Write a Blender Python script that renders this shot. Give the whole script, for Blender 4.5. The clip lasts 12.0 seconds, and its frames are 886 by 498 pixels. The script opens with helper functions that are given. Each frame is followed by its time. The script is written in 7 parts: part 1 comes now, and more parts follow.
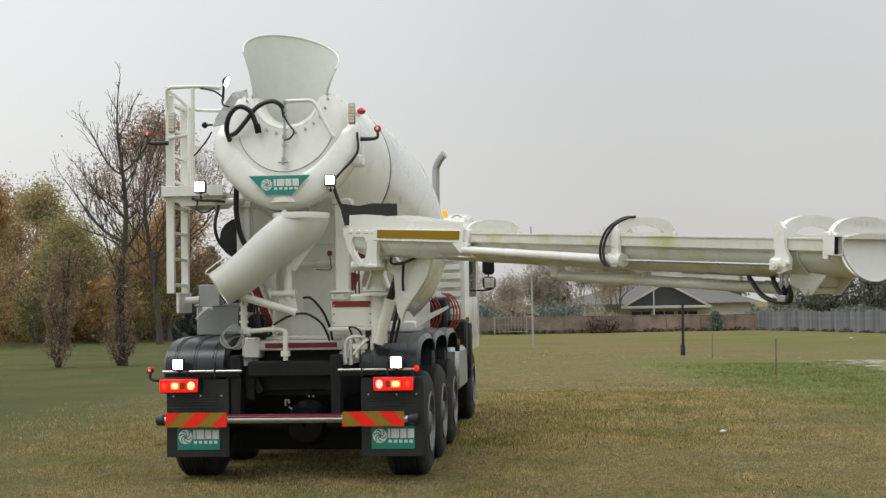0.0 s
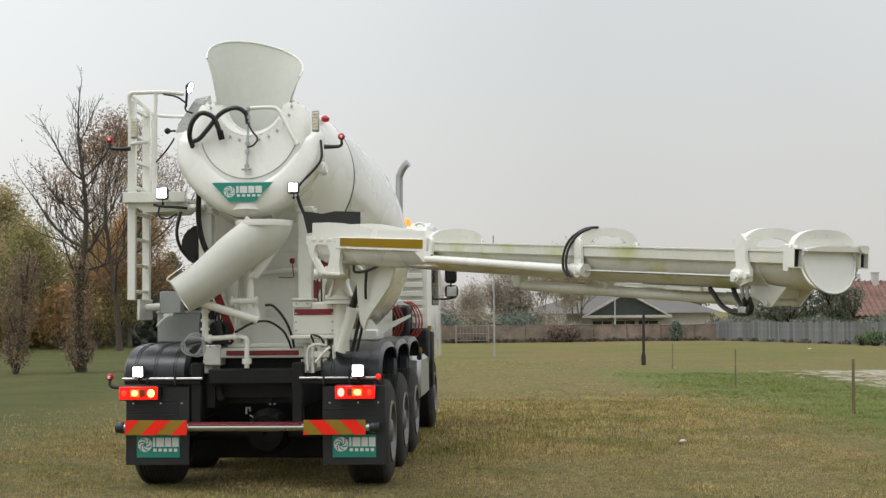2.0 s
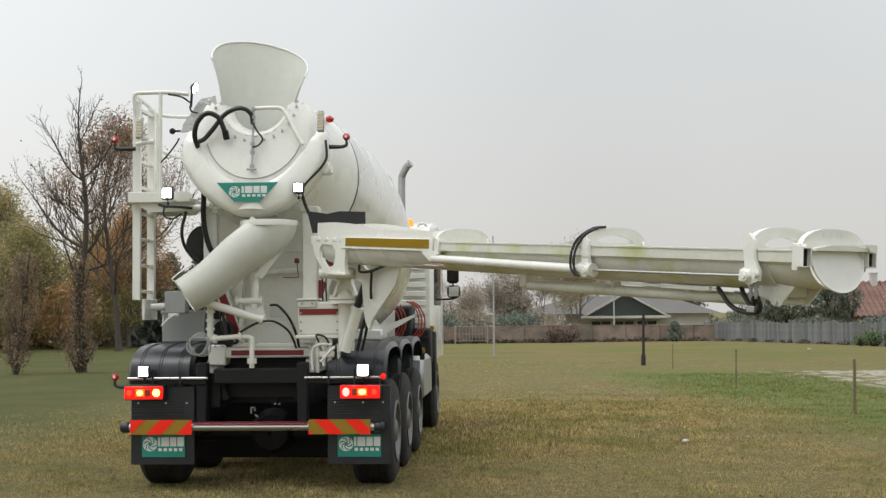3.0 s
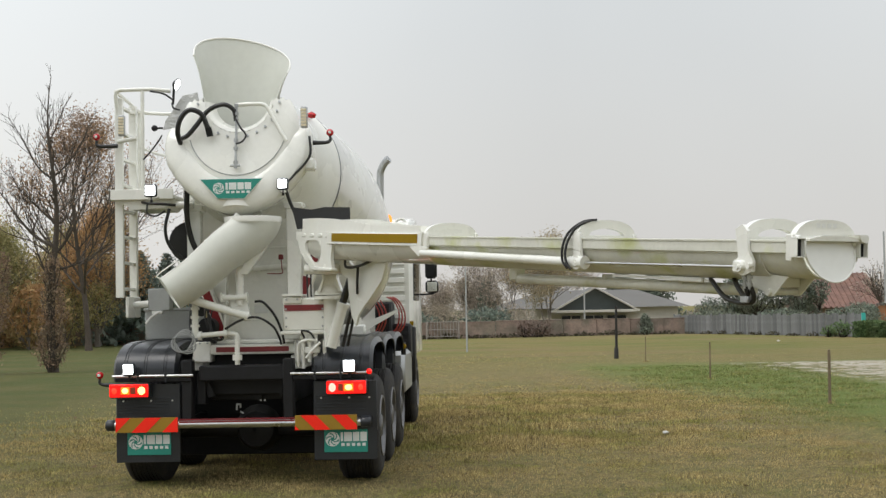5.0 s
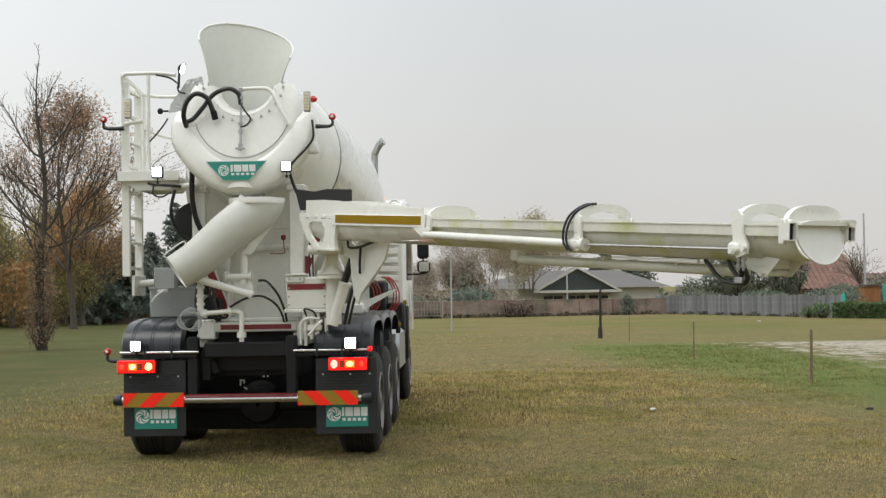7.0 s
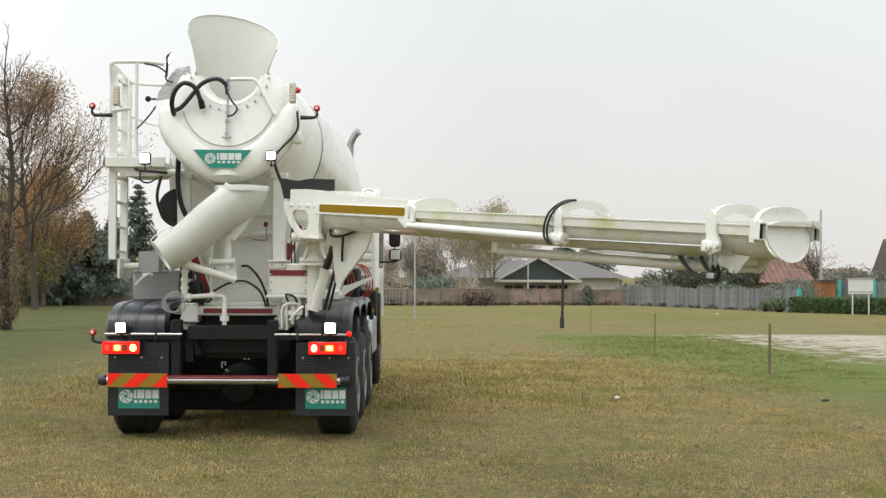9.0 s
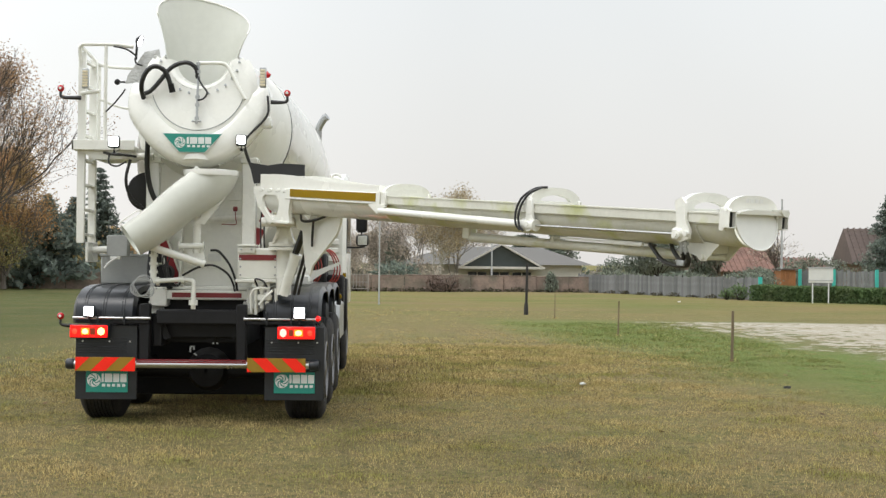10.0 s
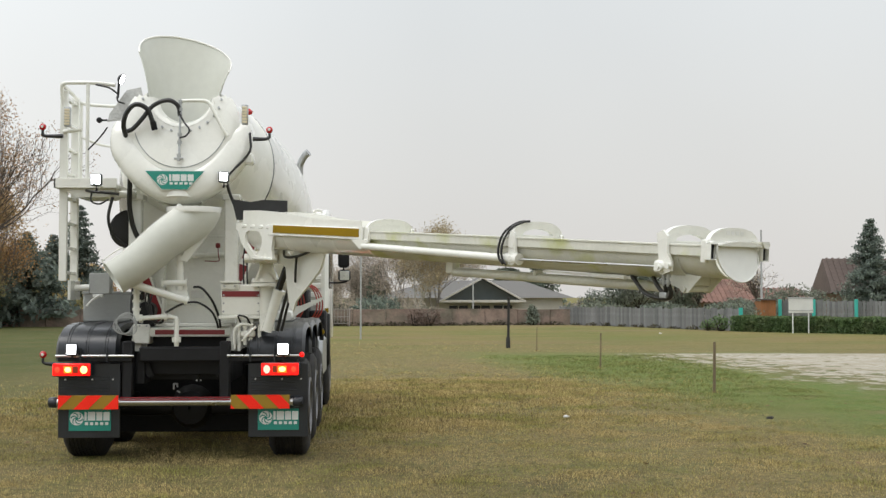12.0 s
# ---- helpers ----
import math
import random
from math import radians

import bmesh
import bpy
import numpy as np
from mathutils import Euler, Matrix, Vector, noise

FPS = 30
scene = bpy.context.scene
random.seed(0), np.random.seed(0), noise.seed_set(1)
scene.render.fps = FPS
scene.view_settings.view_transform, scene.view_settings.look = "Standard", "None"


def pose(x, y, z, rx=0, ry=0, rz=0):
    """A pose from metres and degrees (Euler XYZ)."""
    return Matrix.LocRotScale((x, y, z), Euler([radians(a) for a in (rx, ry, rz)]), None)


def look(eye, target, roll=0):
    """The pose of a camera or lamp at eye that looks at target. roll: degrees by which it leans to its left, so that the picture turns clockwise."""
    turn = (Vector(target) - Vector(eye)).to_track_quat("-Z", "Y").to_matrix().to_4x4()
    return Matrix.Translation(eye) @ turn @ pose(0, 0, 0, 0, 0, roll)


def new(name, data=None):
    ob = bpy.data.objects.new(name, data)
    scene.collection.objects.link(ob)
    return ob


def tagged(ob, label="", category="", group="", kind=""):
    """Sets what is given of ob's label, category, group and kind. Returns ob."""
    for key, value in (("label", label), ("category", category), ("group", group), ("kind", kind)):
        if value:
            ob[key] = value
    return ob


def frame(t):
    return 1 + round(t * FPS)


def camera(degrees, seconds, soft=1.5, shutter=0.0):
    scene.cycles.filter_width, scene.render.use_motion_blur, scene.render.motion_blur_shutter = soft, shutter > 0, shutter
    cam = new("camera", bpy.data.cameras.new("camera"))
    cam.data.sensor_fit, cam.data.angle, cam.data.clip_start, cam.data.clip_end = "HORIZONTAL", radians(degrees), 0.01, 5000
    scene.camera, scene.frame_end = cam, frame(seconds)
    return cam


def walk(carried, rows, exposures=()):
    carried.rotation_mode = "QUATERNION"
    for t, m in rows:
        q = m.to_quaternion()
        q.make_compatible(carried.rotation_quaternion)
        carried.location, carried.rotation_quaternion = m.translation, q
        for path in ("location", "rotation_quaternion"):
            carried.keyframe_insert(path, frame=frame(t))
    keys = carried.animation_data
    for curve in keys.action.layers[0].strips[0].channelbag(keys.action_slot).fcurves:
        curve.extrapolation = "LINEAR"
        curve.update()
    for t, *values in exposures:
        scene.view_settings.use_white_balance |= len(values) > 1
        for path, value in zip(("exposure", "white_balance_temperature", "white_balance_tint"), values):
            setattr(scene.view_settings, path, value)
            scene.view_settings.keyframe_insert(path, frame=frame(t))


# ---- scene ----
cam = camera(38.2, 12.0, soft=1.4)
PATH = [
    (0, (2.585, -11.639, 1.631), (2.397, -9.65, 1.72), -0.9),
    (0.5, (2.588, -11.644, 1.635), (2.419, -9.653, 1.725), -0.6),
    (1, (2.59, -11.642, 1.635), (2.442, -9.65, 1.726), -0.5),
    (1.5, (2.586, -11.636, 1.635), (2.445, -9.643, 1.731), -0.6),
    (2, (2.579, -11.645, 1.636), (2.45, -9.652, 1.737), -0.5),
    (2.5, (2.556, -11.665, 1.636), (2.44, -9.671, 1.739), -0.2),
    (3, (2.519, -11.672, 1.629), (2.393, -9.678, 1.731), -0.5),
    (3.2, (2.492, -11.671, 1.649), (2.372, -9.677, 1.74), -0.3),
    (5, (2.367, -11.716, 1.618), (2.291, -9.719, 1.713), -1.1),
    (5.5, (2.306, -11.783, 1.616), (2.24, -9.785, 1.692), -1.1),
    (6, (2.266, -11.867, 1.618), (2.225, -9.868, 1.679), -0.4),
    (6.5, (2.247, -11.945, 1.622), (2.195, -9.947, 1.702), -0.7),
    (7, (2.214, -12.088, 1.617), (2.167, -10.09, 1.68), -0.9),
    (7.2, (2.196, -12.141, 1.615), (2.159, -10.142, 1.665), -0.9),
    (8.8, (2.063, -12.479, 1.638), (2.04, -10.479, 1.661), 0.2),
    (9, (2.038, -12.507, 1.632), (2.054, -10.508, 1.675), 0.2),
    (9.5, (1.988, -12.536, 1.63), (2.044, -10.537, 1.658), 0.4),
    (10, (1.974, -12.561, 1.627), (2.048, -10.563, 1.649), 0.6),
    (10.5, (1.962, -12.562, 1.637), (2.057, -10.565, 1.677), 0.6),
    (11, (1.958, -12.582, 1.64), (2.04, -10.584, 1.698), 0.2),
    (11.5, (1.961, -12.601, 1.634), (2.074, -10.606, 1.706), -0.1),
    (12, (1.951, -12.603, 1.632), (2.055, -10.607, 1.707), -0.0),
]
EXPOSURES = [(0.0, -0.07), (1.2, 0.0), (7.0, 0.04), (9.0, 0.31), (10.5, 0.33), (11.0, 0.31), (12.0, 0.14)]
walk(cam, [(t, look(eye, target, roll)) for t, eye, target, roll in PATH], EXPOSURES)

# ---- sky and sun: an overcast November afternoon ----
SUN_EL, SUN_AZ = 66.0, 235.0
world = bpy.data.worlds.new("overcast_sky")
scene.world = world
world.use_nodes = True
wn, wl = world.node_tree.nodes, world.node_tree.links
wn.clear()
w_out = wn.new("ShaderNodeOutputWorld")
w_bg = wn.new("ShaderNodeBackground")
w_bg.inputs["Strength"].default_value = 1.0
w_sky = wn.new("ShaderNodeTexSky")
w_sky.sky_type = "NISHITA"
w_sky.sun_disc = False
w_sky.sun_elevation = radians(SUN_EL)
w_sky.sun_rotation = radians(SUN_AZ)
w_sky.dust_density = 4.0
w_dim = wn.new("ShaderNodeVectorMath")
w_dim.operation = "SCALE"
w_dim.inputs["Scale"].default_value = 0.07
wl.new(w_sky.outputs["Color"], w_dim.inputs[0])
w_co = wn.new("ShaderNodeTexCoord")
w_sep = wn.new("ShaderNodeSeparateXYZ")
wl.new(w_co.outputs["Generated"], w_sep.inputs[0])
w_ramp = wn.new("ShaderNodeValToRGB")
w_ramp.color_ramp.elements[0].position = 0.0
w_ramp.color_ramp.elements[0].color = (0.72, 0.70, 0.675, 1)
w_ramp.color_ramp.elements[1].position = 1.0
w_ramp.color_ramp.elements[1].color = (1.55, 1.58, 1.62, 1)
e = w_ramp.color_ramp.elements.new(0.14)
e.color = (0.755, 0.76, 0.745, 1)
e = w_ramp.color_ramp.elements.new(0.3)
e.color = (0.79, 0.83, 0.845, 1)
wl.new(w_sep.outputs["Z"], w_ramp.inputs["Fac"])
w_noise = wn.new("ShaderNodeTexNoise")
w_noise.inputs["Scale"].default_value = 2.2
w_noise.inputs["Detail"].default_value = 3.0
wl.new(w_co.outputs["Generated"], w_noise.inputs["Vector"])
w_map = wn.new("ShaderNodeMapRange")
w_map.inputs["To Min"].default_value = 0.90
w_map.inputs["To Max"].default_value = 1.10
wl.new(w_noise.outputs["Fac"], w_map.inputs["Value"])
w_mul = wn.new("ShaderNodeVectorMath")
w_mul.operation = "SCALE"
wl.new(w_ramp.outputs["Color"], w_mul.inputs[0])
wl.new(w_map.outputs["Result"], w_mul.inputs["Scale"])
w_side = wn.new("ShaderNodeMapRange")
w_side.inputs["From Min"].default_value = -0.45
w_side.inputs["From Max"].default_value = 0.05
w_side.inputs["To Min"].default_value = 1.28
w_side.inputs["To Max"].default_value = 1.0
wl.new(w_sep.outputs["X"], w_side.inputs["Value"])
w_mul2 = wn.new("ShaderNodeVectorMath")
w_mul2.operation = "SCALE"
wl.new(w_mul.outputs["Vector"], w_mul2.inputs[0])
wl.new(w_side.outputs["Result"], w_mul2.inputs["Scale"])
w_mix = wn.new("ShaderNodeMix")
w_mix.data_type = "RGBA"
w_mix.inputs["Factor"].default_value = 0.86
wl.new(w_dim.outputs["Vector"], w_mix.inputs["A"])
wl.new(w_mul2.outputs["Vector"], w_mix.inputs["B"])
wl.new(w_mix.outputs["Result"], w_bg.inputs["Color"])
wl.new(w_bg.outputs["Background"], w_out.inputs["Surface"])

sun = new("sun", bpy.data.lights.new("sun", "SUN"))
sun.data.energy = 0.8
sun.data.angle = radians(25)
sun.data.color = (1.0, 0.97, 0.92)
_a, _e = radians(SUN_AZ), radians(SUN_EL)
sun.matrix_world = look((0, 0, 30), (-30 * math.sin(_a) * math.cos(_e), -30 * math.cos(_a) * math.cos(_e), 30 - 30 * math.sin(_e)))

# ---- materials ----
def material(name, color, rough=0.6, metal=0.0, var=0.12, grain=40.0, stain=3.0, bump=0.0, bump_scale=60.0,
             second=None, mix_low=0.45, mix_high=0.65, mix_scale=2.0, emit=0.0, coat=0.0, spec=0.5, island=0.0, obrand=0.0, streak=0.0):
    """A surface with colour variation at two scales, an optional second colour in patches, and fine relief."""
    m = bpy.data.materials.new(name)
    m.use_nodes = True
    nt = m.node_tree
    n, l = nt.nodes, nt.links
    b = n["Principled BSDF"]
    b.inputs["Roughness"].default_value = rough
    b.inputs["Metallic"].default_value = metal
    b.inputs["Coat Weight"].default_value = coat
    b.inputs["Specular IOR Level"].default_value = spec
    co = n.new("ShaderNodeTexCoord")
    fine = n.new("ShaderNodeTexNoise")
    fine.inputs["Scale"].default_value = grain
    fine.inputs["Detail"].default_value = 4
    big = n.new("ShaderNodeTexNoise")
    big.inputs["Scale"].default_value = stain
    big.inputs["Detail"].default_value = 5
    for t in (fine, big):
        l.new(co.outputs["Object"], t.inputs["Vector"])
    if streak:
        mp = n.new("ShaderNodeMapping")
        mp.inputs["Scale"].default_value = (1, 1, 0.12)
        l.new(co.outputs["Object"], mp.inputs["Vector"])
        l.new(mp.outputs["Vector"], big.inputs["Vector"])
    add = n.new("ShaderNodeMath")
    add.operation = "MULTIPLY_ADD"
    l.new(fine.outputs["Fac"], add.inputs[0])
    add.inputs[1].default_value = 0.5
    l.new(big.outputs["Fac"], add.inputs[2])
    mr = n.new("ShaderNodeMapRange")
    mr.inputs["From Min"].default_value = 0.45
    mr.inputs["From Max"].default_value = 1.05
    mr.inputs["To Min"].default_value = 1.0 - var
    mr.inputs["To Max"].default_value = 1.0 + var * 0.6
    l.new(add.outputs[0], mr.inputs["Value"])
    value = mr.outputs["Result"]
    for use, socket_from in ((island, "ShaderNodeNewGeometry"), (obrand, "ShaderNodeObjectInfo")):
        if use:
            g = n.new(socket_from)
            out = g.outputs["Random Per Island"] if island and socket_from.endswith("Geometry") else g.outputs["Random"]
            mr2 = n.new("ShaderNodeMapRange")
            mr2.inputs["To Min"].default_value = 1.0 - use
            mr2.inputs["To Max"].default_value = 1.0 + use
            l.new(out, mr2.inputs["Value"])
            mu = n.new("ShaderNodeMath")
            mu.operation = "MULTIPLY"
            l.new(value, mu.inputs[0])
            l.new(mr2.outputs["Result"], mu.inputs[1])
            value = mu.outputs[0]
    sc = n.new("ShaderNodeVectorMath")
    sc.operation = "SCALE"
    sc.inputs[0].default_value = color[:3]
    if second:
        pn = n.new("ShaderNodeTexNoise")
        pn.inputs["Scale"].default_value = mix_scale
        pn.inputs["Detail"].default_value = 6
        l.new(co.outputs["Object"], pn.inputs["Vector"])
        pr = n.new("ShaderNodeMapRange")
        pr.inputs["From Min"].default_value = mix_low
        pr.inputs["From Max"].default_value = mix_high
        l.new(pn.outputs["Fac"], pr.inputs["Value"])
        fac = pr.outputs["Result"]
        if island:
            g2 = n.new("ShaderNodeNewGeometry")
            am = n.new("ShaderNodeMath")
            am.operation = "MULTIPLY_ADD"
            l.new(g2.outputs["Random Per Island"], am.inputs[0])
            am.inputs[1].default_value = 0.6
            sub = n.new("ShaderNodeMath")
            sub.operation = "SUBTRACT"
            l.new(fac, sub.inputs[0])
            sub.inputs[1].default_value = 0.3
            l.new(sub.outputs[0], am.inputs[2])
            am.use_clamp = True
            fac = am.outputs[0]
        mx = n.new("ShaderNodeMix")
        mx.data_type = "RGBA"
        mx.inputs["A"].default_value = (*color[:3], 1)
        mx.inputs["B"].default_value = (*second[:3], 1)
        l.new(fac, mx.inputs["Factor"])
        l.new(mx.outputs["Result"], sc.inputs[0])
    l.new(value, sc.inputs["Scale"])
    l.new(sc.outputs["Vector"], b.inputs["Base Color"])
    rr = n.new("ShaderNodeMapRange")
    rr.inputs["To Min"].default_value = max(0.03, rough - 0.1)
    rr.inputs["To Max"].default_value = min(1.0, rough + 0.12)
    l.new(big.outputs["Fac"], rr.inputs["Value"])
    l.new(rr.outputs["Result"], b.inputs["Roughness"])
    if bump:
        bn = n.new("ShaderNodeTexNoise")
        bn.inputs["Scale"].default_value = bump_scale
        bn.inputs["Detail"].default_value = 5
        l.new(co.outputs["Object"], bn.inputs["Vector"])
        bp = n.new("ShaderNodeBump")
        bp.inputs["Strength"].default_value = bump
        bp.inputs["Distance"].default_value = 0.02
        l.new(bn.outputs["Fac"], bp.inputs["Height"])
        l.new(bp.outputs["Normal"], b.inputs["Normal"])
    if emit:
        b.inputs["Emission Color"].default_value = (*color[:3], 1)
        b.inputs["Emission Strength"].default_value = emit
    return m


WHITE = material("white_vehicle_paint", (0.83, 0.828, 0.77), 0.26, var=0.07, grain=25, stain=1.6, coat=0.55, second=(0.78, 0.77, 0.69), mix_low=0.5, mix_high=0.75, mix_scale=1.3)
CREAM = material("aged_white_paint", (0.68, 0.675, 0.60), 0.42, var=0.16, grain=30, stain=2.2, second=(0.53, 0.55, 0.27), mix_low=0.53, mix_high=0.68, mix_scale=3.2)
# Vehicle white toned down to put shade into the funnel and spout chute.
SHADED_WHITE = material("shade_toned_white_paint", (0.63, 0.64, 0.575), 0.38, var=0.09, grain=14, stain=1.4, coat=0.2, streak=1)
BLACK = material("black_painted_steel", (0.014, 0.014, 0.0155), 0.55, spec=0.28, var=0.3, grain=30, stain=4)
PLASTIC = material("black_moulded_plastic", (0.023, 0.026, 0.031), 0.30, var=0.35, grain=60, stain=3, bump=0.05, bump_scale=200)
RUBBER = material("tyre_rubber", (0.022, 0.021, 0.02), 0.8, var=0.3, grain=50, stain=5, bump=0.2, bump_scale=80, second=(0.06, 0.05, 0.035), mix_low=0.55, mix_high=0.8, mix_scale=6)
HOSE = material("black_hose_rubber", (0.015, 0.015, 0.015), 0.4, var=0.2)
STEEL = material("brushed_steel", (0.62, 0.62, 0.62), 0.28, metal=1.0, var=0.12, grain=60)
GALV = material("galvanised_steel", (0.45, 0.46, 0.46), 0.45, metal=0.8, var=0.2, grain=30, stain=5)
RIM = material("silver_wheel_rim", (0.19, 0.19, 0.195), 0.42, metal=0.7, var=0.4, grain=24, stain=8)
GREYBOX = material("grey_cabinet_paint", (0.36, 0.37, 0.36), 0.5, var=0.12, grain=30)
GREEN = material("green_sign_panel", (0.02, 0.27, 0.21), 0.45, var=0.08)
LETTER = material("white_sign_print", (0.75, 0.78, 0.76), 0.5, var=0.06)
MAROON = material("maroon_reflective_tape", (0.22, 0.018, 0.022), 0.35, var=0.12, grain=80)
OCHRE = material("ochre_reflective_tape", (0.29, 0.18, 0.004), 0.5, var=0.15, grain=80, spec=0.12)
# White lightened so the end flap looks well lit; also on the hose tray.
BRIGHT_WHITE = material("brightened_white_paint", (0.83, 0.83, 0.79), 0.3, var=0.06, grain=20, stain=2, coat=0.3)
HAZ_RED = material("fluorescent_red_marker", (1.0, 0.030, 0.014), 0.45, var=0.06, spec=0.2)
HAZ_OCH = material("ochre_marker_film", (0.32, 0.19, 0.012), 0.4, var=0.1)
LED = material("white_led_face", (0.95, 0.97, 1.0), 0.3, var=0.0, emit=7.0)
TAIL_RED = material("lit_red_tail_lens", (1.0, 0.010, 0.008), 0.15, var=0.02, emit=0.95)
TAIL_HOT = material("lit_brake_lens", (1.0, 0.035, 0.015), 0.15, var=0.02, emit=1.7)
TAIL_AMB = material("amber_indicator_lens", (1.0, 0.22, 0.02), 0.15, var=0.02, emit=0.9)
TAIL_YEL = material("lit_indicator_bulb", (1.0, 0.62, 0.16), 0.15, var=0.02, emit=3.2)
TAIL_DULL = material("unlit_reflector_cell", (0.32, 0.05, 0.02), 0.2, var=0.25, grain=60)
TAIL_CORE = material("hot_brake_bulb", (1.0, 0.30, 0.24), 0.2, var=0.0, emit=2.2)
AMBER = material("amber_beacon_lens", (1.0, 0.27, 0.02), 0.15, var=0.02, emit=1.0)
RED = material("red_plastic_lens", (0.5, 0.012, 0.015), 0.2, var=0.1)
REDHOSE = material("red_air_hose", (0.36, 0.035, 0.02), 0.4, var=0.15)
GLASS = material("dark_window_glass", (0.02, 0.025, 0.03), 0.06, var=0.05)
MIRROR = material("mirror_glass", (0.7, 0.72, 0.72), 0.04, metal=1.0, var=0.03)
FLASH = material("frosted_flasher_lens", (0.74, 0.66, 0.48), 0.3, var=0.1)
FOIL = material("bare_aluminium_sheet", (0.6, 0.6, 0.58), 0.35, metal=0.9, var=0.3, grain=35, stain=9, bump=0.5, bump_scale=40)
MESH = material("grey_outlet_grille", (0.40, 0.39, 0.35), 0.6, var=0.15)

def leafy(m, share=0.4):
    """Let light through thin leaves: part of the diffuse light passes to the other side."""
    n, l = m.node_tree.nodes, m.node_tree.links
    b, out = n["Principled BSDF"], n["Material Output"]
    t = n.new("ShaderNodeBsdfTranslucent")
    src = b.inputs["Base Color"].links[0].from_socket
    l.new(src, t.inputs["Color"])
    mx = n.new("ShaderNodeMixShader")
    mx.inputs["Fac"].default_value = share
    l.new(b.outputs["BSDF"], mx.inputs[1])
    l.new(t.outputs["BSDF"], mx.inputs[2])
    l.new(mx.outputs["Shader"], out.inputs["Surface"])
    return m


BARK = material("grey_brown_bark", (0.085, 0.07, 0.055), 0.9, var=0.35, grain=18, stain=2, bump=0.6, bump_scale=25)
BARK_OAK = material("brown_oak_bark", (0.105, 0.084, 0.068), 0.9, var=0.35, grain=18, stain=2, bump=0.6, bump_scale=25)
BARK_DARK = material("dark_bark", (0.045, 0.037, 0.03), 0.9, var=0.35, grain=18, stain=2, bump=0.6, bump_scale=25)
BIRCH = material("pale_birch_bark", (0.45, 0.43, 0.38), 0.8, var=0.3, grain=10)
# The rust and olive leaf colours are lightened to carry distance haze.
LEAF_RUST = leafy(material("rust_brown_leaves", (0.52, 0.315, 0.15), 0.8, var=0.3, island=0.4, second=(0.46, 0.345, 0.175), mix_scale=0.4), 0.5)
LEAF_OAK = leafy(material("thin_brown_oak_leaves", (0.37, 0.26, 0.185), 0.8, var=0.3, island=0.4, second=(0.42, 0.265, 0.14), mix_scale=0.25), 0.5)
LEAF_OLIVE = leafy(material("olive_autumn_leaves", (0.40, 0.38, 0.18), 0.8, var=0.3, island=0.4, second=(0.46, 0.355, 0.17), mix_scale=0.3), 0.5)
# Twig colour raised well above dry wood to stand for distance haze.
LEAF_TWIG = leafy(material("haze_lightened_dry_twigs", (0.50, 0.435, 0.37), 0.9, var=0.3, island=0.35, second=(0.44, 0.38, 0.29), mix_scale=0.4))
# Spruce and cedar needles: haze is put into these paler greens too.
LEAF_SPRUCE = leafy(material("grey_green_spruce_needles", (0.18, 0.215, 0.185), 0.8, var=0.3, island=0.45, second=(0.205, 0.23, 0.19), mix_scale=0.5))
LEAF_BLUE = leafy(material("blue_green_spruce_needles", (0.185, 0.23, 0.195), 0.8, var=0.3, island=0.4, second=(0.215, 0.25, 0.205), mix_scale=0.6))
# Paler than real needles: distance haze is mixed into this colour.
LEAF_FAR = leafy(material("haze_lightened_pine_foliage", (0.205, 0.245, 0.195), 0.85, var=0.3, island=0.4, second=(0.24, 0.255, 0.195), mix_scale=0.4))
LEAF_SHOOT = leafy(material("dry_brown_shoots", (0.33, 0.23, 0.155), 0.9, var=0.3, island=0.45, second=(0.25, 0.20, 0.135), mix_scale=2.0))
LEAF_TAN = leafy(material("pale_ochre_birch_leaves", (0.42, 0.34, 0.19), 0.85, var=0.3, island=0.4, second=(0.46, 0.38, 0.28), mix_scale=0.4))
BARK_PALE = material("pale_grey_bark", (0.21, 0.185, 0.16), 0.9, var=0.3, grain=14, stain=2)
LEAF_HEDGE = leafy(material("hedge_leaves", (0.135, 0.215, 0.085), 0.7, var=0.3, island=0.5, second=(0.15, 0.195, 0.085), mix_scale=1.2))
POST = material("weathered_post_wood", (0.20, 0.15, 0.095), 0.9, var=0.35, grain=25, stain=3, bump=0.4)
POST_BLACK = material("tarred_post", (0.022, 0.02, 0.018), 0.7, var=0.3)
PLANK = material("weathered_grey_planks", (0.215, 0.22, 0.22), 0.9, var=0.40, grain=12, stain=1.2, obrand=0.26, streak=1, second=(0.115, 0.105, 0.09), mix_low=0.48, mix_high=0.7, mix_scale=1.1)
BRICKF = material("pinkish_brick_fence", (0.285, 0.21, 0.172), 0.9, var=0.45, grain=9, stain=1.6, second=(0.175, 0.155, 0.12), mix_scale=0.9, obrand=0.10)
ROOF_GREY = material("grey_roof_sheet", (0.135, 0.13, 0.12), 0.75, var=0.15, grain=6, stain=0.6)
ROOF_RED = material("terracotta_roof_tiles", (0.22, 0.125, 0.098), 0.85, var=0.4, grain=5, stain=1.0)
ROOF_BROWN = material("brown_roof_tiles", (0.12, 0.09, 0.078), 0.85, var=0.3, grain=5, stain=0.8)
WALL = material("pale_house_render", (0.62, 0.60, 0.55), 0.9, var=0.12, grain=8, stain=0.7)
WALL_BROWN = material("brown_house_render", (0.24, 0.17, 0.125), 0.9, var=0.15, grain=8, stain=0.7)
GATE = material("faded_gate_paint", (0.34, 0.31, 0.29), 0.7, var=0.2)
GABLE = material("hazed_gable_glass", (0.075, 0.095, 0.10), 0.18, var=0.2, grain=2, stain=0.4)
TEAL = material("teal_post_paint", (0.05, 0.45, 0.38), 0.6, var=0.15)
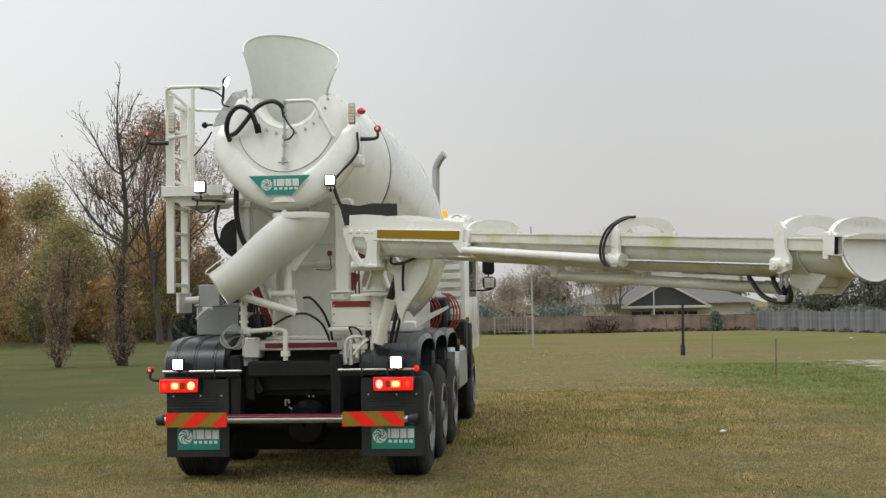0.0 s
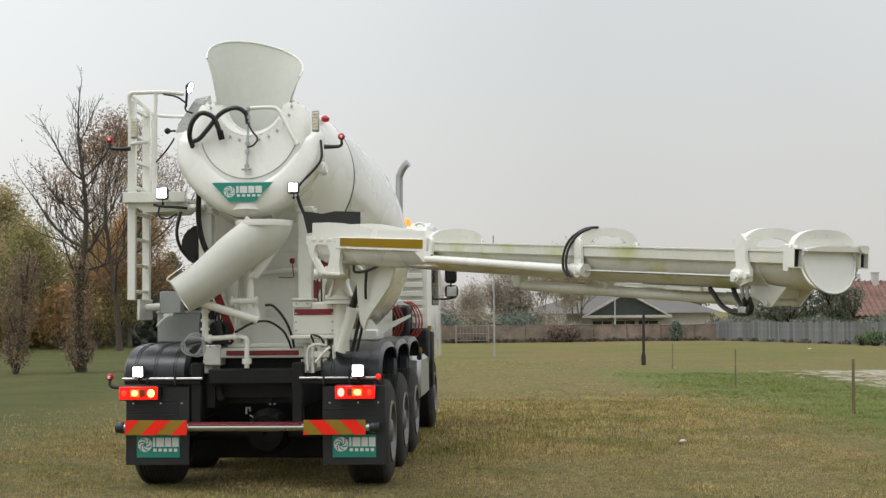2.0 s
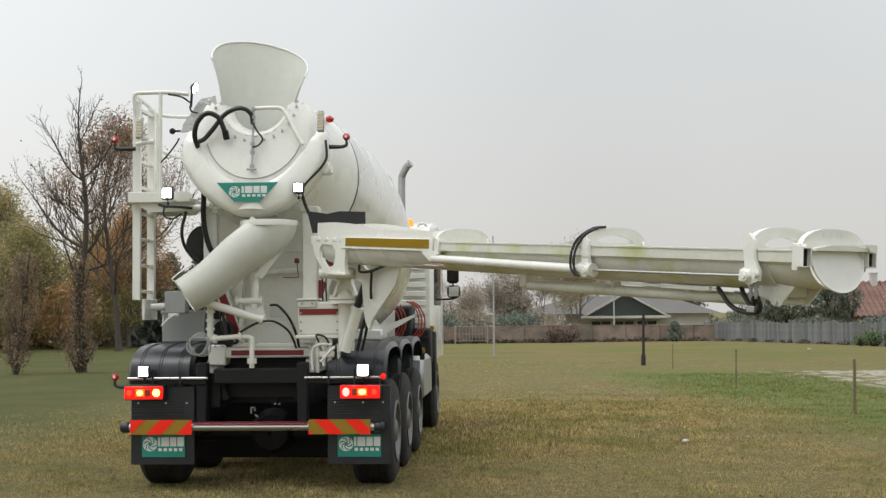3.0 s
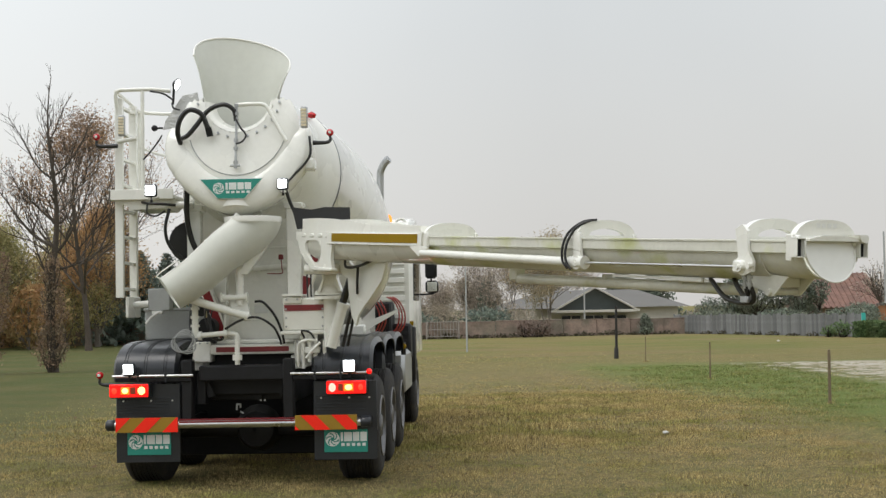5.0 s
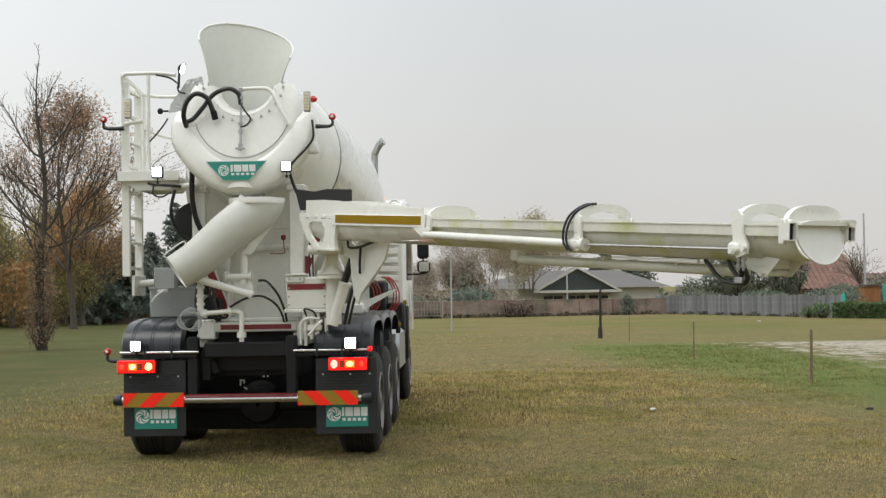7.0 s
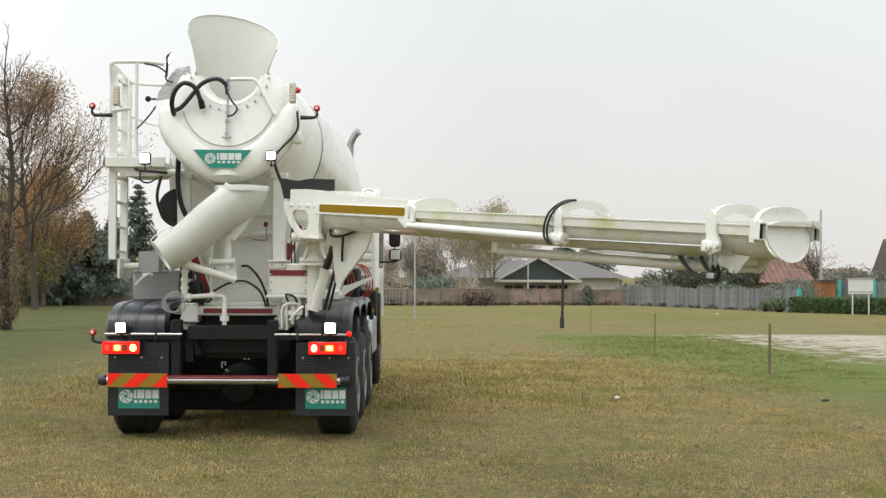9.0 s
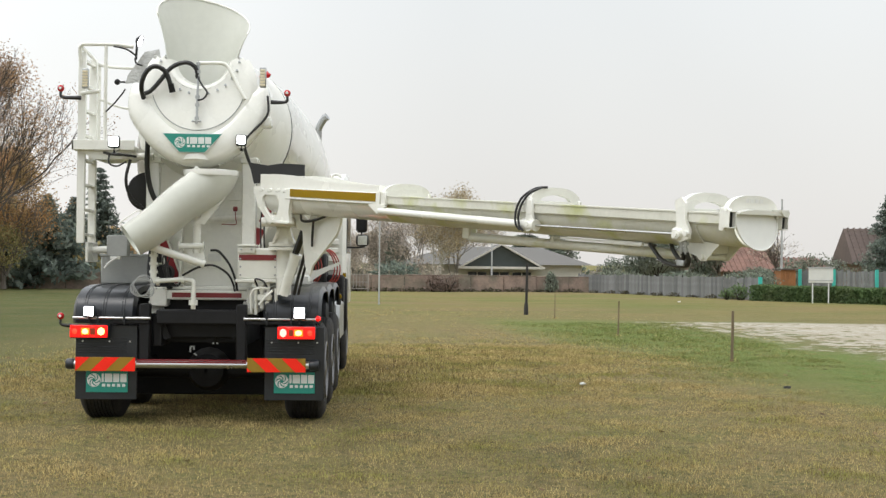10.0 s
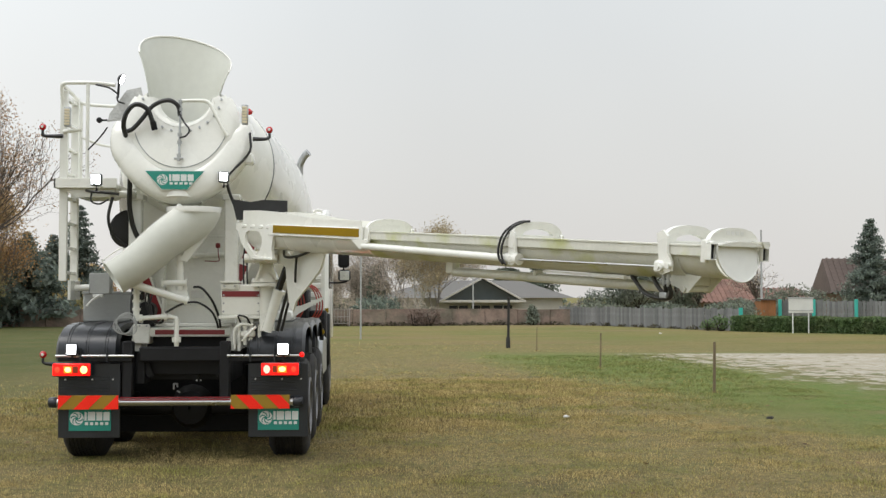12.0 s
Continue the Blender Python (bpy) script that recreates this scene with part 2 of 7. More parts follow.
POLE = material("grey_pole_paint", (0.42, 0.43, 0.43), 0.6, var=0.15)
SIGNWHITE = material("white_sign_board", (0.70, 0.70, 0.67), 0.6, var=0.1)
PAPER = material("litter_paper", (0.55, 0.54, 0.51), 0.8, var=0.1)


def ground_material():
    """Worn autumn meadow: straw and green patches, a lush strip and a pale gravel yard."""
    m = bpy.data.materials.new("meadow")
    m.use_nodes = True
    nt = m.node_tree
    n, l = nt.nodes, nt.links
    b = n["Principled BSDF"]
    b.inputs["Roughness"].default_value = 0.95
    b.inputs["Specular IOR Level"].default_value = 0.15
    co = n.new("ShaderNodeTexCoord")

    def tex(scale, detail=6, stretch=None, rough=0.6):
        t = n.new("ShaderNodeTexNoise")
        t.inputs["Scale"].default_value = scale
        t.inputs["Detail"].default_value = detail
        t.inputs["Roughness"].default_value = rough
        src = co.outputs["Object"]
        if stretch:
            mp = n.new("ShaderNodeMapping")
            mp.inputs["Scale"].default_value = stretch
            l.new(src, mp.inputs["Vector"])
            src = mp.outputs["Vector"]
        l.new(src, t.inputs["Vector"])
        return t.outputs["Fac"]

    def rng(v, a, c, lo=0.0, hi=1.0):
        r = n.new("ShaderNodeMapRange")
        for k, x in (("From Min", a), ("From Max", c), ("To Min", lo), ("To Max", hi)):
            r.inputs[k].default_value = x
        l.new(v, r.inputs["Value"])
        return r.outputs["Result"]

    def mixc(f, a, c):
        x = n.new("ShaderNodeMix")
        x.data_type = "RGBA"
        l.new(f, x.inputs["Factor"])
        for k, v in (("A", a), ("B", c)):
            if isinstance(v, tuple):
                x.inputs[k].default_value = (*v, 1)
            else:
                l.new(v, x.inputs[k])
        return x.outputs["Result"]

    def times2(a, c):
        x = n.new("ShaderNodeMath")
        x.operation = "MULTIPLY"
        l.new(a, x.inputs[0])
        l.new(c, x.inputs[1])
        return x.outputs[0]

    base = mixc(rng(tex(0.35), 0.4, 0.62), (0.215, 0.167, 0.076), (0.170, 0.165, 0.060))
    base = mixc(rng(tex(2.3, 8, None, 0.7), 0.44, 0.60), base, (0.232, 0.183, 0.084))
    base = mixc(rng(tex(9.0, 8, None, 0.75), 0.48, 0.60), base, (0.081, 0.090, 0.037))
    base = mixc(rng(tex(0.8, 7, (1, 0.5, 1)), 0.56, 0.68), base, (0.112, 0.094, 0.045))
    base = mixc(rng(tex(1.1, 6, (0.28, 1.5, 1), 0.65), 0.53, 0.66, 0.0, 0.5), base, (0.090, 0.100, 0.036))
    base = mixc(rng(tex(17.0, 7, None, 0.72), 0.51, 0.62, 0.0, 0.65), base, (0.33, 0.255, 0.125))
    base = mixc(rng(tex(38.0, 5, None, 0.7), 0.57, 0.70), base, (0.060, 0.055, 0.024))
    base = mixc(rng(tex(60.0, 4, None, 0.7), 0.56, 0.66), base, (0.36, 0.275, 0.14))
    sep = n.new("ShaderNodeSeparateXYZ")
    l.new(co.outputs["Object"], sep.inputs[0])
    wob = tex(0.45, 5)
    far = rng(sep.outputs["Y"], 18.0, 40.0)
    base = mixc(far, base, mixc(rng(tex(0.25, 6, (0.5, 1.6, 1)), 0.4, 0.62), (0.150, 0.160, 0.048), (0.220, 0.170, 0.068)))
    base = mixc(times2(far, rng(tex(0.9, 8, (0.35, 1.2, 1), 0.72), 0.5, 0.66)), base, (0.115, 0.125, 0.04))
    base = mixc(times2(far, rng(tex(0.16, 4, (0.4, 1.5, 1)), 0.52, 0.62)), base, (0.20, 0.155, 0.075))

    def blob(cx, cy, rx, ry, soft, wobble=0.7, turn=0.0):
        mp = n.new("ShaderNodeMapping")
        mp.vector_type = "TEXTURE"
        mp.inputs["Location"].default_value = (cx, cy, 0)
        mp.inputs["Rotation"].default_value = (0, 0, radians(turn))
        mp.inputs["Scale"].default_value = (rx, ry, 1000)
        l.new(co.outputs["Object"], mp.inputs["Vector"])
        ln = n.new("ShaderNodeVectorMath")
        ln.operation = "LENGTH"
        l.new(mp.outputs["Vector"], ln.inputs[0])
        ad = n.new("ShaderNodeMath")
        ad.operation = "MULTIPLY_ADD"
        l.new(wob, ad.inputs[0])
        ad.inputs[1].default_value = wobble
        l.new(ln.outputs["Value"], ad.inputs[2])
        return rng(ad.outputs[0], 1 + wobble * 0.5, 1 + wobble * 0.5 - soft)

    def lin(cx, cy, c, amp, lo, hi):
        """A soft edge along the line cx * x + cy * y + c = 0, made uneven by noise."""
        dot = n.new("ShaderNodeVectorMath")
        dot.operation = "DOT_PRODUCT"
        l.new(co.outputs["Object"], dot.inputs[0])
        dot.inputs[1].default_value = (cx, cy, 0)
        ad = n.new("ShaderNodeMath")
        ad.operation = "MULTIPLY_ADD"
        l.new(wob, ad.inputs[0])
        ad.inputs[1].default_value = amp
        l.new(dot.outputs["Value"], ad.inputs[2])
        return rng(ad.outputs[0], lo - c + amp * 0.5, hi - c + amp * 0.5)

    def times(*v):
        out = v[0]
        for w in v[1:]:
            x = n.new("ShaderNodeMath")
            x.operation = "MULTIPLY"
            l.new(out, x.inputs[0])
            l.new(w, x.inputs[1])
            out = x.outputs[0]
        return out

    base = mixc(lin(-1, 0, -1.5, 2.0, 0.0, 5.0), base, mixc(rng(tex(0.5, 6), 0.4, 0.62), (0.080, 0.095, 0.031), (0.114, 0.108, 0.041)))
    lush = times(lin(1, 0.16, -8.4, 2.2, -1.2, 1.0), lin(0, -1, 25.5, 3.0, 0.0, 3.0), lin(-1, 0, 16.0, 2.0, 0.0, 3.0))
    base = mixc(lush, base, mixc(rng(tex(3.0, 6), 0.35, 0.65), (0.118, 0.182, 0.044), (0.168, 0.192, 0.056)))
    base = mixc(times(lush, rng(tex(14.0, 8, None, 0.75), 0.48, 0.62)), base, (0.088, 0.125, 0.035))
    base = mixc(times(lush, rng(tex(1.3, 7, None, 0.7), 0.52, 0.66)), base, (0.175, 0.165, 0.068))
    base = mixc(times(lush, rng(tex(55.0, 4, None, 0.7), 0.56, 0.66)), base, (0.25, 0.235, 0.10))
    gravel = mixc(rng(tex(5.0, 9, None, 0.75), 0.42, 0.62), (0.52, 0.48, 0.405), (0.31, 0.28, 0.21))
    gravel = mixc(rng(tex(0.6, 5), 0.45, 0.65), gravel, (0.37, 0.33, 0.25))
    specks = mixc(rng(tex(1.7, 6), 0.42, 0.6), (0.20, 0.175, 0.085), (0.13, 0.15, 0.055))
    yard = times(lin(1, 0.12, -11.4, 3.0, -0.3, 1.2), lin(0, -1, 24.3, 1.6, 0.0, 1.0), lin(0, 1, -7.0, 2.0, 0.0, 2.5))
    grow_in = n.new("ShaderNodeMath")
    grow_in.operation = "MULTIPLY_ADD"
    l.new(lin(1, 0.12, -11.4, 3.0, 0.0, 4.5), grow_in.inputs[0])
    grow_in.inputs[1].default_value = 0.17
    l.new(tex(2.2, 9, (1.0, 0.6, 1), 0.72), grow_in.inputs[2])
    thin = rng(grow_in.outputs[0], 0.55, 0.59)
    base = mixc(yard, base, specks)
    base = mixc(times(yard, thin), base, gravel)
    l.new(base, b.inputs["Base Color"])
    bp = n.new("ShaderNodeBump")
    bp.inputs["Strength"].default_value = 0.9
    bp.inputs["Distance"].default_value = 0.05
    l.new(tex(22.0, 8, None, 0.75), bp.inputs["Height"])
    l.new(bp.outputs["Normal"], b.inputs["Normal"])
    return m


MEADOW = ground_material()


def blade_material():
    m = material("grass_blades", (0.50, 0.385, 0.18), 0.9, var=0.3, island=0.8, second=(0.27, 0.265, 0.08), mix_low=0.44, mix_high=0.68, mix_scale=0.9, spec=0.15)
    return m


BLADES = blade_material()
LUSH = material("lush_grass_blades", (0.185, 0.225, 0.070), 0.9, var=0.25, island=0.5, second=(0.25, 0.24, 0.085), mix_scale=0.9, spec=0.15)

# ---- mesh tools ----
def finish(me, mat, smooth=40):
    me.materials.append(mat)
    if smooth:
        me.shade_smooth()
        me.set_sharp_from_angle(angle=radians(smooth))
    return me


def part(name, bm, mat, parent=None, label="", smooth=40):
    """One mesh object from a bmesh, under a thing or a part."""
    me = bpy.data.meshes.new(name)
    bmesh.ops.recalc_face_normals(bm, faces=bm.faces)
    bm.to_mesh(me)
    bm.free()
    finish(me, mat, smooth)
    ob = new(name, me)
    if parent:
        ob.parent = parent
        ob.matrix_parent_inverse = parent.matrix_world.inverted()
    if label:
        tagged(ob, label)
    return ob


def B():
    return bmesh.new()


def box(bm, lo, hi, bevel=0.006, m=None):
    """A bevelled block from its low to its high corner."""
    lo, hi = Vector(lo), Vector(hi)
    tmp = bmesh.new()
    bmesh.ops.create_cube(tmp, size=1)
    d = hi - lo
    for v in tmp.verts:
        v.co = Vector((v.co.x * d.x, v.co.y * d.y, v.co.z * d.z)) + (lo + hi) / 2
    b = min(bevel, 0.4 * min(abs(x) for x in d))
    if b > 0.0005:
        bmesh.ops.bevel(tmp, geom=tmp.edges[:], offset=b, segments=1, affect="EDGES")
    if m:
        bmesh.ops.transform(tmp, matrix=m, verts=tmp.verts)
    join(bm, tmp)
    return bm


def join(bm, tmp):
    me = bpy.data.meshes.new("tmp")
    tmp.to_mesh(me)
    tmp.free()
    bm.from_mesh(me)
    bpy.data.meshes.remove(me)


def frame_of(d):
    d = Vector(d).normalized()
    a = Vector((0, 0, 1)) if abs(d.z) < 0.9 else Vector((1, 0, 0))
    u = d.cross(a).normalized()
    return u, d.cross(u)


def ring(bm, c, u, v, r, seg, a0=0.0, a1=None):
    a1 = a0 + 2 * math.pi if a1 is None else a1
    full = abs(a1 - a0 - 2 * math.pi) < 1e-6
    n = seg if full else seg + 1
    return [bm.verts.new(Vector(c) + r * (math.cos(a0 + (a1 - a0) * i / seg) * u + math.sin(a0 + (a1 - a0) * i / seg) * v)) for i in range(n)]


def skin(bm, rings, closed=True, caps=True):
    for p, q in zip(rings, rings[1:]):
        n = len(p)
        for i in range(n if closed else n - 1):
            j = (i + 1) % n
            bm.faces.new((p[i], p[j], q[j], q[i]))
    if caps and closed:
        bm.faces.new(rings[0])
        bm.faces.new(rings[-1])


def cyl(bm, p, q, r, r2=None, seg=18, caps=True):
    p, q = Vector(p), Vector(q)
    u, v = frame_of(q - p)
    skin(bm, [ring(bm, p, u, v, r, seg), ring(bm, q, u, v, r if r2 is None else r2, seg)], True, caps)
    return bm


def smooth_path(pts, n=6):
    pts = [Vector(p) for p in pts]
    if len(pts) < 3:
        return pts
    out = []
    ext = [2 * pts[0] - pts[1]] + pts + [2 * pts[-1] - pts[-2]]
    for i in range(1, len(ext) - 2):
        a, b, c, d = ext[i - 1 : i + 3]
        for k in range(n):
            t = k / n
            out.append(0.5 * (2 * b + (c - a) * t + (2 * a - 5 * b + 4 * c - d) * t * t + (3 * b - a - 3 * c + d) * t ** 3))
    return out + [pts[-1]]


def tube(bm, pts, r, seg=10, n=6):
    """A round tube along a smoothed path; r may be a list of one radius a given point."""
    path = smooth_path(pts, n)
    rs = r if isinstance(r, (list, tuple)) else [r] * len(pts)
    u, v = frame_of(path[1] - path[0])
    rings = []
    for i, c in enumerate(path):
        d = (path[min(i + 1, len(path) - 1)] - path[max(i - 1, 0)]).normalized()
        u = (u - d * u.dot(d)).normalized()
        v = d.cross(u)
        x = i / (len(path) - 1) * (len(rs) - 1)
        k = min(int(x), len(rs) - 2)
        rr = rs[k] + (rs[k + 1] - rs[k]) * (x - k)
        rings.append(ring(bm, c, u, v, rr, seg))
    skin(bm, rings)
    return bm


def prism(bm, poly, thick, m):
    """A flat outline (x, y) pushed out by thick along z, placed by m."""
    tmp = bmesh.new()
    lo = [tmp.verts.new((x, y, 0)) for x, y in poly]
    hi = [tmp.verts.new((x, y, thick)) for x, y in poly]
    tmp.faces.new(lo)
    tmp.faces.new(hi)
    for i in range(len(poly)):
        j = (i + 1) % len(poly)
        tmp.faces.new((lo[i], lo[j], hi[j], hi[i]))
    bmesh.ops.transform(tmp, matrix=m, verts=tmp.verts)
    join(bm, tmp)
    return bm


def lathe(bm, origin, axis, profile, seg=48, a0=0.0, a1=None, caps=False, up=None):
    """Turn a profile of (distance along the axis, radius) round an axis."""
    origin, axis = Vector(origin), Vector(axis).normalized()
    u, v = frame_of(axis)
    if up is not None:
        u = (Vector(up) - axis * Vector(up).dot(axis)).normalized()
        v = axis.cross(u)
    rings = [ring(bm, origin + axis * s, u, v, r, seg, a0, a1) for s, r in profile]
    skin(bm, rings, a1 is None, caps)
    return bm


def shell(bm, thick):
    """Give an open sheet a thickness."""
    bmesh.ops.recalc_face_normals(bm, faces=bm.faces)
    bmesh.ops.solidify(bm, geom=bm.faces[:], thickness=thick)
    return bm


def thing(name, at, label, category, group="", kind=""):
    ob = new(name)
    ob.empty_display_size = 0.2
    ob.matrix_world = pose(*at)
    tagged(ob, label, category, group, kind)
    return ob



# ---- ground ----
def build_ground():
    xs = sorted(set([-3000, -800, -300, -120, -60] + list(range(-40, 41, 2)) + [60, 120, 300, 800, 3000]))
    ys = sorted(set([-3000, -600, -150, -60] + list(range(-30, 101, 2)) + [130, 200, 400, 1000, 4000]))

    def height(x, y):
        h = 0.05 * noise.noise((x * 0.09, y * 0.09, 1.7)) if 3 < y < 66 else 0.0
        drop = max(0.0, min(1.0, (y - 66) / 8))
        return h - 1.2 * drop * drop * (3 - 2 * drop)

    vs = [(x, y, height(x, y)) for y in ys for x in xs]
    n = len(xs)
    fs = [(j * n + i, j * n + i + 1, (j + 1) * n + i + 1, (j + 1) * n + i) for j in range(len(ys) - 1) for i in range(n - 1)]
    me = bpy.data.meshes.new("ground")
    me.from_pydata(vs, [], fs)
    finish(me, MEADOW, 180)
    return tagged(new("ground", me), "worn autumn meadow with straw patches and pale gravel", "ground", kind="structure")


ground = build_ground()

# ---- the mixer truck ----
truck = thing("mixer_truck", (0.05, 3.5, 0), "white concrete mixer truck with swing-out chute parked on grass", "truck")
XC = 0.05


def P(name, bm, mat, parent=None, label="", smooth=40):
    return part(name, bm, mat, parent or truck, label, smooth)


# chassis
bm = B()
for x in (-0.36, 0.46):
    box(bm, (x - 0.04, 0.15, 0.78), (x + 0.04, 8.0, 1.08))
for y in (0.3, 1.5, 2.9, 4.4, 5.8):
    box(bm, (-0.34, y, 0.86), (0.44, y + 0.1, 1.02))
chassis = P("chassis", bm, BLACK)
bm = B()
box(bm, (-0.36, 0.04, 1.0), (0.45, 0.16, 1.145), 0.015)
# black sheet added behind the beam, standing for the recess's shade
box(bm, (-0.36, 0.48, 0.98), (0.45, 0.52, 1.24), 0.006)
P("crossbeam_and_recess_sheet", bm, BLACK, chassis)
bm = B()
box(bm, (-0.36, 0.42, 0.80), (0.45, 0.50, 0.98), 0.01)
cyl(bm, (-0.22, 0.42, 0.88), (-0.22, 0.36, 0.88), 0.03)
cyl(bm, (0.13, 0.42, 0.84), (0.13, 0.37, 0.84), 0.04)
P("towing_beam", bm, BLACK, chassis)
for x in (-0.47, 0.47):
    bm = B()
    box(bm, (x - 0.05, 0.03, 0.56), (x + 0.05, 0.16, 1.2), 0.012)
    P("rear_upright", bm, BLACK, chassis)
bm = B()
box(bm, (-0.07, 0.30, 0.71), (-0.055, 0.32, 0.775), 0.002)
box(bm, (-0.07, 0.30, 0.76), (-0.02, 0.32, 0.775), 0.002)
box(bm, (-0.035, 0.30, 0.735), (-0.02, 0.32, 0.775), 0.002)
cyl(bm, (-0.03, 0.31, 0.70), (0.0, 0.31, 0.68), 0.008, seg=6)
P("hitch_bracket", bm, GALV, chassis)
for x in (0.16, 0.20):
    bm = B()
    cyl(bm, (x, 0.34, 0.80), (x, 0.33, 0.80), 0.010, seg=6)
    P("bolt", bm, GALV, chassis)
bm = B()
prism(bm, [(-0.36, 1.0), (-0.30, 1.0), (-0.24, 0.86), (-0.30, 0.84)], 0.02, pose(0, 0.20, 0, 90))
P("corner_gusset", bm, BLACK, chassis)
bm = B()
prism(bm, [(0.45, 1.0), (0.39, 1.0), (0.34, 0.90), (0.38, 0.84)], 0.02, pose(0, 0.20, 0, 90))
P("corner_gusset", bm, BLACK, chassis)
for y in (0.85, 2.2, 3.58):
    bm = B()
    lathe(bm, (XC, y - 0.24, 0.5), (0, 1, 0), [(0, 0.02), (0.06, 0.17), (0.24, 0.23), (0.42, 0.17), (0.48, 0.02)], 16)
    cyl(bm, (-0.95, y, 0.5), (1.05, y, 0.5), 0.09)
    P("axle", bm, BLACK, chassis)
# black panels added across the underbody to keep the view beneath dark
for y in (1.48, 2.86):
    bm = B()
    box(bm, (-0.95, y, 0.17), (1.05, y + 0.03, 1.2), 0.01)
    P("underbody_shade_panel", bm, BLACK, chassis)
for x in (-0.62, 0.72):
    bm = B()
    box(bm, (x - 0.04, 0.3, 0.5), (x + 0.04, 1.4, 0.62), 0.02)
    cyl(bm, (x, 0.5, 0.62), (x, 0.5, 0.95), 0.09, seg=14)
    P("suspension_arm", bm, BLACK, chassis)
bm = B()
box(bm, (-0.55, 4.3, 0.45), (0.65, 6.2, 0.98), 0.05)
P("gearbox", bm, BLACK, chassis)

# wheels
def wheel(x, y, side, wide, name="wheel"):
    s = side
    bm = B()
    prof = [(-wide / 2, 0.30), (-wide / 2, 0.43), (-wide / 2 + 0.03, 0.485), (-wide / 2 + 0.06, 0.505)]
    k = 8
    for i in range(k):
        a = -wide / 2 + 0.06 + (wide - 0.12) * i / k
        b = -wide / 2 + 0.06 + (wide - 0.12) * (i + 1) / k
        prof += [(a + 0.004, 0.507), (b - 0.012, 0.507), (b - 0.008, 0.493), (b - 0.002, 0.493)]
    prof += [(wide / 2 - 0.06, 0.505), (wide / 2 - 0.03, 0.485), (wide / 2, 0.43), (wide / 2, 0.30)]
    lathe(bm, (x, y, 0.5), (1, 0, 0), prof, 36)
    tyre = P("wheel", bm, RUBBER, None, "black truck tyre on silver rim")
    bm = B()
    o = x + s * wide / 2
    lathe(bm, (o, y, 0.5), (s, 0, 0), [(-0.02, 0.30), (0.012, 0.295), (0.012, 0.27), (-0.10, 0.24), (-0.13, 0.15), (-0.03, 0.13), (0.0, 0.10), (0.01, 0.0)], 28)
    rim = P("rim", bm, RIM, tyre)
    bm = B()
    for i in range(10):
        a = i * math.tau / 10
        c = Vector((o - s * 0.11, y + 0.19 * math.cos(a), 0.5 + 0.19 * math.sin(a)))
        cyl(bm, c, c + Vector((s * 0.035, 0, 0)), 0.018, seg=6)
    tagged(P("wheel_nuts", bm, GALV, tyre), kind="stuff")


for y in (0.85, 2.2, 3.58):
    for s, x in ((-1, -1.06), (1, 1.12)):
        wheel(x - s * 0.06, y, s, 0.40)
for s, x in ((-1, -1.03), (1, 1.08)):
    wheel(x, 6.95, s, 0.32)

# mudguards
def mudguard(x0, x1, y):
    prof = [(y - 0.80, 1.03), (y - 0.79, 1.16), (y - 0.70, 1.27), (y - 0.52, 1.335), (y - 0.2, 1.365), (y + 0.2, 1.365), (y + 0.50, 1.33), (y + 0.62, 1.25), (y + 0.66, 1.12)]
    bm = B()
    pts = smooth_path([(0, a, b) for a, b in prof], 3)
    xs = [x0, x0 + 0.03] + [x0 + 0.03 + (x1 - x0 - 0.06) * i / 12 for i in range(1, 12)] + [x1 - 0.03, x1]
    rows = []
    for p in pts:
        row = []
        for i, x in enumerate(xs):
            drop = 0.05 if i in (0, len(xs) - 1) else 0.0
            c = Vector((0, y, 0.62))
            d = (Vector((0, p.y, p.z)) - c).normalized()
            q = Vector((x, p.y, p.z)) + d * -drop
            row.append(bm.verts.new(q))
        rows.append(row)
    skin(bm, rows, False)
    shell(bm, 0.012)
    guard = P("mudguard", bm, PLASTIC)
    for f in (0.2, 0.5, 0.8):
        bm = B()
        x = x0 + f * (x1 - x0)
        for dx in (-0.012, 0.012):
            tube(bm, [(x + dx, q.y, q.z + 0.002) for q in pts], 0.007, 5, 1)
        P("rib", bm, PLASTIC, guard)
    return guard


for y in (0.85, 2.2, 3.58):
    mudguard(-1.17, -0.56, y)
    mudguard(0.68, 1.25, y)

# rear lamps, flaps and bumper
bm = B()
cyl(bm, (-1.13, 0.0, 0.612), (1.15, 0.0, 0.612), 0.036, seg=20)
bumper = P("bumper_bar", bm, STEEL)
bm = B()
box(bm, (-0.53, -0.012, 0.648), (0.535, 0.02, 0.66), 0.002)
P("red_strip", bm, MAROON, bumper)
bm = B()
box(bm, (-0.53, -0.037, 0.628), (0.535, -0.030, 0.642), 0.002)
P("red_strip", bm, MAROON, bumper)
for a, c in ((-1.21, -1.13), (1.14, 1.235)):
    bm = B()
    lathe(bm, (a, 0, 0.612), (1, 0, 0), [(0, 0.0), (0.0, 0.042), (0.012, 0.052), (c - a - 0.01, 0.052), (c - a, 0.045), (c - a, 0)], 20)
    P("end_cap", bm, PLASTIC, bumper)
for x in (-0.47, 0.47):
    bm = B()
    box(bm, (x - 0.03, 0.0, 0.57), (x + 0.03, 0.14, 0.655))
    P("bumper_bracket", bm, BLACK, bumper)


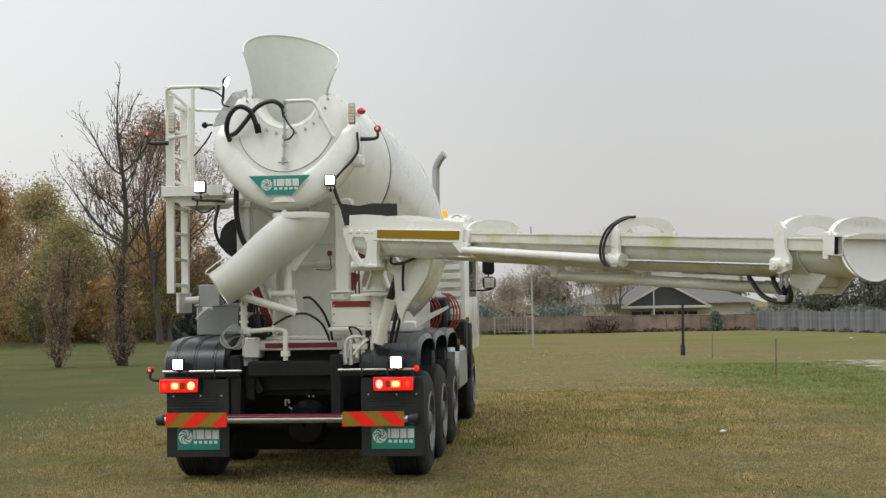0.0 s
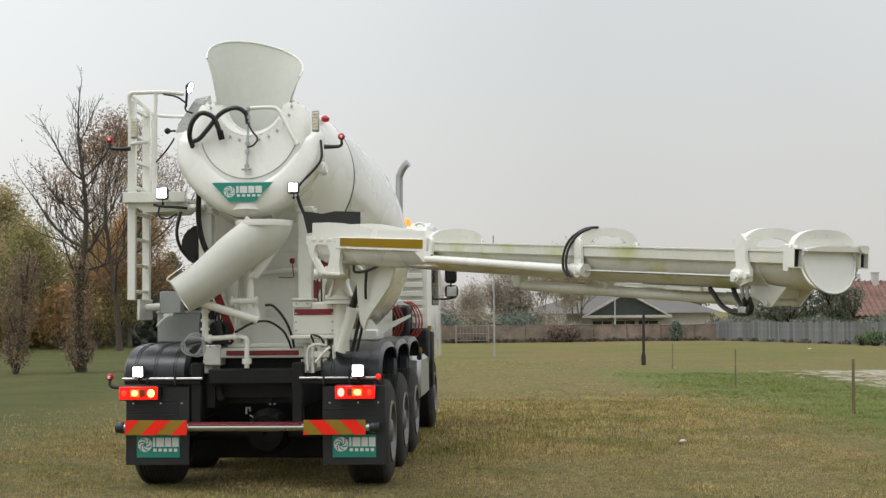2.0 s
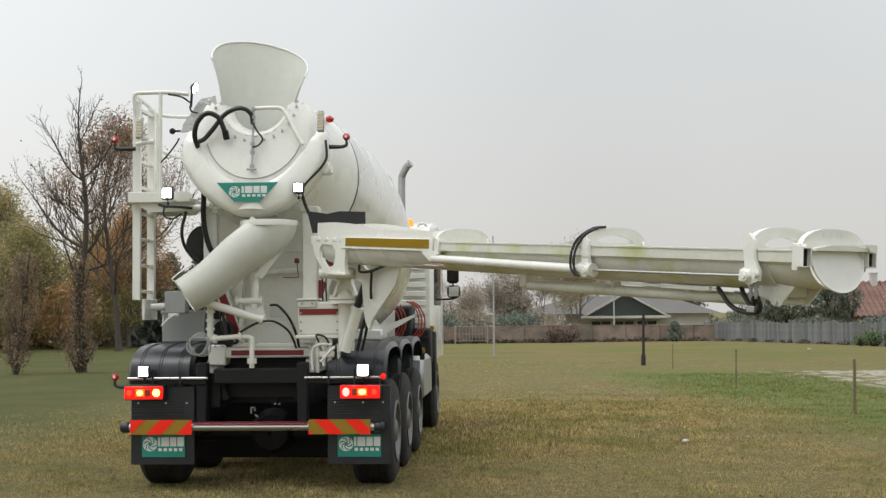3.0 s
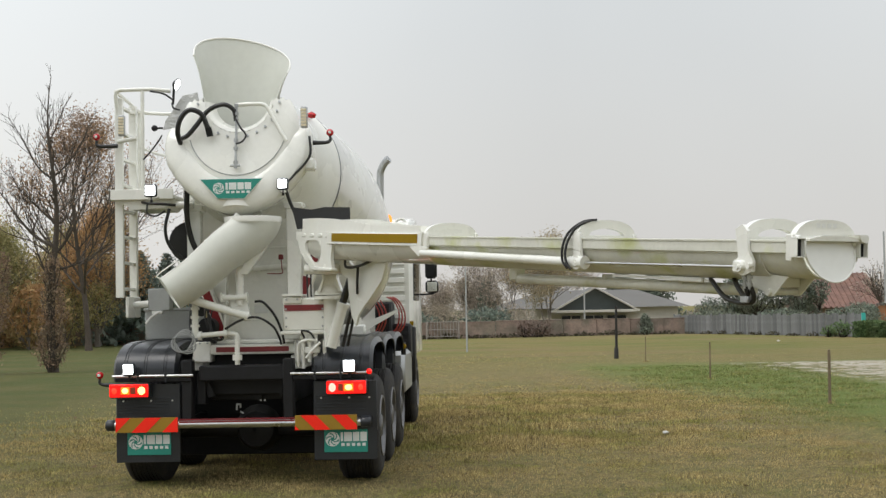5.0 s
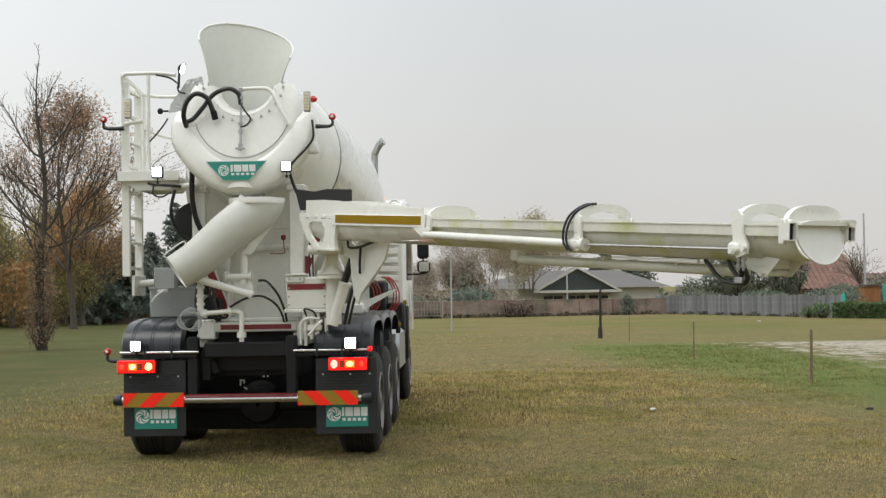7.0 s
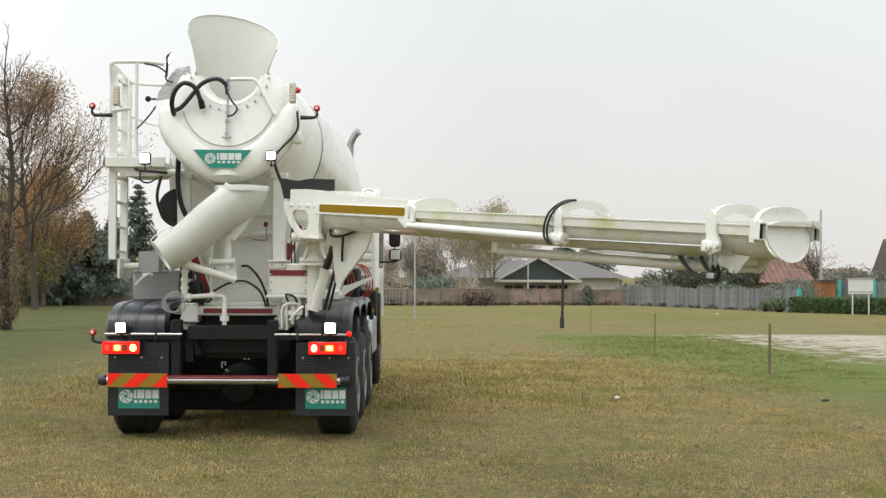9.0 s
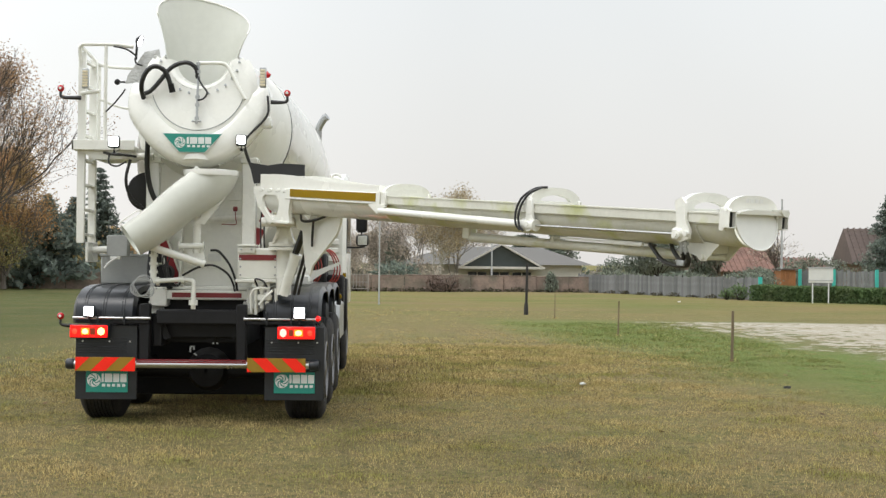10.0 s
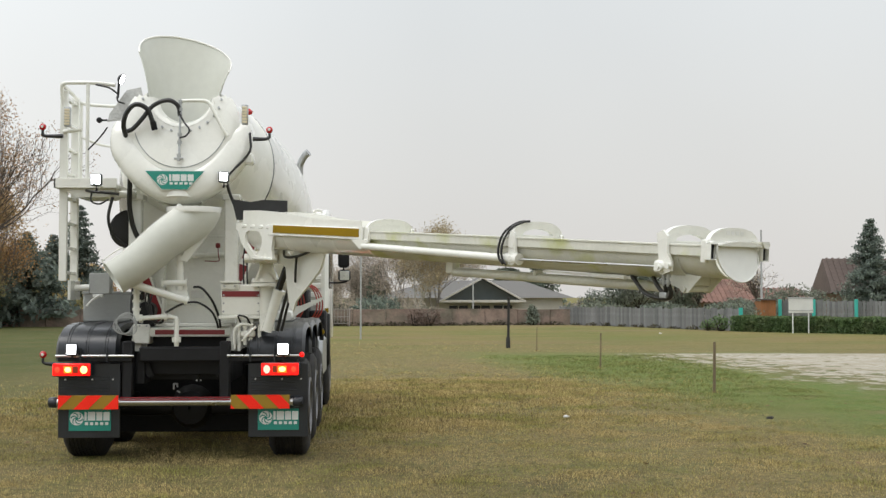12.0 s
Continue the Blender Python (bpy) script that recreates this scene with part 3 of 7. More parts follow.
def hazard_plate(x0, x1, lean):
    z0, z1, y = 0.548, 0.682, -0.052
    bm = B()
    box(bm, (x0, y, z0), (x1, y + 0.012, z1), 0.002)
    plate = P("marker_plate", bm, HAZ_OCH, bumper, "striped red and ochre marker plate")
    w, h, step = x1 - x0, z1 - z0, 0.142

    def clip(poly, f):
        out = []
        for i, p in enumerate(poly):
            q = poly[(i + 1) % len(poly)]
            a, b = f(p), f(q)
            if a >= 0:
                out.append(p)
            if a * b < 0:
                t = a / (a - b)
                out.append((p[0] + (q[0] - p[0]) * t, p[1] + (q[1] - p[1]) * t))
        return out

    for k in range(-2, 5):
        a = k * 2 * step - (0.14 if lean > 0 else 0.1)
        poly = [(a, 0), (a + step, 0), (a + step + lean * h * 1.0, h), (a + lean * h * 1.0, h)]
        poly = clip(clip(poly, lambda p: p[0]), lambda p: w - p[0])
        if len(poly) > 2:
            bm = B()
            prism(bm, [(x0 + x, z0 + z) for x, z in poly], 0.002, pose(0, y - 0.001, 0, 90))
            P("stripe", bm, HAZ_RED, plate)


hazard_plate(-1.11, -0.535, 1)
hazard_plate(0.542, 1.11, -1)


def logo(parent, cx, z, y, r):
    """The maker's mark as plain shapes: a ring with a whorl."""
    bm = B()
    for i in range(6):
        a = i * math.tau / 6
        pts = []
        for k in range(5):
            t = k / 4
            b = a + 1.3 * t
            rr = r * (0.25 + 0.72 * t)
            pts.append((cx + rr * math.cos(b), z + rr * math.sin(b)))
        for k in range(4, -1, -1):
            t = k / 4
            b = a + 1.3 * t + 0.55
            rr = r * (0.25 + 0.62 * t)
            pts.append((cx + rr * math.cos(b), z + rr * math.sin(b)))
        prism(bm, pts, 0.003, pose(0, y, 0, 90))
    lathe(bm, (cx, y - 0.0015, z), (0, 1, 0), [(0.0, r * 0.90), (0.0, r), (0.003, r), (0.003, r * 0.90), (0.0, r * 0.90)], 32)
    tagged(P("emblem", bm, LETTER, parent), kind="stuff")


def brand_bars(parent, x0, z0, w, h, y):
    """A lettered brand line drawn as plain bars."""
    bars = [(a, b, 0.34, 1.0) for a, b in ((0, 0.09), (0.13, 0.43), (0.47, 0.71), (0.75, 1.0))]
    bars += [(0.02 + i * 0.2, 0.15 + i * 0.2, 0.0, 0.22) for i in range(5)]
    for a, b, c, d in bars:
        bm = B()
        box(bm, (x0 + a * w, y - 0.003, z0 + c * h), (x0 + b * w, y, z0 + d * h), 0.001)
        P("brand_bar", bm, LETTER, parent)


def mud_flap(x0, x1, s0, s1):
    bm = B()
    box(bm, (x0, 0.06, 0.262), (x1, 0.075, 0.985), 0.004)
    flap = P("mud_flap", bm, PLASTIC)
    for i in range(6):
        bm = B()
        box(bm, (x0 + 0.02, 0.052, 0.715 + i * 0.026), (x1 - 0.1, 0.062, 0.727 + i * 0.026), 0.003)
        P("rib", bm, PLASTIC, flap)
    for x in (x0 + 0.07, x1 - 0.07, x0 + 0.33):
        bm = B()
        cyl(bm, (x, 0.062, 0.83), (x, 0.045, 0.83), 0.009, seg=8)
        P("bolt", bm, STEEL, flap)
    bm = B()
    box(bm, (s0, 0.045, 0.332), (s1, 0.052, 0.540), 0.002)
    P("green_sign", bm, GREEN, flap, "green maker's panel with white bars")
    logo(flap, s0 + 0.078, 0.452, 0.042, 0.066)
    brand_bars(flap, s0 + 0.152, 0.388, 0.242, 0.128, 0.043)


mud_flap(-1.137, -0.54, -1.03, -0.625)
mud_flap(0.70, 1.285, 0.795, 1.195)


def tail_lamp(x0, x1, flip):
    bm = B()
    box(bm, (x0 - 0.006, -0.05, 0.862), (x1 + 0.006, 0.05, 0.999), 0.012)
    lamp = P("tail_lamp", bm, PLASTIC, None, "lit red and amber tail lamp")
    w = x1 - x0
    cells = [(0.30, 0.52, TAIL_AMB, 0.026), (0.54, 0.68, TAIL_DULL, 0.026)]
    cores = [(0.33, 0.49, TAIL_YEL, 0.034), (0.74, 0.93, TAIL_YEL, 0.022), (0.06, 0.20, TAIL_HOT, 0.03)]
    if flip:
        cells = [(0.30, 0.42, TAIL_DULL, 0.026), (0.44, 0.68, TAIL_AMB, 0.026)]
        cores = [(0.06, 0.24, TAIL_CORE, 0.018), (0.47, 0.65, TAIL_YEL, 0.034), (0.80, 0.93, TAIL_HOT, 0.03)]
    bm = B()
    box(bm, (x0, -0.064, 0.872), (x1, -0.045, 0.99), 0.03)
    P("red_lens", bm, TAIL_RED, lamp)
    for a, b, mat, inset in cells:
        bm = B()
        box(bm, (x0 + a * w, -0.0665, 0.872 + inset), (x0 + b * w, -0.060, 0.99 - inset), 0.002)
        P("lens", bm, mat, lamp)
    for a, b, mat, inset in cores:
        bm = B()
        c, rx, rz = x0 + (a + b) / 2 * w, (b - a) / 2 * w, 0.059 - inset
        ringv = [bm.verts.new((c + rx * math.cos(k * math.tau / 16), -0.0675, 0.931 + rz * math.sin(k * math.tau / 16))) for k in range(16)]
        tip = bm.verts.new((c, -0.073, 0.931))
        for k in range(16):
            bm.faces.new((ringv[k], ringv[(k + 1) % 16], tip))
        bm.faces.new(ringv)
        P("bulb", bm, mat, lamp)
    return lamp


tail_lamp(-1.165, -0.805, False)
tail_lamp(0.835, 1.198, True)
for x0, x1 in ((-1.15, -0.40), (0.50, 1.20)):
    bm = B()
    cyl(bm, (x0, -0.01, 1.06), (x1, -0.01, 1.06), 0.013, seg=12)
    rail = P("lamp_rail", bm, STEEL)
    bm = B()
    box(bm, (x0 + 0.02, 0.0, 1.005), (x1 - 0.02, 0.07, 1.045), 0.006)
    P("lamp_beam", bm, BLACK, rail)
    for k in (0.32, 0.66):
        bm = B()
        x = x0 + k * (x1 - x0)
        cyl(bm, (x, -0.01, 1.0), (x, -0.01, 1.14), 0.008, seg=8)
        cyl(bm, (x, -0.01, 1.03), (x, -0.01, 1.09), 0.016, seg=8)
        P("clamp", bm, PLASTIC, rail)


def work_lamp(x, y, z, size=0.1, name="work_lamp", turn=0):
    m = pose(x, y, z, 0, 0, turn)
    bm = B()
    box(bm, (-size / 2, -0.012, -size / 2), (size / 2, 0.035, size / 2), 0.012, m)
    for i in range(5):
        box(bm, (-size / 2 + 0.01, 0.03, -size / 2 + 0.012 + i * size / 5.5), (size / 2 - 0.01, 0.055, -size / 2 + 0.020 + i * size / 5.5), 0.001, m)
    lamp = P("work_lamp", bm, PLASTIC, None, "square lit white work lamp")
    bm = B()
    box(bm, (-size / 2 + 0.013, -0.02, -size / 2 + 0.015), (size / 2 - 0.013, -0.011, size / 2 - 0.011), 0.008, m)
    lens = P("lens", bm, LED, lamp)
    for k in (-1, 1):
        bm = B()
        box(bm, (k * size / 6 - 0.002, -0.0225, -size / 2 + 0.02), (k * size / 6 + 0.002, -0.019, size / 2 - 0.016), 0.0, m)
        P("cell_divider", bm, GALV, lens)
        bm = B()
        box(bm, (-size / 2 + 0.018, -0.0235, k * size / 6 - 0.001), (size / 2 - 0.018, -0.0205, k * size / 6 + 0.003), 0.0, m)
        P("cell_divider", bm, GALV, lens)
    bm = B()
    cyl(bm, m @ Vector((0, 0.03, -size / 2)), m @ Vector((0, 0.03, -size / 2 - 0.05)), 0.012, seg=8)
    P("lamp_foot", bm, BLACK, lamp)


work_lamp(-0.985, -0.06, 1.125, 0.115)
work_lamp(1.045, -0.06, 1.125, 0.125)
work_lamp(0.47, -0.13, 2.795, 0.105)
work_lamp(-0.77, -0.05, 2.77, 0.115)


for p0, p1 in (((-0.77, -0.02, 2.70), (-0.77, 0.22, 2.735)), ((0.47, -0.10, 2.73), (0.47, 0.06, 2.74))):
    bm = B()
    cyl(bm, p0, p1, 0.014, seg=8)
    box(bm, (p0[0] - 0.03, p0[1] - 0.01, p0[2] - 0.012), (p0[0] + 0.03, p0[1] + 0.03, p0[2] + 0.012), 0.004)
    P("lamp_bracket", bm, WHITE)


def ball_marker(x, y, z, s, drop=0.10, reach=0.2):
    bm = B()
    tube(bm, [(x, y, z - 0.03), (x, y, z - drop * 0.8), (x + s * 0.04, y, z - drop), (x + s * reach, y, z - drop)], [0.012, 0.014, 0.016, 0.022], 8)
    arm = P("marker_arm", bm, HOSE)
    bm = B()
    bmesh.ops.create_uvsphere(bm, u_segments=14, v_segments=10, radius=0.034, matrix=pose(x, y, z))
    P("lens", bm, RED, arm)
    bm = B()
    lathe(bm, (x, y - 0.02, z), (0, -1, 0), [(0.008, 0.015), (0.016, 0.012), (0.018, 0.0)], 12)
    P("clear_lens", bm, LETTER, arm)


ball_marker(-1.36, 0.24, 3.32, 1, 0.09, 0.2)
ball_marker(0.90, -0.03, 3.27, -1, 0.09, 0.16)
ball_marker(-1.27, 0.0, 1.075, 1, 0.09, 0.12)
bm = B()
bmesh.ops.create_uvsphere(bm, u_segments=12, v_segments=8, radius=0.026, matrix=pose(1.225, -0.02, 1.07))
P("side_marker", bm, TAIL_RED)

# white subframe and rear pedestal
bm = B()
for x in (-0.44, 0.50):
    box(bm, (x - 0.05, 0.35, 1.09), (x + 0.05, 6.0, 1.22))
box(bm, (-0.46, 0.30, 1.235), (0.52, 0.42, 1.33), 0.012)
box(bm, (-0.47, 0.285, 1.165), (-0.30, 0.5, 1.36), 0.012)
box(bm, (0.49, 0.285, 1.145), (0.60, 0.5, 1.36), 0.012)
sub = P("subframe", bm, WHITE)
bm = B()
box(bm, (-0.25, 0.292, 1.258), (0.44, 0.299, 1.305), 0.001)
P("reflective_tape", bm, MAROON, sub)
bm = B()
prism(bm, [(-0.36, 1.34), (0.62, 1.34), (0.62, 2.62), (0.40, 2.80), (-0.30, 2.80), (-0.55, 2.62), (-0.50, 2.2)], 0.05, pose(0, 0.72, 0, 90))
box(bm, (-0.34, 0.4, 1.33), (0.60, 0.75, 1.37), 0.01)
ped = P("pedestal_plate", bm, WHITE)
bm = B()
for p, q in (((-0.43, 0.58, 1.92), (-0.22, 0.58, 1.38)),):
    d = Vector(q) - Vector(p)
    m = Matrix.Translation((Vector(p) + Vector(q)) / 2) @ pose(0, 0, 0, 0, -math.degrees(math.atan2(d.x, -d.z)), 0)
    box(bm, (-0.055, -0.05, -d.length / 2), (0.055, 0.08, d.length / 2), 0.008, m)
leg = P("pedestal_leg", bm, WHITE)
bm = B()
box(bm, (-0.038, -0.056, -d.length / 2 + 0.02), (0.038, -0.051, d.length / 2 - 0.01), 0.001, m)
P("reflective_tape", bm, MAROON, leg)
bm = B()
p, q = Vector((0.74, 0.42, 2.30)), Vector((0.53, 0.42, 1.72))
d = q - p
m = Matrix.Translation((p + q) / 2) @ pose(0, 0, 0, 0, -math.degrees(math.atan2(d.x, -d.z)), 0)
box(bm, (-0.06, -0.04, -d.length / 2), (0.06, 0.08, d.length / 2), 0.008, m)
leg = P("pedestal_leg", bm, WHITE)
for a, b in ((-0.27, -0.06), (0.0, 0.24)):
    bm = B()
    box(bm, (-0.042, -0.046, a), (0.042, -0.041, b), 0.001, m)
    P("reflective_tape", bm, MAROON, leg)
for x in (-0.20, 0.52):
    bm = B()
    prism(bm, [(0.0, 1.37), (0.20, 1.37), (0.03, 2.45), (0.0, 2.45)], 0.02, pose(x, 0.67, 0, 90, 0, -90))
    P("stiffener", bm, WHITE, ped)
bm = B()
box(bm, (-0.42, 5.2, 1.2), (0.50, 5.75, 1.9), 0.03)
cyl(bm, (0.03, 5.35, 2.02), (0.03, 5.7, 1.94), 0.3, seg=24)
P("front_pedestal", bm, WHITE)
for x in (-0.42, 0.52):
    bm = B()
    cyl(bm, (x, 0.95, 2.42), (x, 1.12, 2.40), 0.11, seg=20)
    P("drum_roller", bm, GALV, ped)
# cross bar high on the pedestal
bm = B()
cyl(bm, (-0.1, 0.62, 2.05), (0.48, 0.62, 2.07), 0.028)
P("cross_bar", bm, WHITE, ped)
bm = B()
tube(bm, [(0.20, 0.55, 2.0), (0.34, 0.55, 2.0), (0.34, 0.55, 2.06), (0.34, 0.52, 2.14)], 0.005, 6)
box(bm, (0.32, 0.48, 2.13), (0.365, 0.52, 2.18), 0.008)
P("red_valve", bm, MAROON, ped)

# hopper columns
for x0, x1, y in ((0.43, 0.57, 0.28), (-0.53, -0.40, 0.34)):
    bm = B()
    box(bm, (x0, y, 1.74 if x0 > 0 else 2.1), (x1, y + 0.14, 2.62), 0.012)
    box(bm, (x0 - 0.02, y - 0.02, 2.60), (x1 + 0.02, y + 0.2, 2.66), 0.01)
    P("hopper_column", bm, WHITE)
bm = B()
box(bm, (0.42, 0.08, 1.70), (0.60, 0.36, 1.765), 0.01)
box(bm, (0.42, 0.06, 1.77), (0.61, 0.38, 1.79), 0.004)
P("column_foot", bm, WHITE)

# turret
bm = B()
box(bm, (0.42, 0.10, 1.45), (0.82, 0.42, 1.755), 0.015)
cyl(bm, (0.88, 0.06, 1.30), (0.88, 0.06, 1.74), 0.075, seg=24)
box(bm, (0.40, 0.08, 1.415), (0.86, 0.44, 1.45), 0.008)
turret = P("turret_box", bm, WHITE)
bm = B()
box(bm, (0.435, 0.092, 1.635), (0.80, 0.099, 1.69), 0.001)
P("reflective_tape", bm, MAROON, turret)
bm = B()
cyl(bm, (0.88, 0.02, 1.735), (0.88, 0.02, 1.765), 0.155, seg=32)
cyl(bm, (0.88, 0.02, 1.775), (0.88, 0.02, 1.80), 0.15, seg=32)
for i in range(16):
    a = i * math.tau / 16
    cyl(bm, (0.88 + 0.135 * math.cos(a), 0.02 + 0.135 * math.sin(a), 1.80), (0.88 + 0.135 * math.cos(a), 0.02 + 0.135 * math.sin(a), 1.815), 0.009, seg=6)
P("slewing_ring", bm, WHITE, turret)
bm = B()
cyl(bm, (0.885, 0.0, 1.80), (0.885, 0.0, 1.87), 0.12, 0.085, seg=20)
prism(bm, [(0.80, 2.06), (0.97, 2.06), (0.935, 1.93), (0.975, 1.80), (0.795, 1.80), (0.835, 1.93)], 0.02, pose(0, -0.06, 0, 90))
for k in (-1, 1):
    prism(bm, [(0.885 + k * 0.075, 2.06), (0.885 + k * 0.10, 2.06), (0.885 + k * 0.062, 1.93), (0.885 + k * 0.11, 1.80), (0.885 + k * 0.085, 1.80), (0.885 + k * 0.04, 1.93)], 0.20, pose(0, 0.08, 0, 90))
box(bm, (0.76, -0.14, 2.055), (1.01, 0.10, 2.075), 0.004)
P("turret_neck", bm, WHITE, turret)
bm = B()
box(bm, (0.75, -0.46, 1.96), (1.02, 0.06, 2.05), 0.02)
cyl(bm, (0.70, -0.36, 2.0), (1.07, -0.36, 2.0), 0.045, seg=16)
P("chute_saddle", bm, WHITE, turret)
for i in range(4):
    z = 1.49 + 0.08 * i
    for x in (0.45, 0.79):
        bm = B()
        cyl(bm, (x, 0.10, z), (x, 0.09, z), 0.010, seg=6)
        P("bolt", bm, GALV, turret)

# hopper: the white V-shaped collar round the drum mouth
DRUM_O = Vector((0.03, 0.12, 3.30))
DRUM_A = Vector((0, math.cos(radians(13.4)), -math.sin(radians(13.4))))


def build_hopper():
    # centre line of the collar, its half width across and half depth
    half = [(-0.535, 3.36, 0.08, 0.05), (-0.548, 3.26, 0.11, 0.12), (-0.508, 3.08, 0.145, 0.15), (-0.345, 2.865, 0.152, 0.17), (-0.15, 2.73, 0.16, 0.18)]
    line = half + [(0.03, 2.70, 0.165, 0.185)] + [(0.06 - x, z, w, d) for x, z, w, d in reversed(half)]
    path = smooth_path([(x, 0, z) for x, z, _, _ in line], 5)
    bm = B()
    rings = []
    for i, c in enumerate(path):
        d = (path[min(i + 1, len(path) - 1)] - path[max(i - 1, 0)]).normalized()
        nrm = Vector((d.z, 0, -d.x))
        f = i / (len(path) - 1) * (len(line) - 1)
        k = min(int(f), len(line) - 2)
        hw = line[k][2] + (line[k + 1][2] - line[k][2]) * (f - k)
        hd = line[k][3] + (line[k + 1][3] - line[k][3]) * (f - k)
        y0 = 0.10 + (c.z - 3.0) * 0.16
        seg = 20
        row = []
        for j in range(seg):
            a = j * math.tau / seg
            ca, sa = math.cos(a), math.sin(a)
            e = 0.58
            px = math.copysign(abs(ca) ** e, ca) * hw
            py = math.copysign(abs(sa) ** e, sa) * hd
            row.append(bm.verts.new(c + nrm * px + Vector((0, y0 + py, 0))))
        rings.append(row)
    skin(bm, rings)
    return P("hopper", bm, WHITE, None, "white rounded V-shaped discharge hopper")


hopper = build_hopper()
bm = B()
prism(bm, [(-0.29, 2.855), (0.295, 2.853), (0.125, 2.665), (-0.125, 2.668)], 0.008, pose(0, -0.142, 0, 90))
P("badge_rim", bm, LETTER, hopper)
bm = B()
prism(bm, [(-0.278, 2.849), (0.283, 2.847), (0.12, 2.671), (-0.12, 2.674)], 0.006, pose(0, -0.149, 0, 90))
P("green_badge", bm, GREEN, hopper, "green maker's badge with white bars")
logo(hopper, -0.115, 2.765, -0.155, 0.052)
brand_bars(hopper, -0.05, 2.718, 0.235, 0.098, -0.1545)
# discharge outlet under the collar
bm = B()
lathe(bm, (0.03, 0.06, 2.575), (0, -0.22, -1), [(-0.05, 0.215), (0.012, 0.215), (0.018, 0.207), (0.012, 0.195), (0.0, 0.19)], 40)
P("outlet_ring", bm, WHITE, hopper)
bm = B()
lathe(bm, (0.03, 0.06, 2.575), (0, -0.22, -1), [(0.002, 0.0), (0.002, 0.195)], 40)
P("outlet_grille", bm, MESH, hopper)

# drum
bm = B()
lathe(bm, DRUM_O, DRUM_A, [(0.0, 0.50), (0.0, 0.52), (0.04, 0.535), (0.2, 0.573), (0.35, 0.609), (0.5, 0.645), (1.13, 0.80), (1.14, 0.812), (1.17, 0.812), (1.18, 0.81), (1.8, 0.965), (2.4, 1.07), (2.8, 1.125), (3.2, 1.14), (3.9, 1.14), (4.2, 1.10), (5.0, 0.88), (5.5, 0.60), (5.55, 0.2), (5.56, 0.0)], 72)
gone = [f for f in bm.faces if (f.calc_center_median() - DRUM_O).dot(DRUM_A) < 0.5 and f.calc_center_median().z > 3.55 and abs(f.calc_center_median().x - 0.035) < 0.37]
bmesh.ops.delete(bm, geom=gone, context="FACES")
drum = P("drum", bm, WHITE, None, "white steel mixing drum with weld seam")
bm = B()
lathe(bm, DRUM_O + DRUM_A * 1.172, DRUM_A, [(-0.011, 0.808), (-0.009, 0.818), (0.009, 0.8195), (0.011, 0.808)], 72)
P("seam", bm, PLASTIC, drum)
bm = B()
prof = [(-0.105, 0.001)] + [(-0.105, 0.04 * k) for k in range(1, 12)] + [(-0.10, 0.48), (-0.085, 0.53), (-0.05, 0.57), (0.02, 0.575)]
lathe(bm, DRUM_O, DRUM_A, prof, 96)
gone = [f for f in bm.faces if (f.calc_center_median().x - 0.035) ** 2 + (f.calc_center_median().z - 3.62) ** 2 < 0.32 ** 2 or f.calc_center_median().z > 3.62]
bmesh.ops.delete(bm, geom=gone, context="FACES")
cover = P("drum_cover", bm, WHITE, None, "white round drum mouth cover plate")
for i in range(13):
    a = radians(-84 + i * 14)
    if i == 6:
        continue
    c = Vector((0.035 + 0.385 * math.sin(a), 0, 3.62 - 0.37 * math.cos(a)))
    c.y = DRUM_O.y - 0.105 * DRUM_A.y + (c.z - DRUM_O.z + 0.105 * DRUM_A.z) * math.tan(radians(13.4))
    bm = B()
    cyl(bm, c, c - DRUM_A * 0.022, 0.012, seg=6)
    P("bolt", bm, GALV, cover)

bm = B()
arc = []
for k in range(33):
    a = radians(-72 + 144 * k / 32)
    q = Vector((0.035 + 0.465 * math.sin(a), 0, 3.39 - 0.50 * math.cos(a)))
    q.y = DRUM_O.y - 0.105 * DRUM_A.y + (q.z - DRUM_O.z + 0.105 * DRUM_A.z) * math.tan(radians(13.4)) - 0.003
    arc.append(q)
tube(bm, arc, 0.0045, 5, 1)
P("plate_seam", bm, GREYBOX, cover)

# charging funnel: a flared scoop open to the rear
def build_funnel():
    n = 28

    def at(a, t):
        w = 0.312 + 0.083 * t + 0.070 * t ** 3
        zt = 3.40 + (0.52 + 0.355 * max(0.0, math.cos(a * 0.80)) ** 0.9) * t - 0.100 * math.sin(a) * max(t, 0)
        return Vector((0.035 + w * math.sin(a) * (1 - 0.02 * t), 0.16 + (0.30 + 0.02 * t) * math.cos(a) + 0.10 * t, zt))

    angles = [radians(-105 + 210 * i / n) for i in range(n + 1)]
    bm = B()
    skin(bm, [[bm.verts.new(at(a, k / 8)) for a in angles] for k in range(-3, 9)], False)
    shell(bm, 0.008)
    f = P("charging_funnel", bm, SHADED_WHITE, None, "white flared charging funnel above the drum")
    bm = B()
    tube(bm, [at(a, 1.0) for a in angles], 0.010, 6, 1)
    P("rim_bead", bm, WHITE, f)
    # lip between funnel and cover
    bm = B()
    rows = []
    for k in range(7):
        r = 0.325 - 0.012 * k
        rows.append([bm.verts.new((0.035 + r * math.sin(a), 0.02 + (0.012 * k if k < 4 else 0.036 + 0.05 * (k - 3)) - 0.23 * 0.33 * math.cos(a) + 0.07, 3.62 - r * 0.98 * math.cos(a))) for a in (radians(-88 + 176 * i / 20) for i in range(21))])
    skin(bm, rows, False)
    shell(bm, 0.01)
    P("mouth_lip", bm, WHITE, f)


build_funnel()

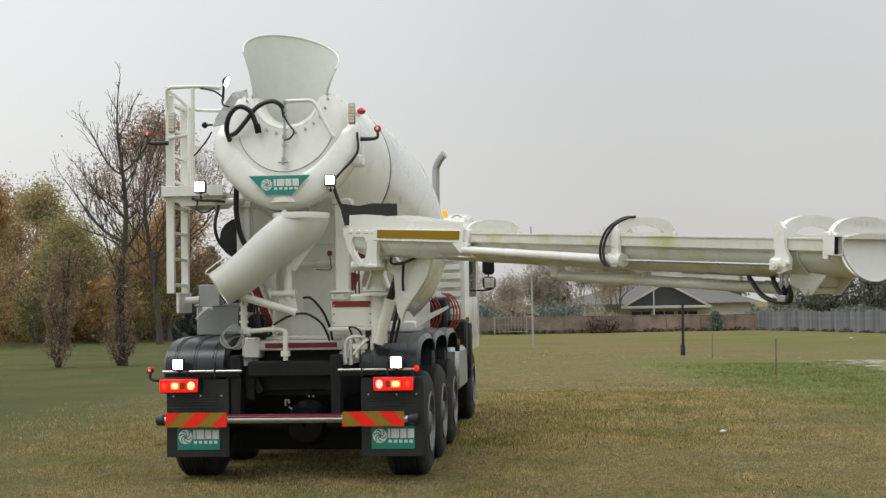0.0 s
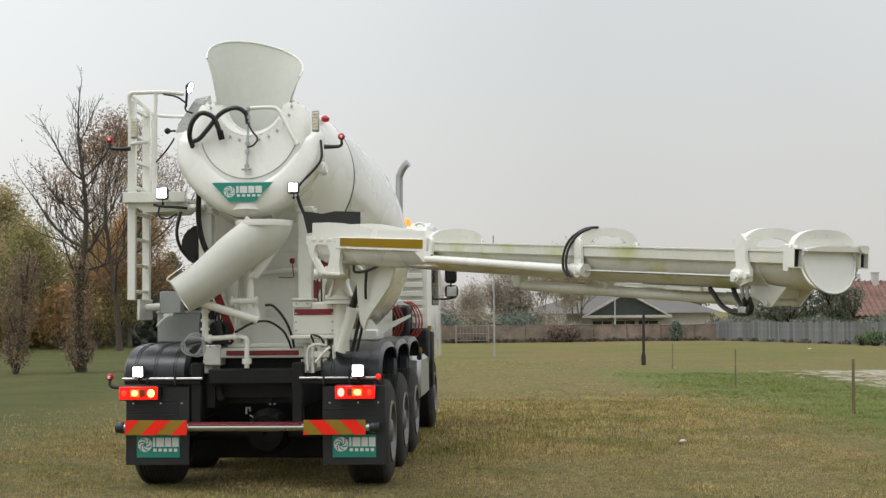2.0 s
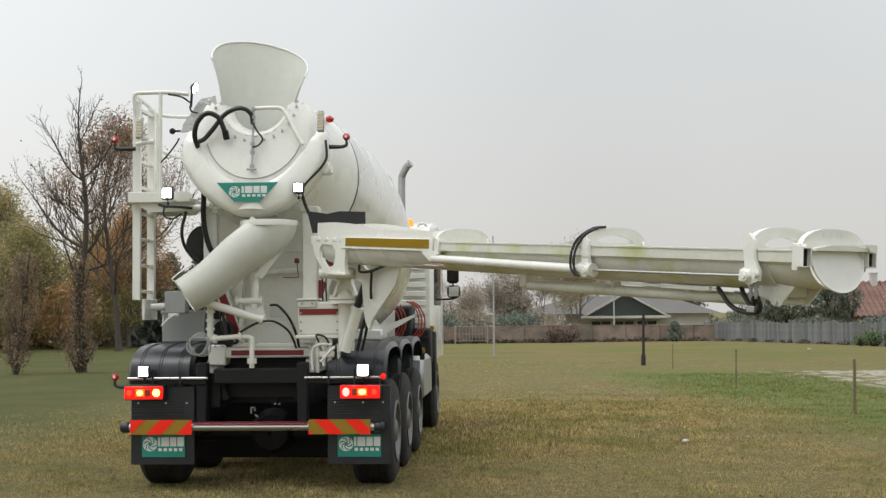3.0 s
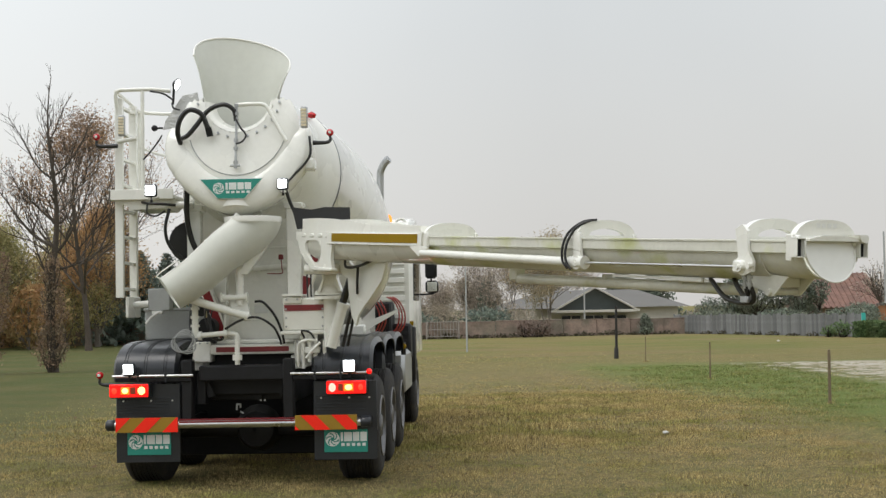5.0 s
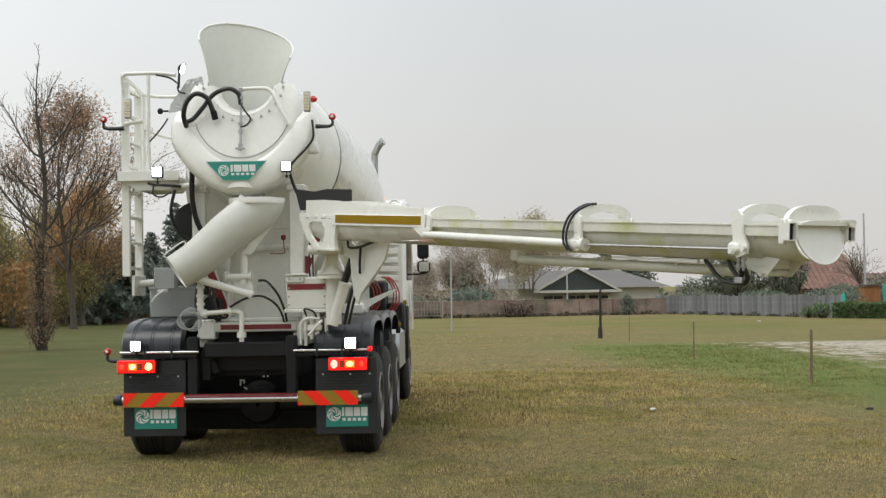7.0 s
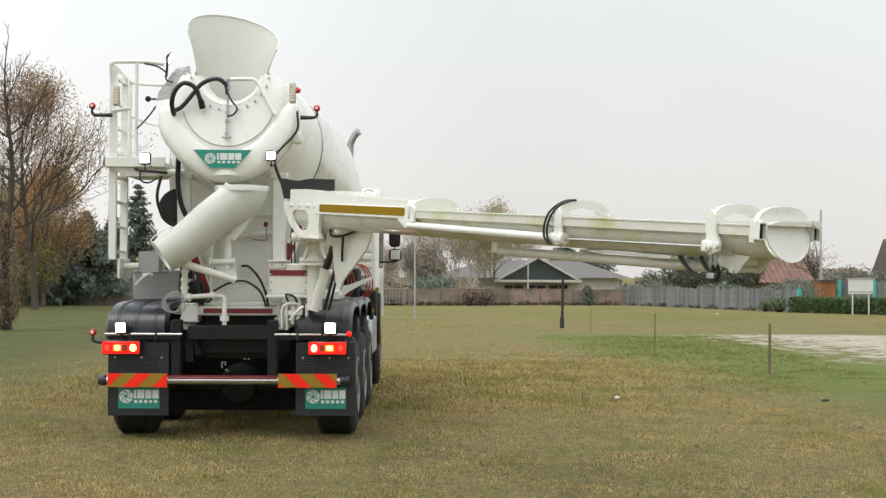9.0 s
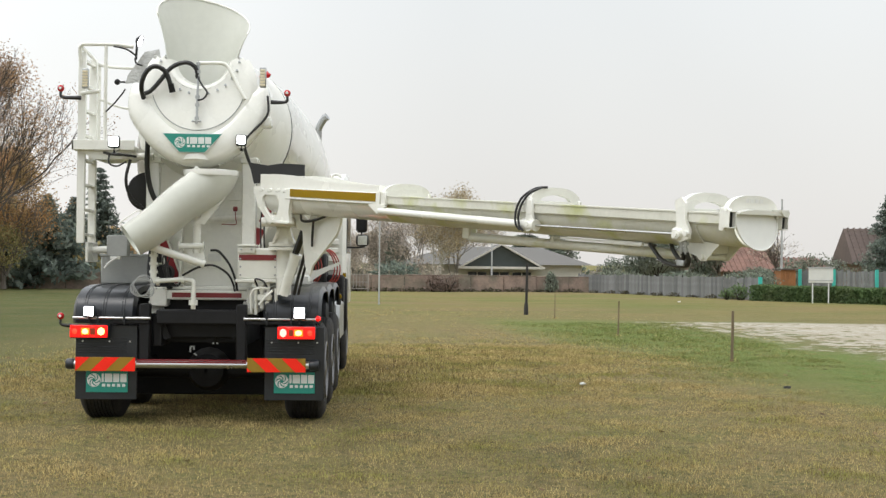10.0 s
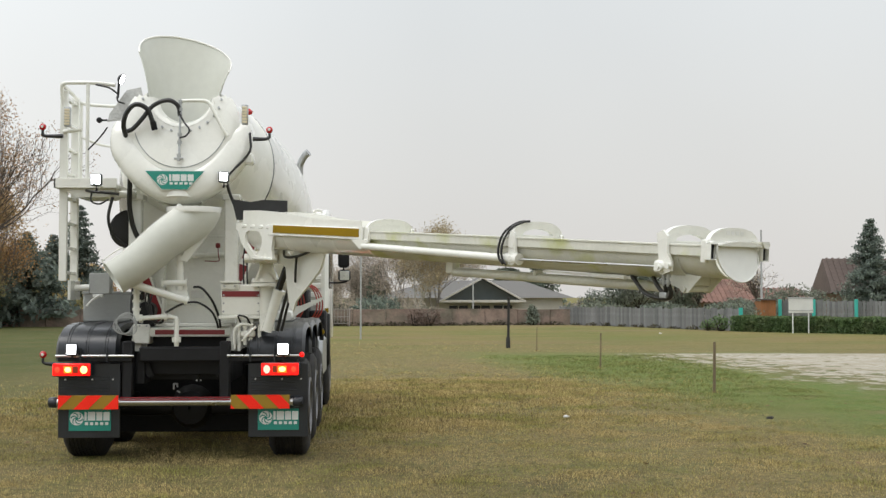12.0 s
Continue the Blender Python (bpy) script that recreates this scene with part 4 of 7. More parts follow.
# aluminium shield beside the mouth
bm = B()
prism(bm, [(-0.75, 3.39), (-0.73, 3.47), (-0.56, 3.71), (-0.42, 3.745), (-0.40, 3.66), (-0.58, 3.41)], 0.012, pose(0, 0.36, 0, 90))
bmesh.ops.subdivide_edges(bm, edges=bm.edges[:], cuts=3, use_grid_fill=True)
for v in bm.verts:
    v.co.y += 0.02 * noise.noise(v.co * 14)
P("heat_shield", bm, FOIL, None, "crinkled bare aluminium shield sheet")

# handrail, hoses and small gear on the cover
bm = B()
tube(bm, [(0.02, -0.02, 3.55), (0.2, -0.02, 3.555), (0.29, -0.02, 3.545), (0.345, -0.03, 3.48), (0.44, -0.06, 3.30), (0.50, -0.07, 3.20)], 0.019, 10)
P("handrail", bm, WHITE)
bm = B()
cyl(bm, (0.035, -0.02, 3.57), (0.035, -0.10, 3.0), 0.012, seg=8)
for z in (3.53, 3.45, 3.20, 3.12, 2.99):
    cyl(bm, (0.035, -0.02 - 0.14 * (3.57 - z), z), (0.035, -0.02 - 0.14 * (3.57 - z), z + 0.03), 0.022, seg=8)
cyl(bm, (-0.01, -0.12, 2.975), (0.08, -0.12, 2.975), 0.012, seg=8)
cyl(bm, (0.035, -0.12, 2.95), (0.035, -0.12, 3.0), 0.016, seg=8)
P("water_valve", bm, GALV)


def hose(pts, r=0.02, mat=None, parent=None, n=6):
    bm = B()
    tube(bm, pts, r, 9, n)
    return P("hose", bm, mat or HOSE, parent)


hose([(-0.50, 0.02, 3.20), (-0.505, -0.08, 3.30), (-0.47, -0.11, 3.42), (-0.385, -0.11, 3.50), (-0.28, -0.09, 3.46), (-0.225, -0.07, 3.33)], 0.024)
hose([(-0.47, -0.08, 3.24), (-0.41, -0.08, 3.27), (-0.33, -0.08, 3.36), (-0.22, -0.06, 3.50), (-0.08, -0.06, 3.55), (0.01, -0.04, 3.50), (0.03, -0.03, 3.40)], 0.022)
hose([(0.03, -0.06, 3.42), (0.08, -0.08, 3.33), (0.13, -0.09, 3.26), (0.10, -0.10, 3.20), (0.04, -0.09, 3.18)], 0.009)
bm = B()
cyl(bm, (-0.225, -0.07, 3.34), (-0.21, -0.05, 3.26), 0.03, seg=12)
P("hose_coupling", bm, BLACK)
hose([(0.71, -0.04, 3.24), (0.72, -0.06, 3.08), (0.66, -0.05, 2.98), (0.55, -0.05, 2.87), (0.50, -0.08, 2.80)], 0.012)
hose([(0.49, -0.1, 2.76), (0.53, -0.05, 2.62), (0.58, 0.0, 2.5), (0.62, 0.02, 2.42)], 0.016)
bm = B()
box(bm, (0.60, 0.02, 2.94), (0.74, 0.22, 3.05), 0.02, None)
P("junction_box", bm, WHITE)

# amber flashers, red marker
for x, y, z in ((0.66, -0.02, 3.42), (-1.115, 0.22, 3.42)):
    bm = B()
    box(bm, (x - 0.032, y - 0.02, z - 0.10), (x + 0.032, y + 0.03, z + 0.10), 0.01)
    fl = P("flasher", bm, GALV, None, "slim amber flasher lamp")
    for i in range(6):
        bm = B()
        box(bm, (x - 0.026, y - 0.03, z - 0.085 + i * 0.028), (x + 0.026, y - 0.019, z - 0.062 + i * 0.028), 0.003)
        P("lens", bm, FLASH, fl)
bm = B()
lathe(bm, (0.60, 0.9, 3.545), (0.15, -0.3, 1), [(0, 0.0), (0.015, 0.035), (0.05, 0.045), (0.075, 0.0)], 12)
P("red_marker", bm, RED)

# platform, ladder and rails
bm = B()
prism(bm, [(-1.23, 0.20), (-0.62, 0.20), (-0.62, 0.95), (-1.23, 0.95)], 0.03, pose(0, 0, 2.72))
box(bm, (-1.235, 0.19, 2.71), (-0.62, 0.21, 2.81), 0.004)
box(bm, (-1.235, 0.19, 2.71), (-1.215, 0.96, 2.81), 0.004)
cyl(bm, (-1.0, 0.3, 2.66), (-0.45, 0.3, 2.66), 0.035)
prism(bm, [(-1.20, 2.72), (-0.62, 2.72), (-0.72, 2.63), (-1.02, 2.62)], 0.55, pose(0, 0.80, 0, 90))
platform = P("platform", bm, WHITE, None, "white steel service platform with guard rails")
for y in (0.33, 0.80):
    bm = B()
    box(bm, (-1.21, y - 0.022, 1.79), (-1.13, y + 0.022, 3.70), 0.006)
    P("ladder_rail", bm, WHITE, platform)
for i in range(8):
    bm = B()
    z = 1.86 + i * 0.25
    box(bm, (-1.19, 0.33, z), (-1.145, 0.80, z + 0.03), 0.006)
    P("rung", bm, WHITE, platform)
bm = B()
tube(bm, [(-1.17, 0.34, 2.8), (-1.17, 0.34, 3.4), (-1.19, 0.30, 3.68), (-1.17, 0.28, 3.76), (-1.08, 0.28, 3.77), (-0.85, 0.28, 3.77), (-0.66, 0.28, 3.75)], 0.02, 10)
P("guard_rail", bm, WHITE, platform)
bm = B()
tube(bm, [(-1.19, 0.28, 3.76), (-1.15, 0.6, 3.70), (-1.13, 0.9, 3.66), (-0.9, 0.95, 3.64), (-0.55, 0.95, 3.64)], 0.018, 10)
tube(bm, [(-1.13, 0.9, 3.30), (-0.9, 0.95, 3.22), (-0.55, 0.95, 3.2)], 0.014, 8)
P("guard_rail", bm, WHITE, platform)
for x, y in ((-0.93, 0.28), (-1.14, 0.92), (-0.62, 0.92)):
    bm = B()
    cyl(bm, (x, y, 2.75), (x, y, 3.76 if y < 0.5 else 3.65), 0.018)
    P("rail_post", bm, WHITE, platform)
bm = B()
cyl(bm, (-1.17, 0.3, 3.28), (-0.98, 0.26, 3.30), 0.02)
P("marker_tube", bm, WHITE, platform)
bm = B()
box(bm, (-1.13, 0.36, 1.60), (-1.10, 0.78, 1.80), 0.006)
cyl(bm, (-1.10, 0.55, 1.72), (-0.80, 0.55, 1.74), 0.035)
P("ladder_bracket", bm, WHITE, platform)
# lamp on the rail
bm = B()
cyl(bm, (-0.63, 0.26, 3.62), (-0.62, 0.26, 3.78), 0.012, seg=8)
lathe(bm, (-0.60, 0.28, 3.81), (0.93, -0.16, -0.35), [(-0.03, 0.0), (-0.03, 0.03), (0.0, 0.06), (0.012, 0.06)], 16)
round_lamp = P("round_lamp", bm, BLACK, None, "round lit white lamp on the rail")
bm = B()
lathe(bm, (-0.60, 0.28, 3.81), (0.93, -0.16, -0.35), [(0.008, 0.054), (0.016, 0.0)], 16)
P("lens", bm, LED, round_lamp)
hose([(-0.63, 0.25, 3.66), (-0.72, 0.25, 3.72), (-0.85, 0.26, 3.75)], 0.009)
hose([(-0.64, 0.26, 3.63), (-0.62, 0.24, 3.58), (-0.56, 0.24, 3.56)], 0.009)
bm = B()
bmesh.ops.create_uvsphere(bm, u_segments=10, v_segments=8, radius=0.03, matrix=pose(-0.82, 0.3, 3.40))
cyl(bm, (-0.82, 0.3, 3.40), (-0.74, 0.3, 3.40), 0.01, seg=6)
P("camera_eye", bm, BLACK)
hose([(-0.92, 0.27, 3.1), (-0.82, 0.2, 3.18), (-0.74, 0.15, 3.26), (-0.70, 0.1, 3.30)], 0.008)
hose([(-0.93, 0.25, 2.69), (-0.85, 0.17, 2.67), (-0.72, 0.15, 2.66), (-0.6, 0.2, 2.65)], 0.013)
hose([(-0.86, 0.18, 2.68), (-0.86, 0.16, 2.58), (-0.78, 0.16, 2.55), (-0.7, 0.2, 2.60)], 0.009)
# hoses down the side and the round motor
hose([(-0.47, 0.15, 3.2), (-0.49, 0.2, 2.8), (-0.50, 0.25, 2.5), (-0.44, 0.3, 2.25), (-0.30, 0.35, 2.1)], 0.026)
hose([(-0.66, 0.2, 2.62), (-0.70, 0.2, 2.42), (-0.66, 0.25, 2.25), (-0.52, 0.3, 2.12)], 0.016)
bm = B()
lathe(bm, (-0.60, 0.75, 2.33), (0.3, -1, 0), [(-0.12, 0.17), (0.0, 0.20), (0.05, 0.20), (0.06, 0.16), (0.06, 0.0)], 24)
P("hose_reel", bm, HOSE, None, "black round hose reel")

# left spout chute
def trough(bm, stations, a_from, a_to, seg=18, thick=0.008, side=None):
    """A half-round channel through stations of (centre, radius)."""
    rows = []
    cs = [Vector(c) for c, _ in stations]
    for i, (c, r) in enumerate(stations):
        d = (cs[min(i + 1, len(cs) - 1)] - cs[max(i - 1, 0)]).normalized()
        across = Vector(side)
        across = (across - d * across.dot(d)).normalized()
        up = across.cross(d)
        rows.append([bm.verts.new(Vector(c) + r * (math.cos(a_from + (a_to - a_from) * k / seg) * across + math.sin(a_from + (a_to - a_from) * k / seg) * up)) for k in range(seg + 1)])
    skin(bm, rows, False)
    shell(bm, thick)
    return bm


bm = B()
SPOUT = smooth_path([(0.155, 0.08, 2.51), (0.15, 0.078, 2.46), (0.095, 0.06, 2.385), (-0.125, -0.02, 2.21), (-0.36, -0.09, 1.99), (-0.585, -0.16, 1.83)], 4)
SIDE = Vector((-0.29, 0.957, 0))
stations = [(p, 0.262 - 0.080 * i / (len(SPOUT) - 1)) for i, p in enumerate(SPOUT)]
trough(bm, stations, radians(-228), radians(48), 26, side=SIDE)
spout = P("spout_chute", bm, SHADED_WHITE, None, "white half-round spout chute hung below the outlet")
edge = []
for i, (c, r) in enumerate(stations):
    d = (SPOUT[min(i + 1, len(SPOUT) - 1)] - SPOUT[max(i - 1, 0)]).normalized()
    side = (SIDE - d * SIDE.dot(d)).normalized()
    edge.append(Vector(c) + r * (math.cos(radians(132)) * side + math.sin(radians(132)) * side.cross(d)))
bm = B()
tube(bm, edge, 0.010, 6, 1)
P("chute_rim", bm, WHITE, spout)
bm = B()
lathe(bm, (0.155, 0.08, 2.455), (0.0, 0.0, 1), [(0.0, 0.259), (0.0, 0.264), (0.050, 0.270), (0.055, 0.268), (0.055, 0.259)], 40)
P("chute_collar", bm, WHITE, spout)
bm = B()
tube(bm, [edge[-1], edge[-1] + Vector((-0.02, -0.02, 0.035)), edge[-4] + Vector((-0.02, -0.02, 0.035)), edge[-4]], 0.006, 6)
P("grab_handle", bm, WHITE, spout)
bm = B()
prism(bm, [(0.06, 2.05), (0.28, 2.38), (0.34, 2.38), (0.30, 2.25), (0.10, 1.98), (0.0, 1.99)], 0.05, pose(0, 0.10, 0, 90))
P("chute_bracket", bm, WHITE, spout)
bm = B()
cyl(bm, (0.02, 0.1, 1.70), (0.02, 0.1, 2.12), 0.038)
cyl(bm, (0.02, 0.1, 2.10), (0.02, 0.1, 2.125), 0.048)
cyl(bm, (-0.13, 0.06, 1.77), (0.09, 0.06, 1.77), 0.028)
cyl(bm, (-0.15, 0.06, 1.77), (-0.13, 0.06, 1.77), 0.05)
cyl(bm, (0.085, 0.06, 1.77), (0.10, 0.06, 1.77), 0.045)
prism(bm, [(-0.08, 1.72), (0.09, 1.72), (0.13, 1.55), (0.0, 1.60)], 0.05, pose(0, 0.14, 0, 90))
P("chute_pivot", bm, WHITE, spout)
bm = B()
cyl(bm, (-0.42, -0.06, 1.76), (0.08, 0.02, 1.60), 0.038)
cyl(bm, (0.08, 0.02, 1.60), (0.11, 0.025, 1.59), 0.045)
cyl(bm, (-0.5, -0.08, 1.79), (-0.42, -0.06, 1.76), 0.02)
P("lift_cylinder", bm, WHITE, spout)

# water pipes
bm = B()
cyl(bm, (-0.39, 0.05, 1.40), (-0.39, 0.05, 1.72), 0.03)
for z in (1.50, 1.58, 1.66):
    cyl(bm, (-0.39, 0.05, z), (-0.39, 0.05, z + 0.025), 0.042)
tube(bm, [(-0.42, 0.05, 1.42), (-0.25, 0.05, 1.43), (-0.10, 0.05, 1.44), (-0.02, 0.05, 1.43), (0.0, 0.05, 1.40), (0.0, 0.05, 1.30), (0.0, 0.05, 1.15)], 0.024, 12)
for c in ((-0.36, 1.42), (-0.12, 1.44)):
    cyl(bm, (c[0], 0.05, c[1]), (c[0] + 0.03, 0.05, c[1]), 0.042)
cyl(bm, (0.0, 0.05, 1.19), (0.0, 0.05, 1.24), 0.045)
P("water_pipe", bm, WHITE, None, "white painted water pipe with flanges")
bm = B()
for k in range(5):
    pts = []
    for i in range(25):
        a = i * math.tau / 24
        r = 0.080 + 0.012 * math.sin(3 * a + k) + 0.008 * k
        pts.append((-0.48 + r * math.cos(a), -0.03 + 0.006 * k, 1.365 + r * 0.95 * math.sin(a)))
    tube(bm, pts, 0.006, 5, 1)
P("cable_coil", bm, GALV, None, "coiled grey cable")
hose([(-0.10, 0.0, 1.48), (0.05, 0.0, 1.56), (0.2, 0.02, 1.58), (0.33, 0.05, 1.50), (0.38, 0.1, 1.40), (0.385, 0.2, 1.33)], 0.011)
hose([(0.14, 0.2, 1.73), (0.22, 0.2, 1.72), (0.32, 0.22, 1.60), (0.38, 0.25, 1.45), (0.40, 0.28, 1.33)], 0.012)
hose([(-0.30, 0.15, 1.70), (-0.26, 0.12, 1.5), (-0.24, 0.1, 1.40), (-0.16, 0.08, 1.38), (-0.12, 0.1, 1.43)], 0.012)
hose([(-0.45, 0.2, 1.75), (-0.46, 0.15, 1.55), (-0.44, 0.12, 1.42)], 0.014)
bm = B()
for x, z0, z1 in ((0.66, 1.16, 1.40), (0.72, 1.15, 1.42), (0.60, 1.10, 1.42), (0.80, 1.12, 1.36)):
    cyl(bm, (x, 0.12, z0), (x, 0.12, z1), 0.018, seg=8)
box(bm, (0.62, 0.08, 1.24), (0.76, 0.18, 1.30), 0.01)
tube(bm, [(0.64, 0.05, 1.20), (0.70, 0.04, 1.27), (0.77, 0.06, 1.34)], 0.014, 8)
tube(bm, [(0.56, 0.08, 1.12), (0.56, 0.07, 1.30), (0.62, 0.06, 1.36), (0.74, 0.08, 1.36)], 0.013, 8)
for x, z in ((0.66, 1.33), (0.72, 1.20), (0.60, 1.24)):
    cyl(bm, (x, 0.12, z), (x, 0.12, z + 0.03), 0.028, seg=10)
P("valve_block", bm, WHITE, None, "white hydraulic valve block with pipes")
hose([(0.62, 0.08, 1.38), (0.60, 0.06, 1.45), (0.68, 0.05, 1.43), (0.72, 0.08, 1.36)], 0.009)

# pump and lines behind the water pipe
bm = B()
cyl(bm, (-0.34, 0.30, 1.50), (-0.34, 0.48, 1.50), 0.085, seg=20)
cyl(bm, (-0.34, 0.27, 1.50), (-0.34, 0.30, 1.50), 0.05, seg=14)
box(bm, (-0.42, 0.30, 1.34), (-0.26, 0.46, 1.42), 0.008)
P("water_pump", bm, BLACK, None, "black water pump behind the pipes")
bm = B()
box(bm, (-0.43, 0.18, 1.60), (-0.34, 0.26, 1.76), 0.012)
cyl(bm, (-0.385, 0.16, 1.70), (-0.385, 0.18, 1.70), 0.025, seg=12)
P("pressure_switch", bm, PLASTIC)
for k, (x, z) in enumerate(((-0.31, 1.74), (-0.285, 1.72), (-0.26, 1.70))):
    hose([(x, 0.24, z), (x - 0.02, 0.20, z - 0.14), (x + 0.01, 0.18, z - 0.26), (x + 0.05, 0.22, 1.38)], 0.007)
for k, x in enumerate((0.63, 0.665)):
    hose([(x, 0.30, 2.5), (x + 0.005, 0.28, 2.2), (x - 0.005, 0.27, 1.95), (x, 0.26, 1.76)], 0.008)
# bolt rows and flanges on the pedestal and columns
for x, z in ((-0.40, 1.345), (-0.33, 1.345), (0.52, 1.345), (0.57, 1.345), (0.46, 1.74), (0.56, 1.74)):
    bm = B()
    y = 0.06 if z > 1.5 else 0.28
    cyl(bm, (x, y + 0.02, z), (x, y - 0.008, z), 0.010, seg=6)
    P("bolt", bm, GALV)
for z in (1.55, 2.25):
    bm = B()
    box(bm, (-0.30, 0.655, z), (0.55, 0.672, z + 0.012), 0.003)
    P("weld_strip", bm, WHITE, ped)
bm = B()
box(bm, (0.05, 0.66, 1.62), (0.19, 0.671, 1.70), 0.003)
P("data_plate", bm, SIGNWHITE, ped)

# grey boxes on the near side
bm = B()
box(bm, (-0.94, 0.46, 1.66), (-0.73, 0.60, 1.875), 0.01)
cab_box = P("control_box", bm, GREYBOX, None, "grey steel control box")
bm = B()
box(bm, (-0.90, 0.44, 1.63), (-0.80, 0.50, 1.66), 0.004)
tube(bm, [(-0.83, 0.44, 1.65), (-0.90, 0.42, 1.60), (-0.95, 0.40, 1.54)], 0.012, 6)
P("box_handle", bm, SIGNWHITE, cab_box)
bm = B()
box(bm, (-1.12, 1.0, 1.37), (-0.62, 1.5, 1.68), 0.015)
box(bm, (-1.13, 0.99, 1.66), (-0.62, 1.5, 1.69), 0.006)
P("tool_locker", bm, GREYBOX, None, "grey steel tool locker")

# exhaust, side gear, cab
bm = B()
tube(bm, [(0.84, 5.95, 2.0), (0.84, 5.95, 2.8), (0.84, 5.95, 3.45), (0.86, 5.93, 3.58), (0.92, 5.90, 3.68), (0.97, 5.88, 3.72)], [0.05, 0.05, 0.05, 0.05, 0.052, 0.056], 16)
P("exhaust_pipe", bm, GALV, None, "grey metal exhaust pipe with bent tip")
bm = B()
prism(bm, [(-0.10, -0.02), (0.06, -0.02), (0.16, 0.05), (0.40, 0.185), (0.40, 0.215), (0.14, 0.115), (0.02, 0.10), (-0.02, 0.16), (-0.08, 0.16)], 0.06, pose(0.96, 1.9, 1.42, 90))
box(bm, (0.72, 1.75, 1.36), (1.02, 2.4, 1.48), 0.02)
P("side_bracket", bm, WHITE)
# black block added to darken the gap between cab and drum
bm = B()
box(bm, (0.78, 5.45, 1.10), (1.00, 6.08, 1.74), 0.03)
cyl(bm, (0.89, 5.44, 1.55), (0.89, 5.40, 1.55), 0.07, seg=16)
P("dark_gap_block", bm, BLACK, None, "black block filling the dark gap behind the cab")
# second added block, for the dark zone low behind the cab
bm = B()
box(bm, (0.99, 5.70, 0.95), (1.24, 6.12, 1.44), 0.03)
for k in range(3):
    box(bm, (1.01, 5.69, 1.06 + 0.11 * k), (1.22, 5.705, 1.11 + 0.11 * k), 0.004)
P("dark_lower_block", bm, BLACK, None, "black ribbed block for the dark zone behind the lower cab")
for k in range(3):
    y = 5.0 + 0.06 * k
    dx = 0.034 * k
    hose([(0.80 + dx, y, 1.30), (0.88 + dx, y, 1.46), (0.87 + dx * 1.2, y, 1.62), (0.79 + dx * 1.4, y, 1.76)], 0.0095, REDHOSE)
    hose([(0.98 + dx, y, 1.80), (1.08 + dx * 0.8, y, 1.74), (1.14 + dx, y, 1.58), (1.11 + dx * 1.1, y, 1.40), (0.98 + dx, y, 1.27)], 0.0095, REDHOSE)
hose([(0.86, 5.25, 1.30), (0.94, 5.25, 1.46), (0.93, 5.25, 1.62), (0.84, 5.25, 1.74)], 0.014, HOSE)


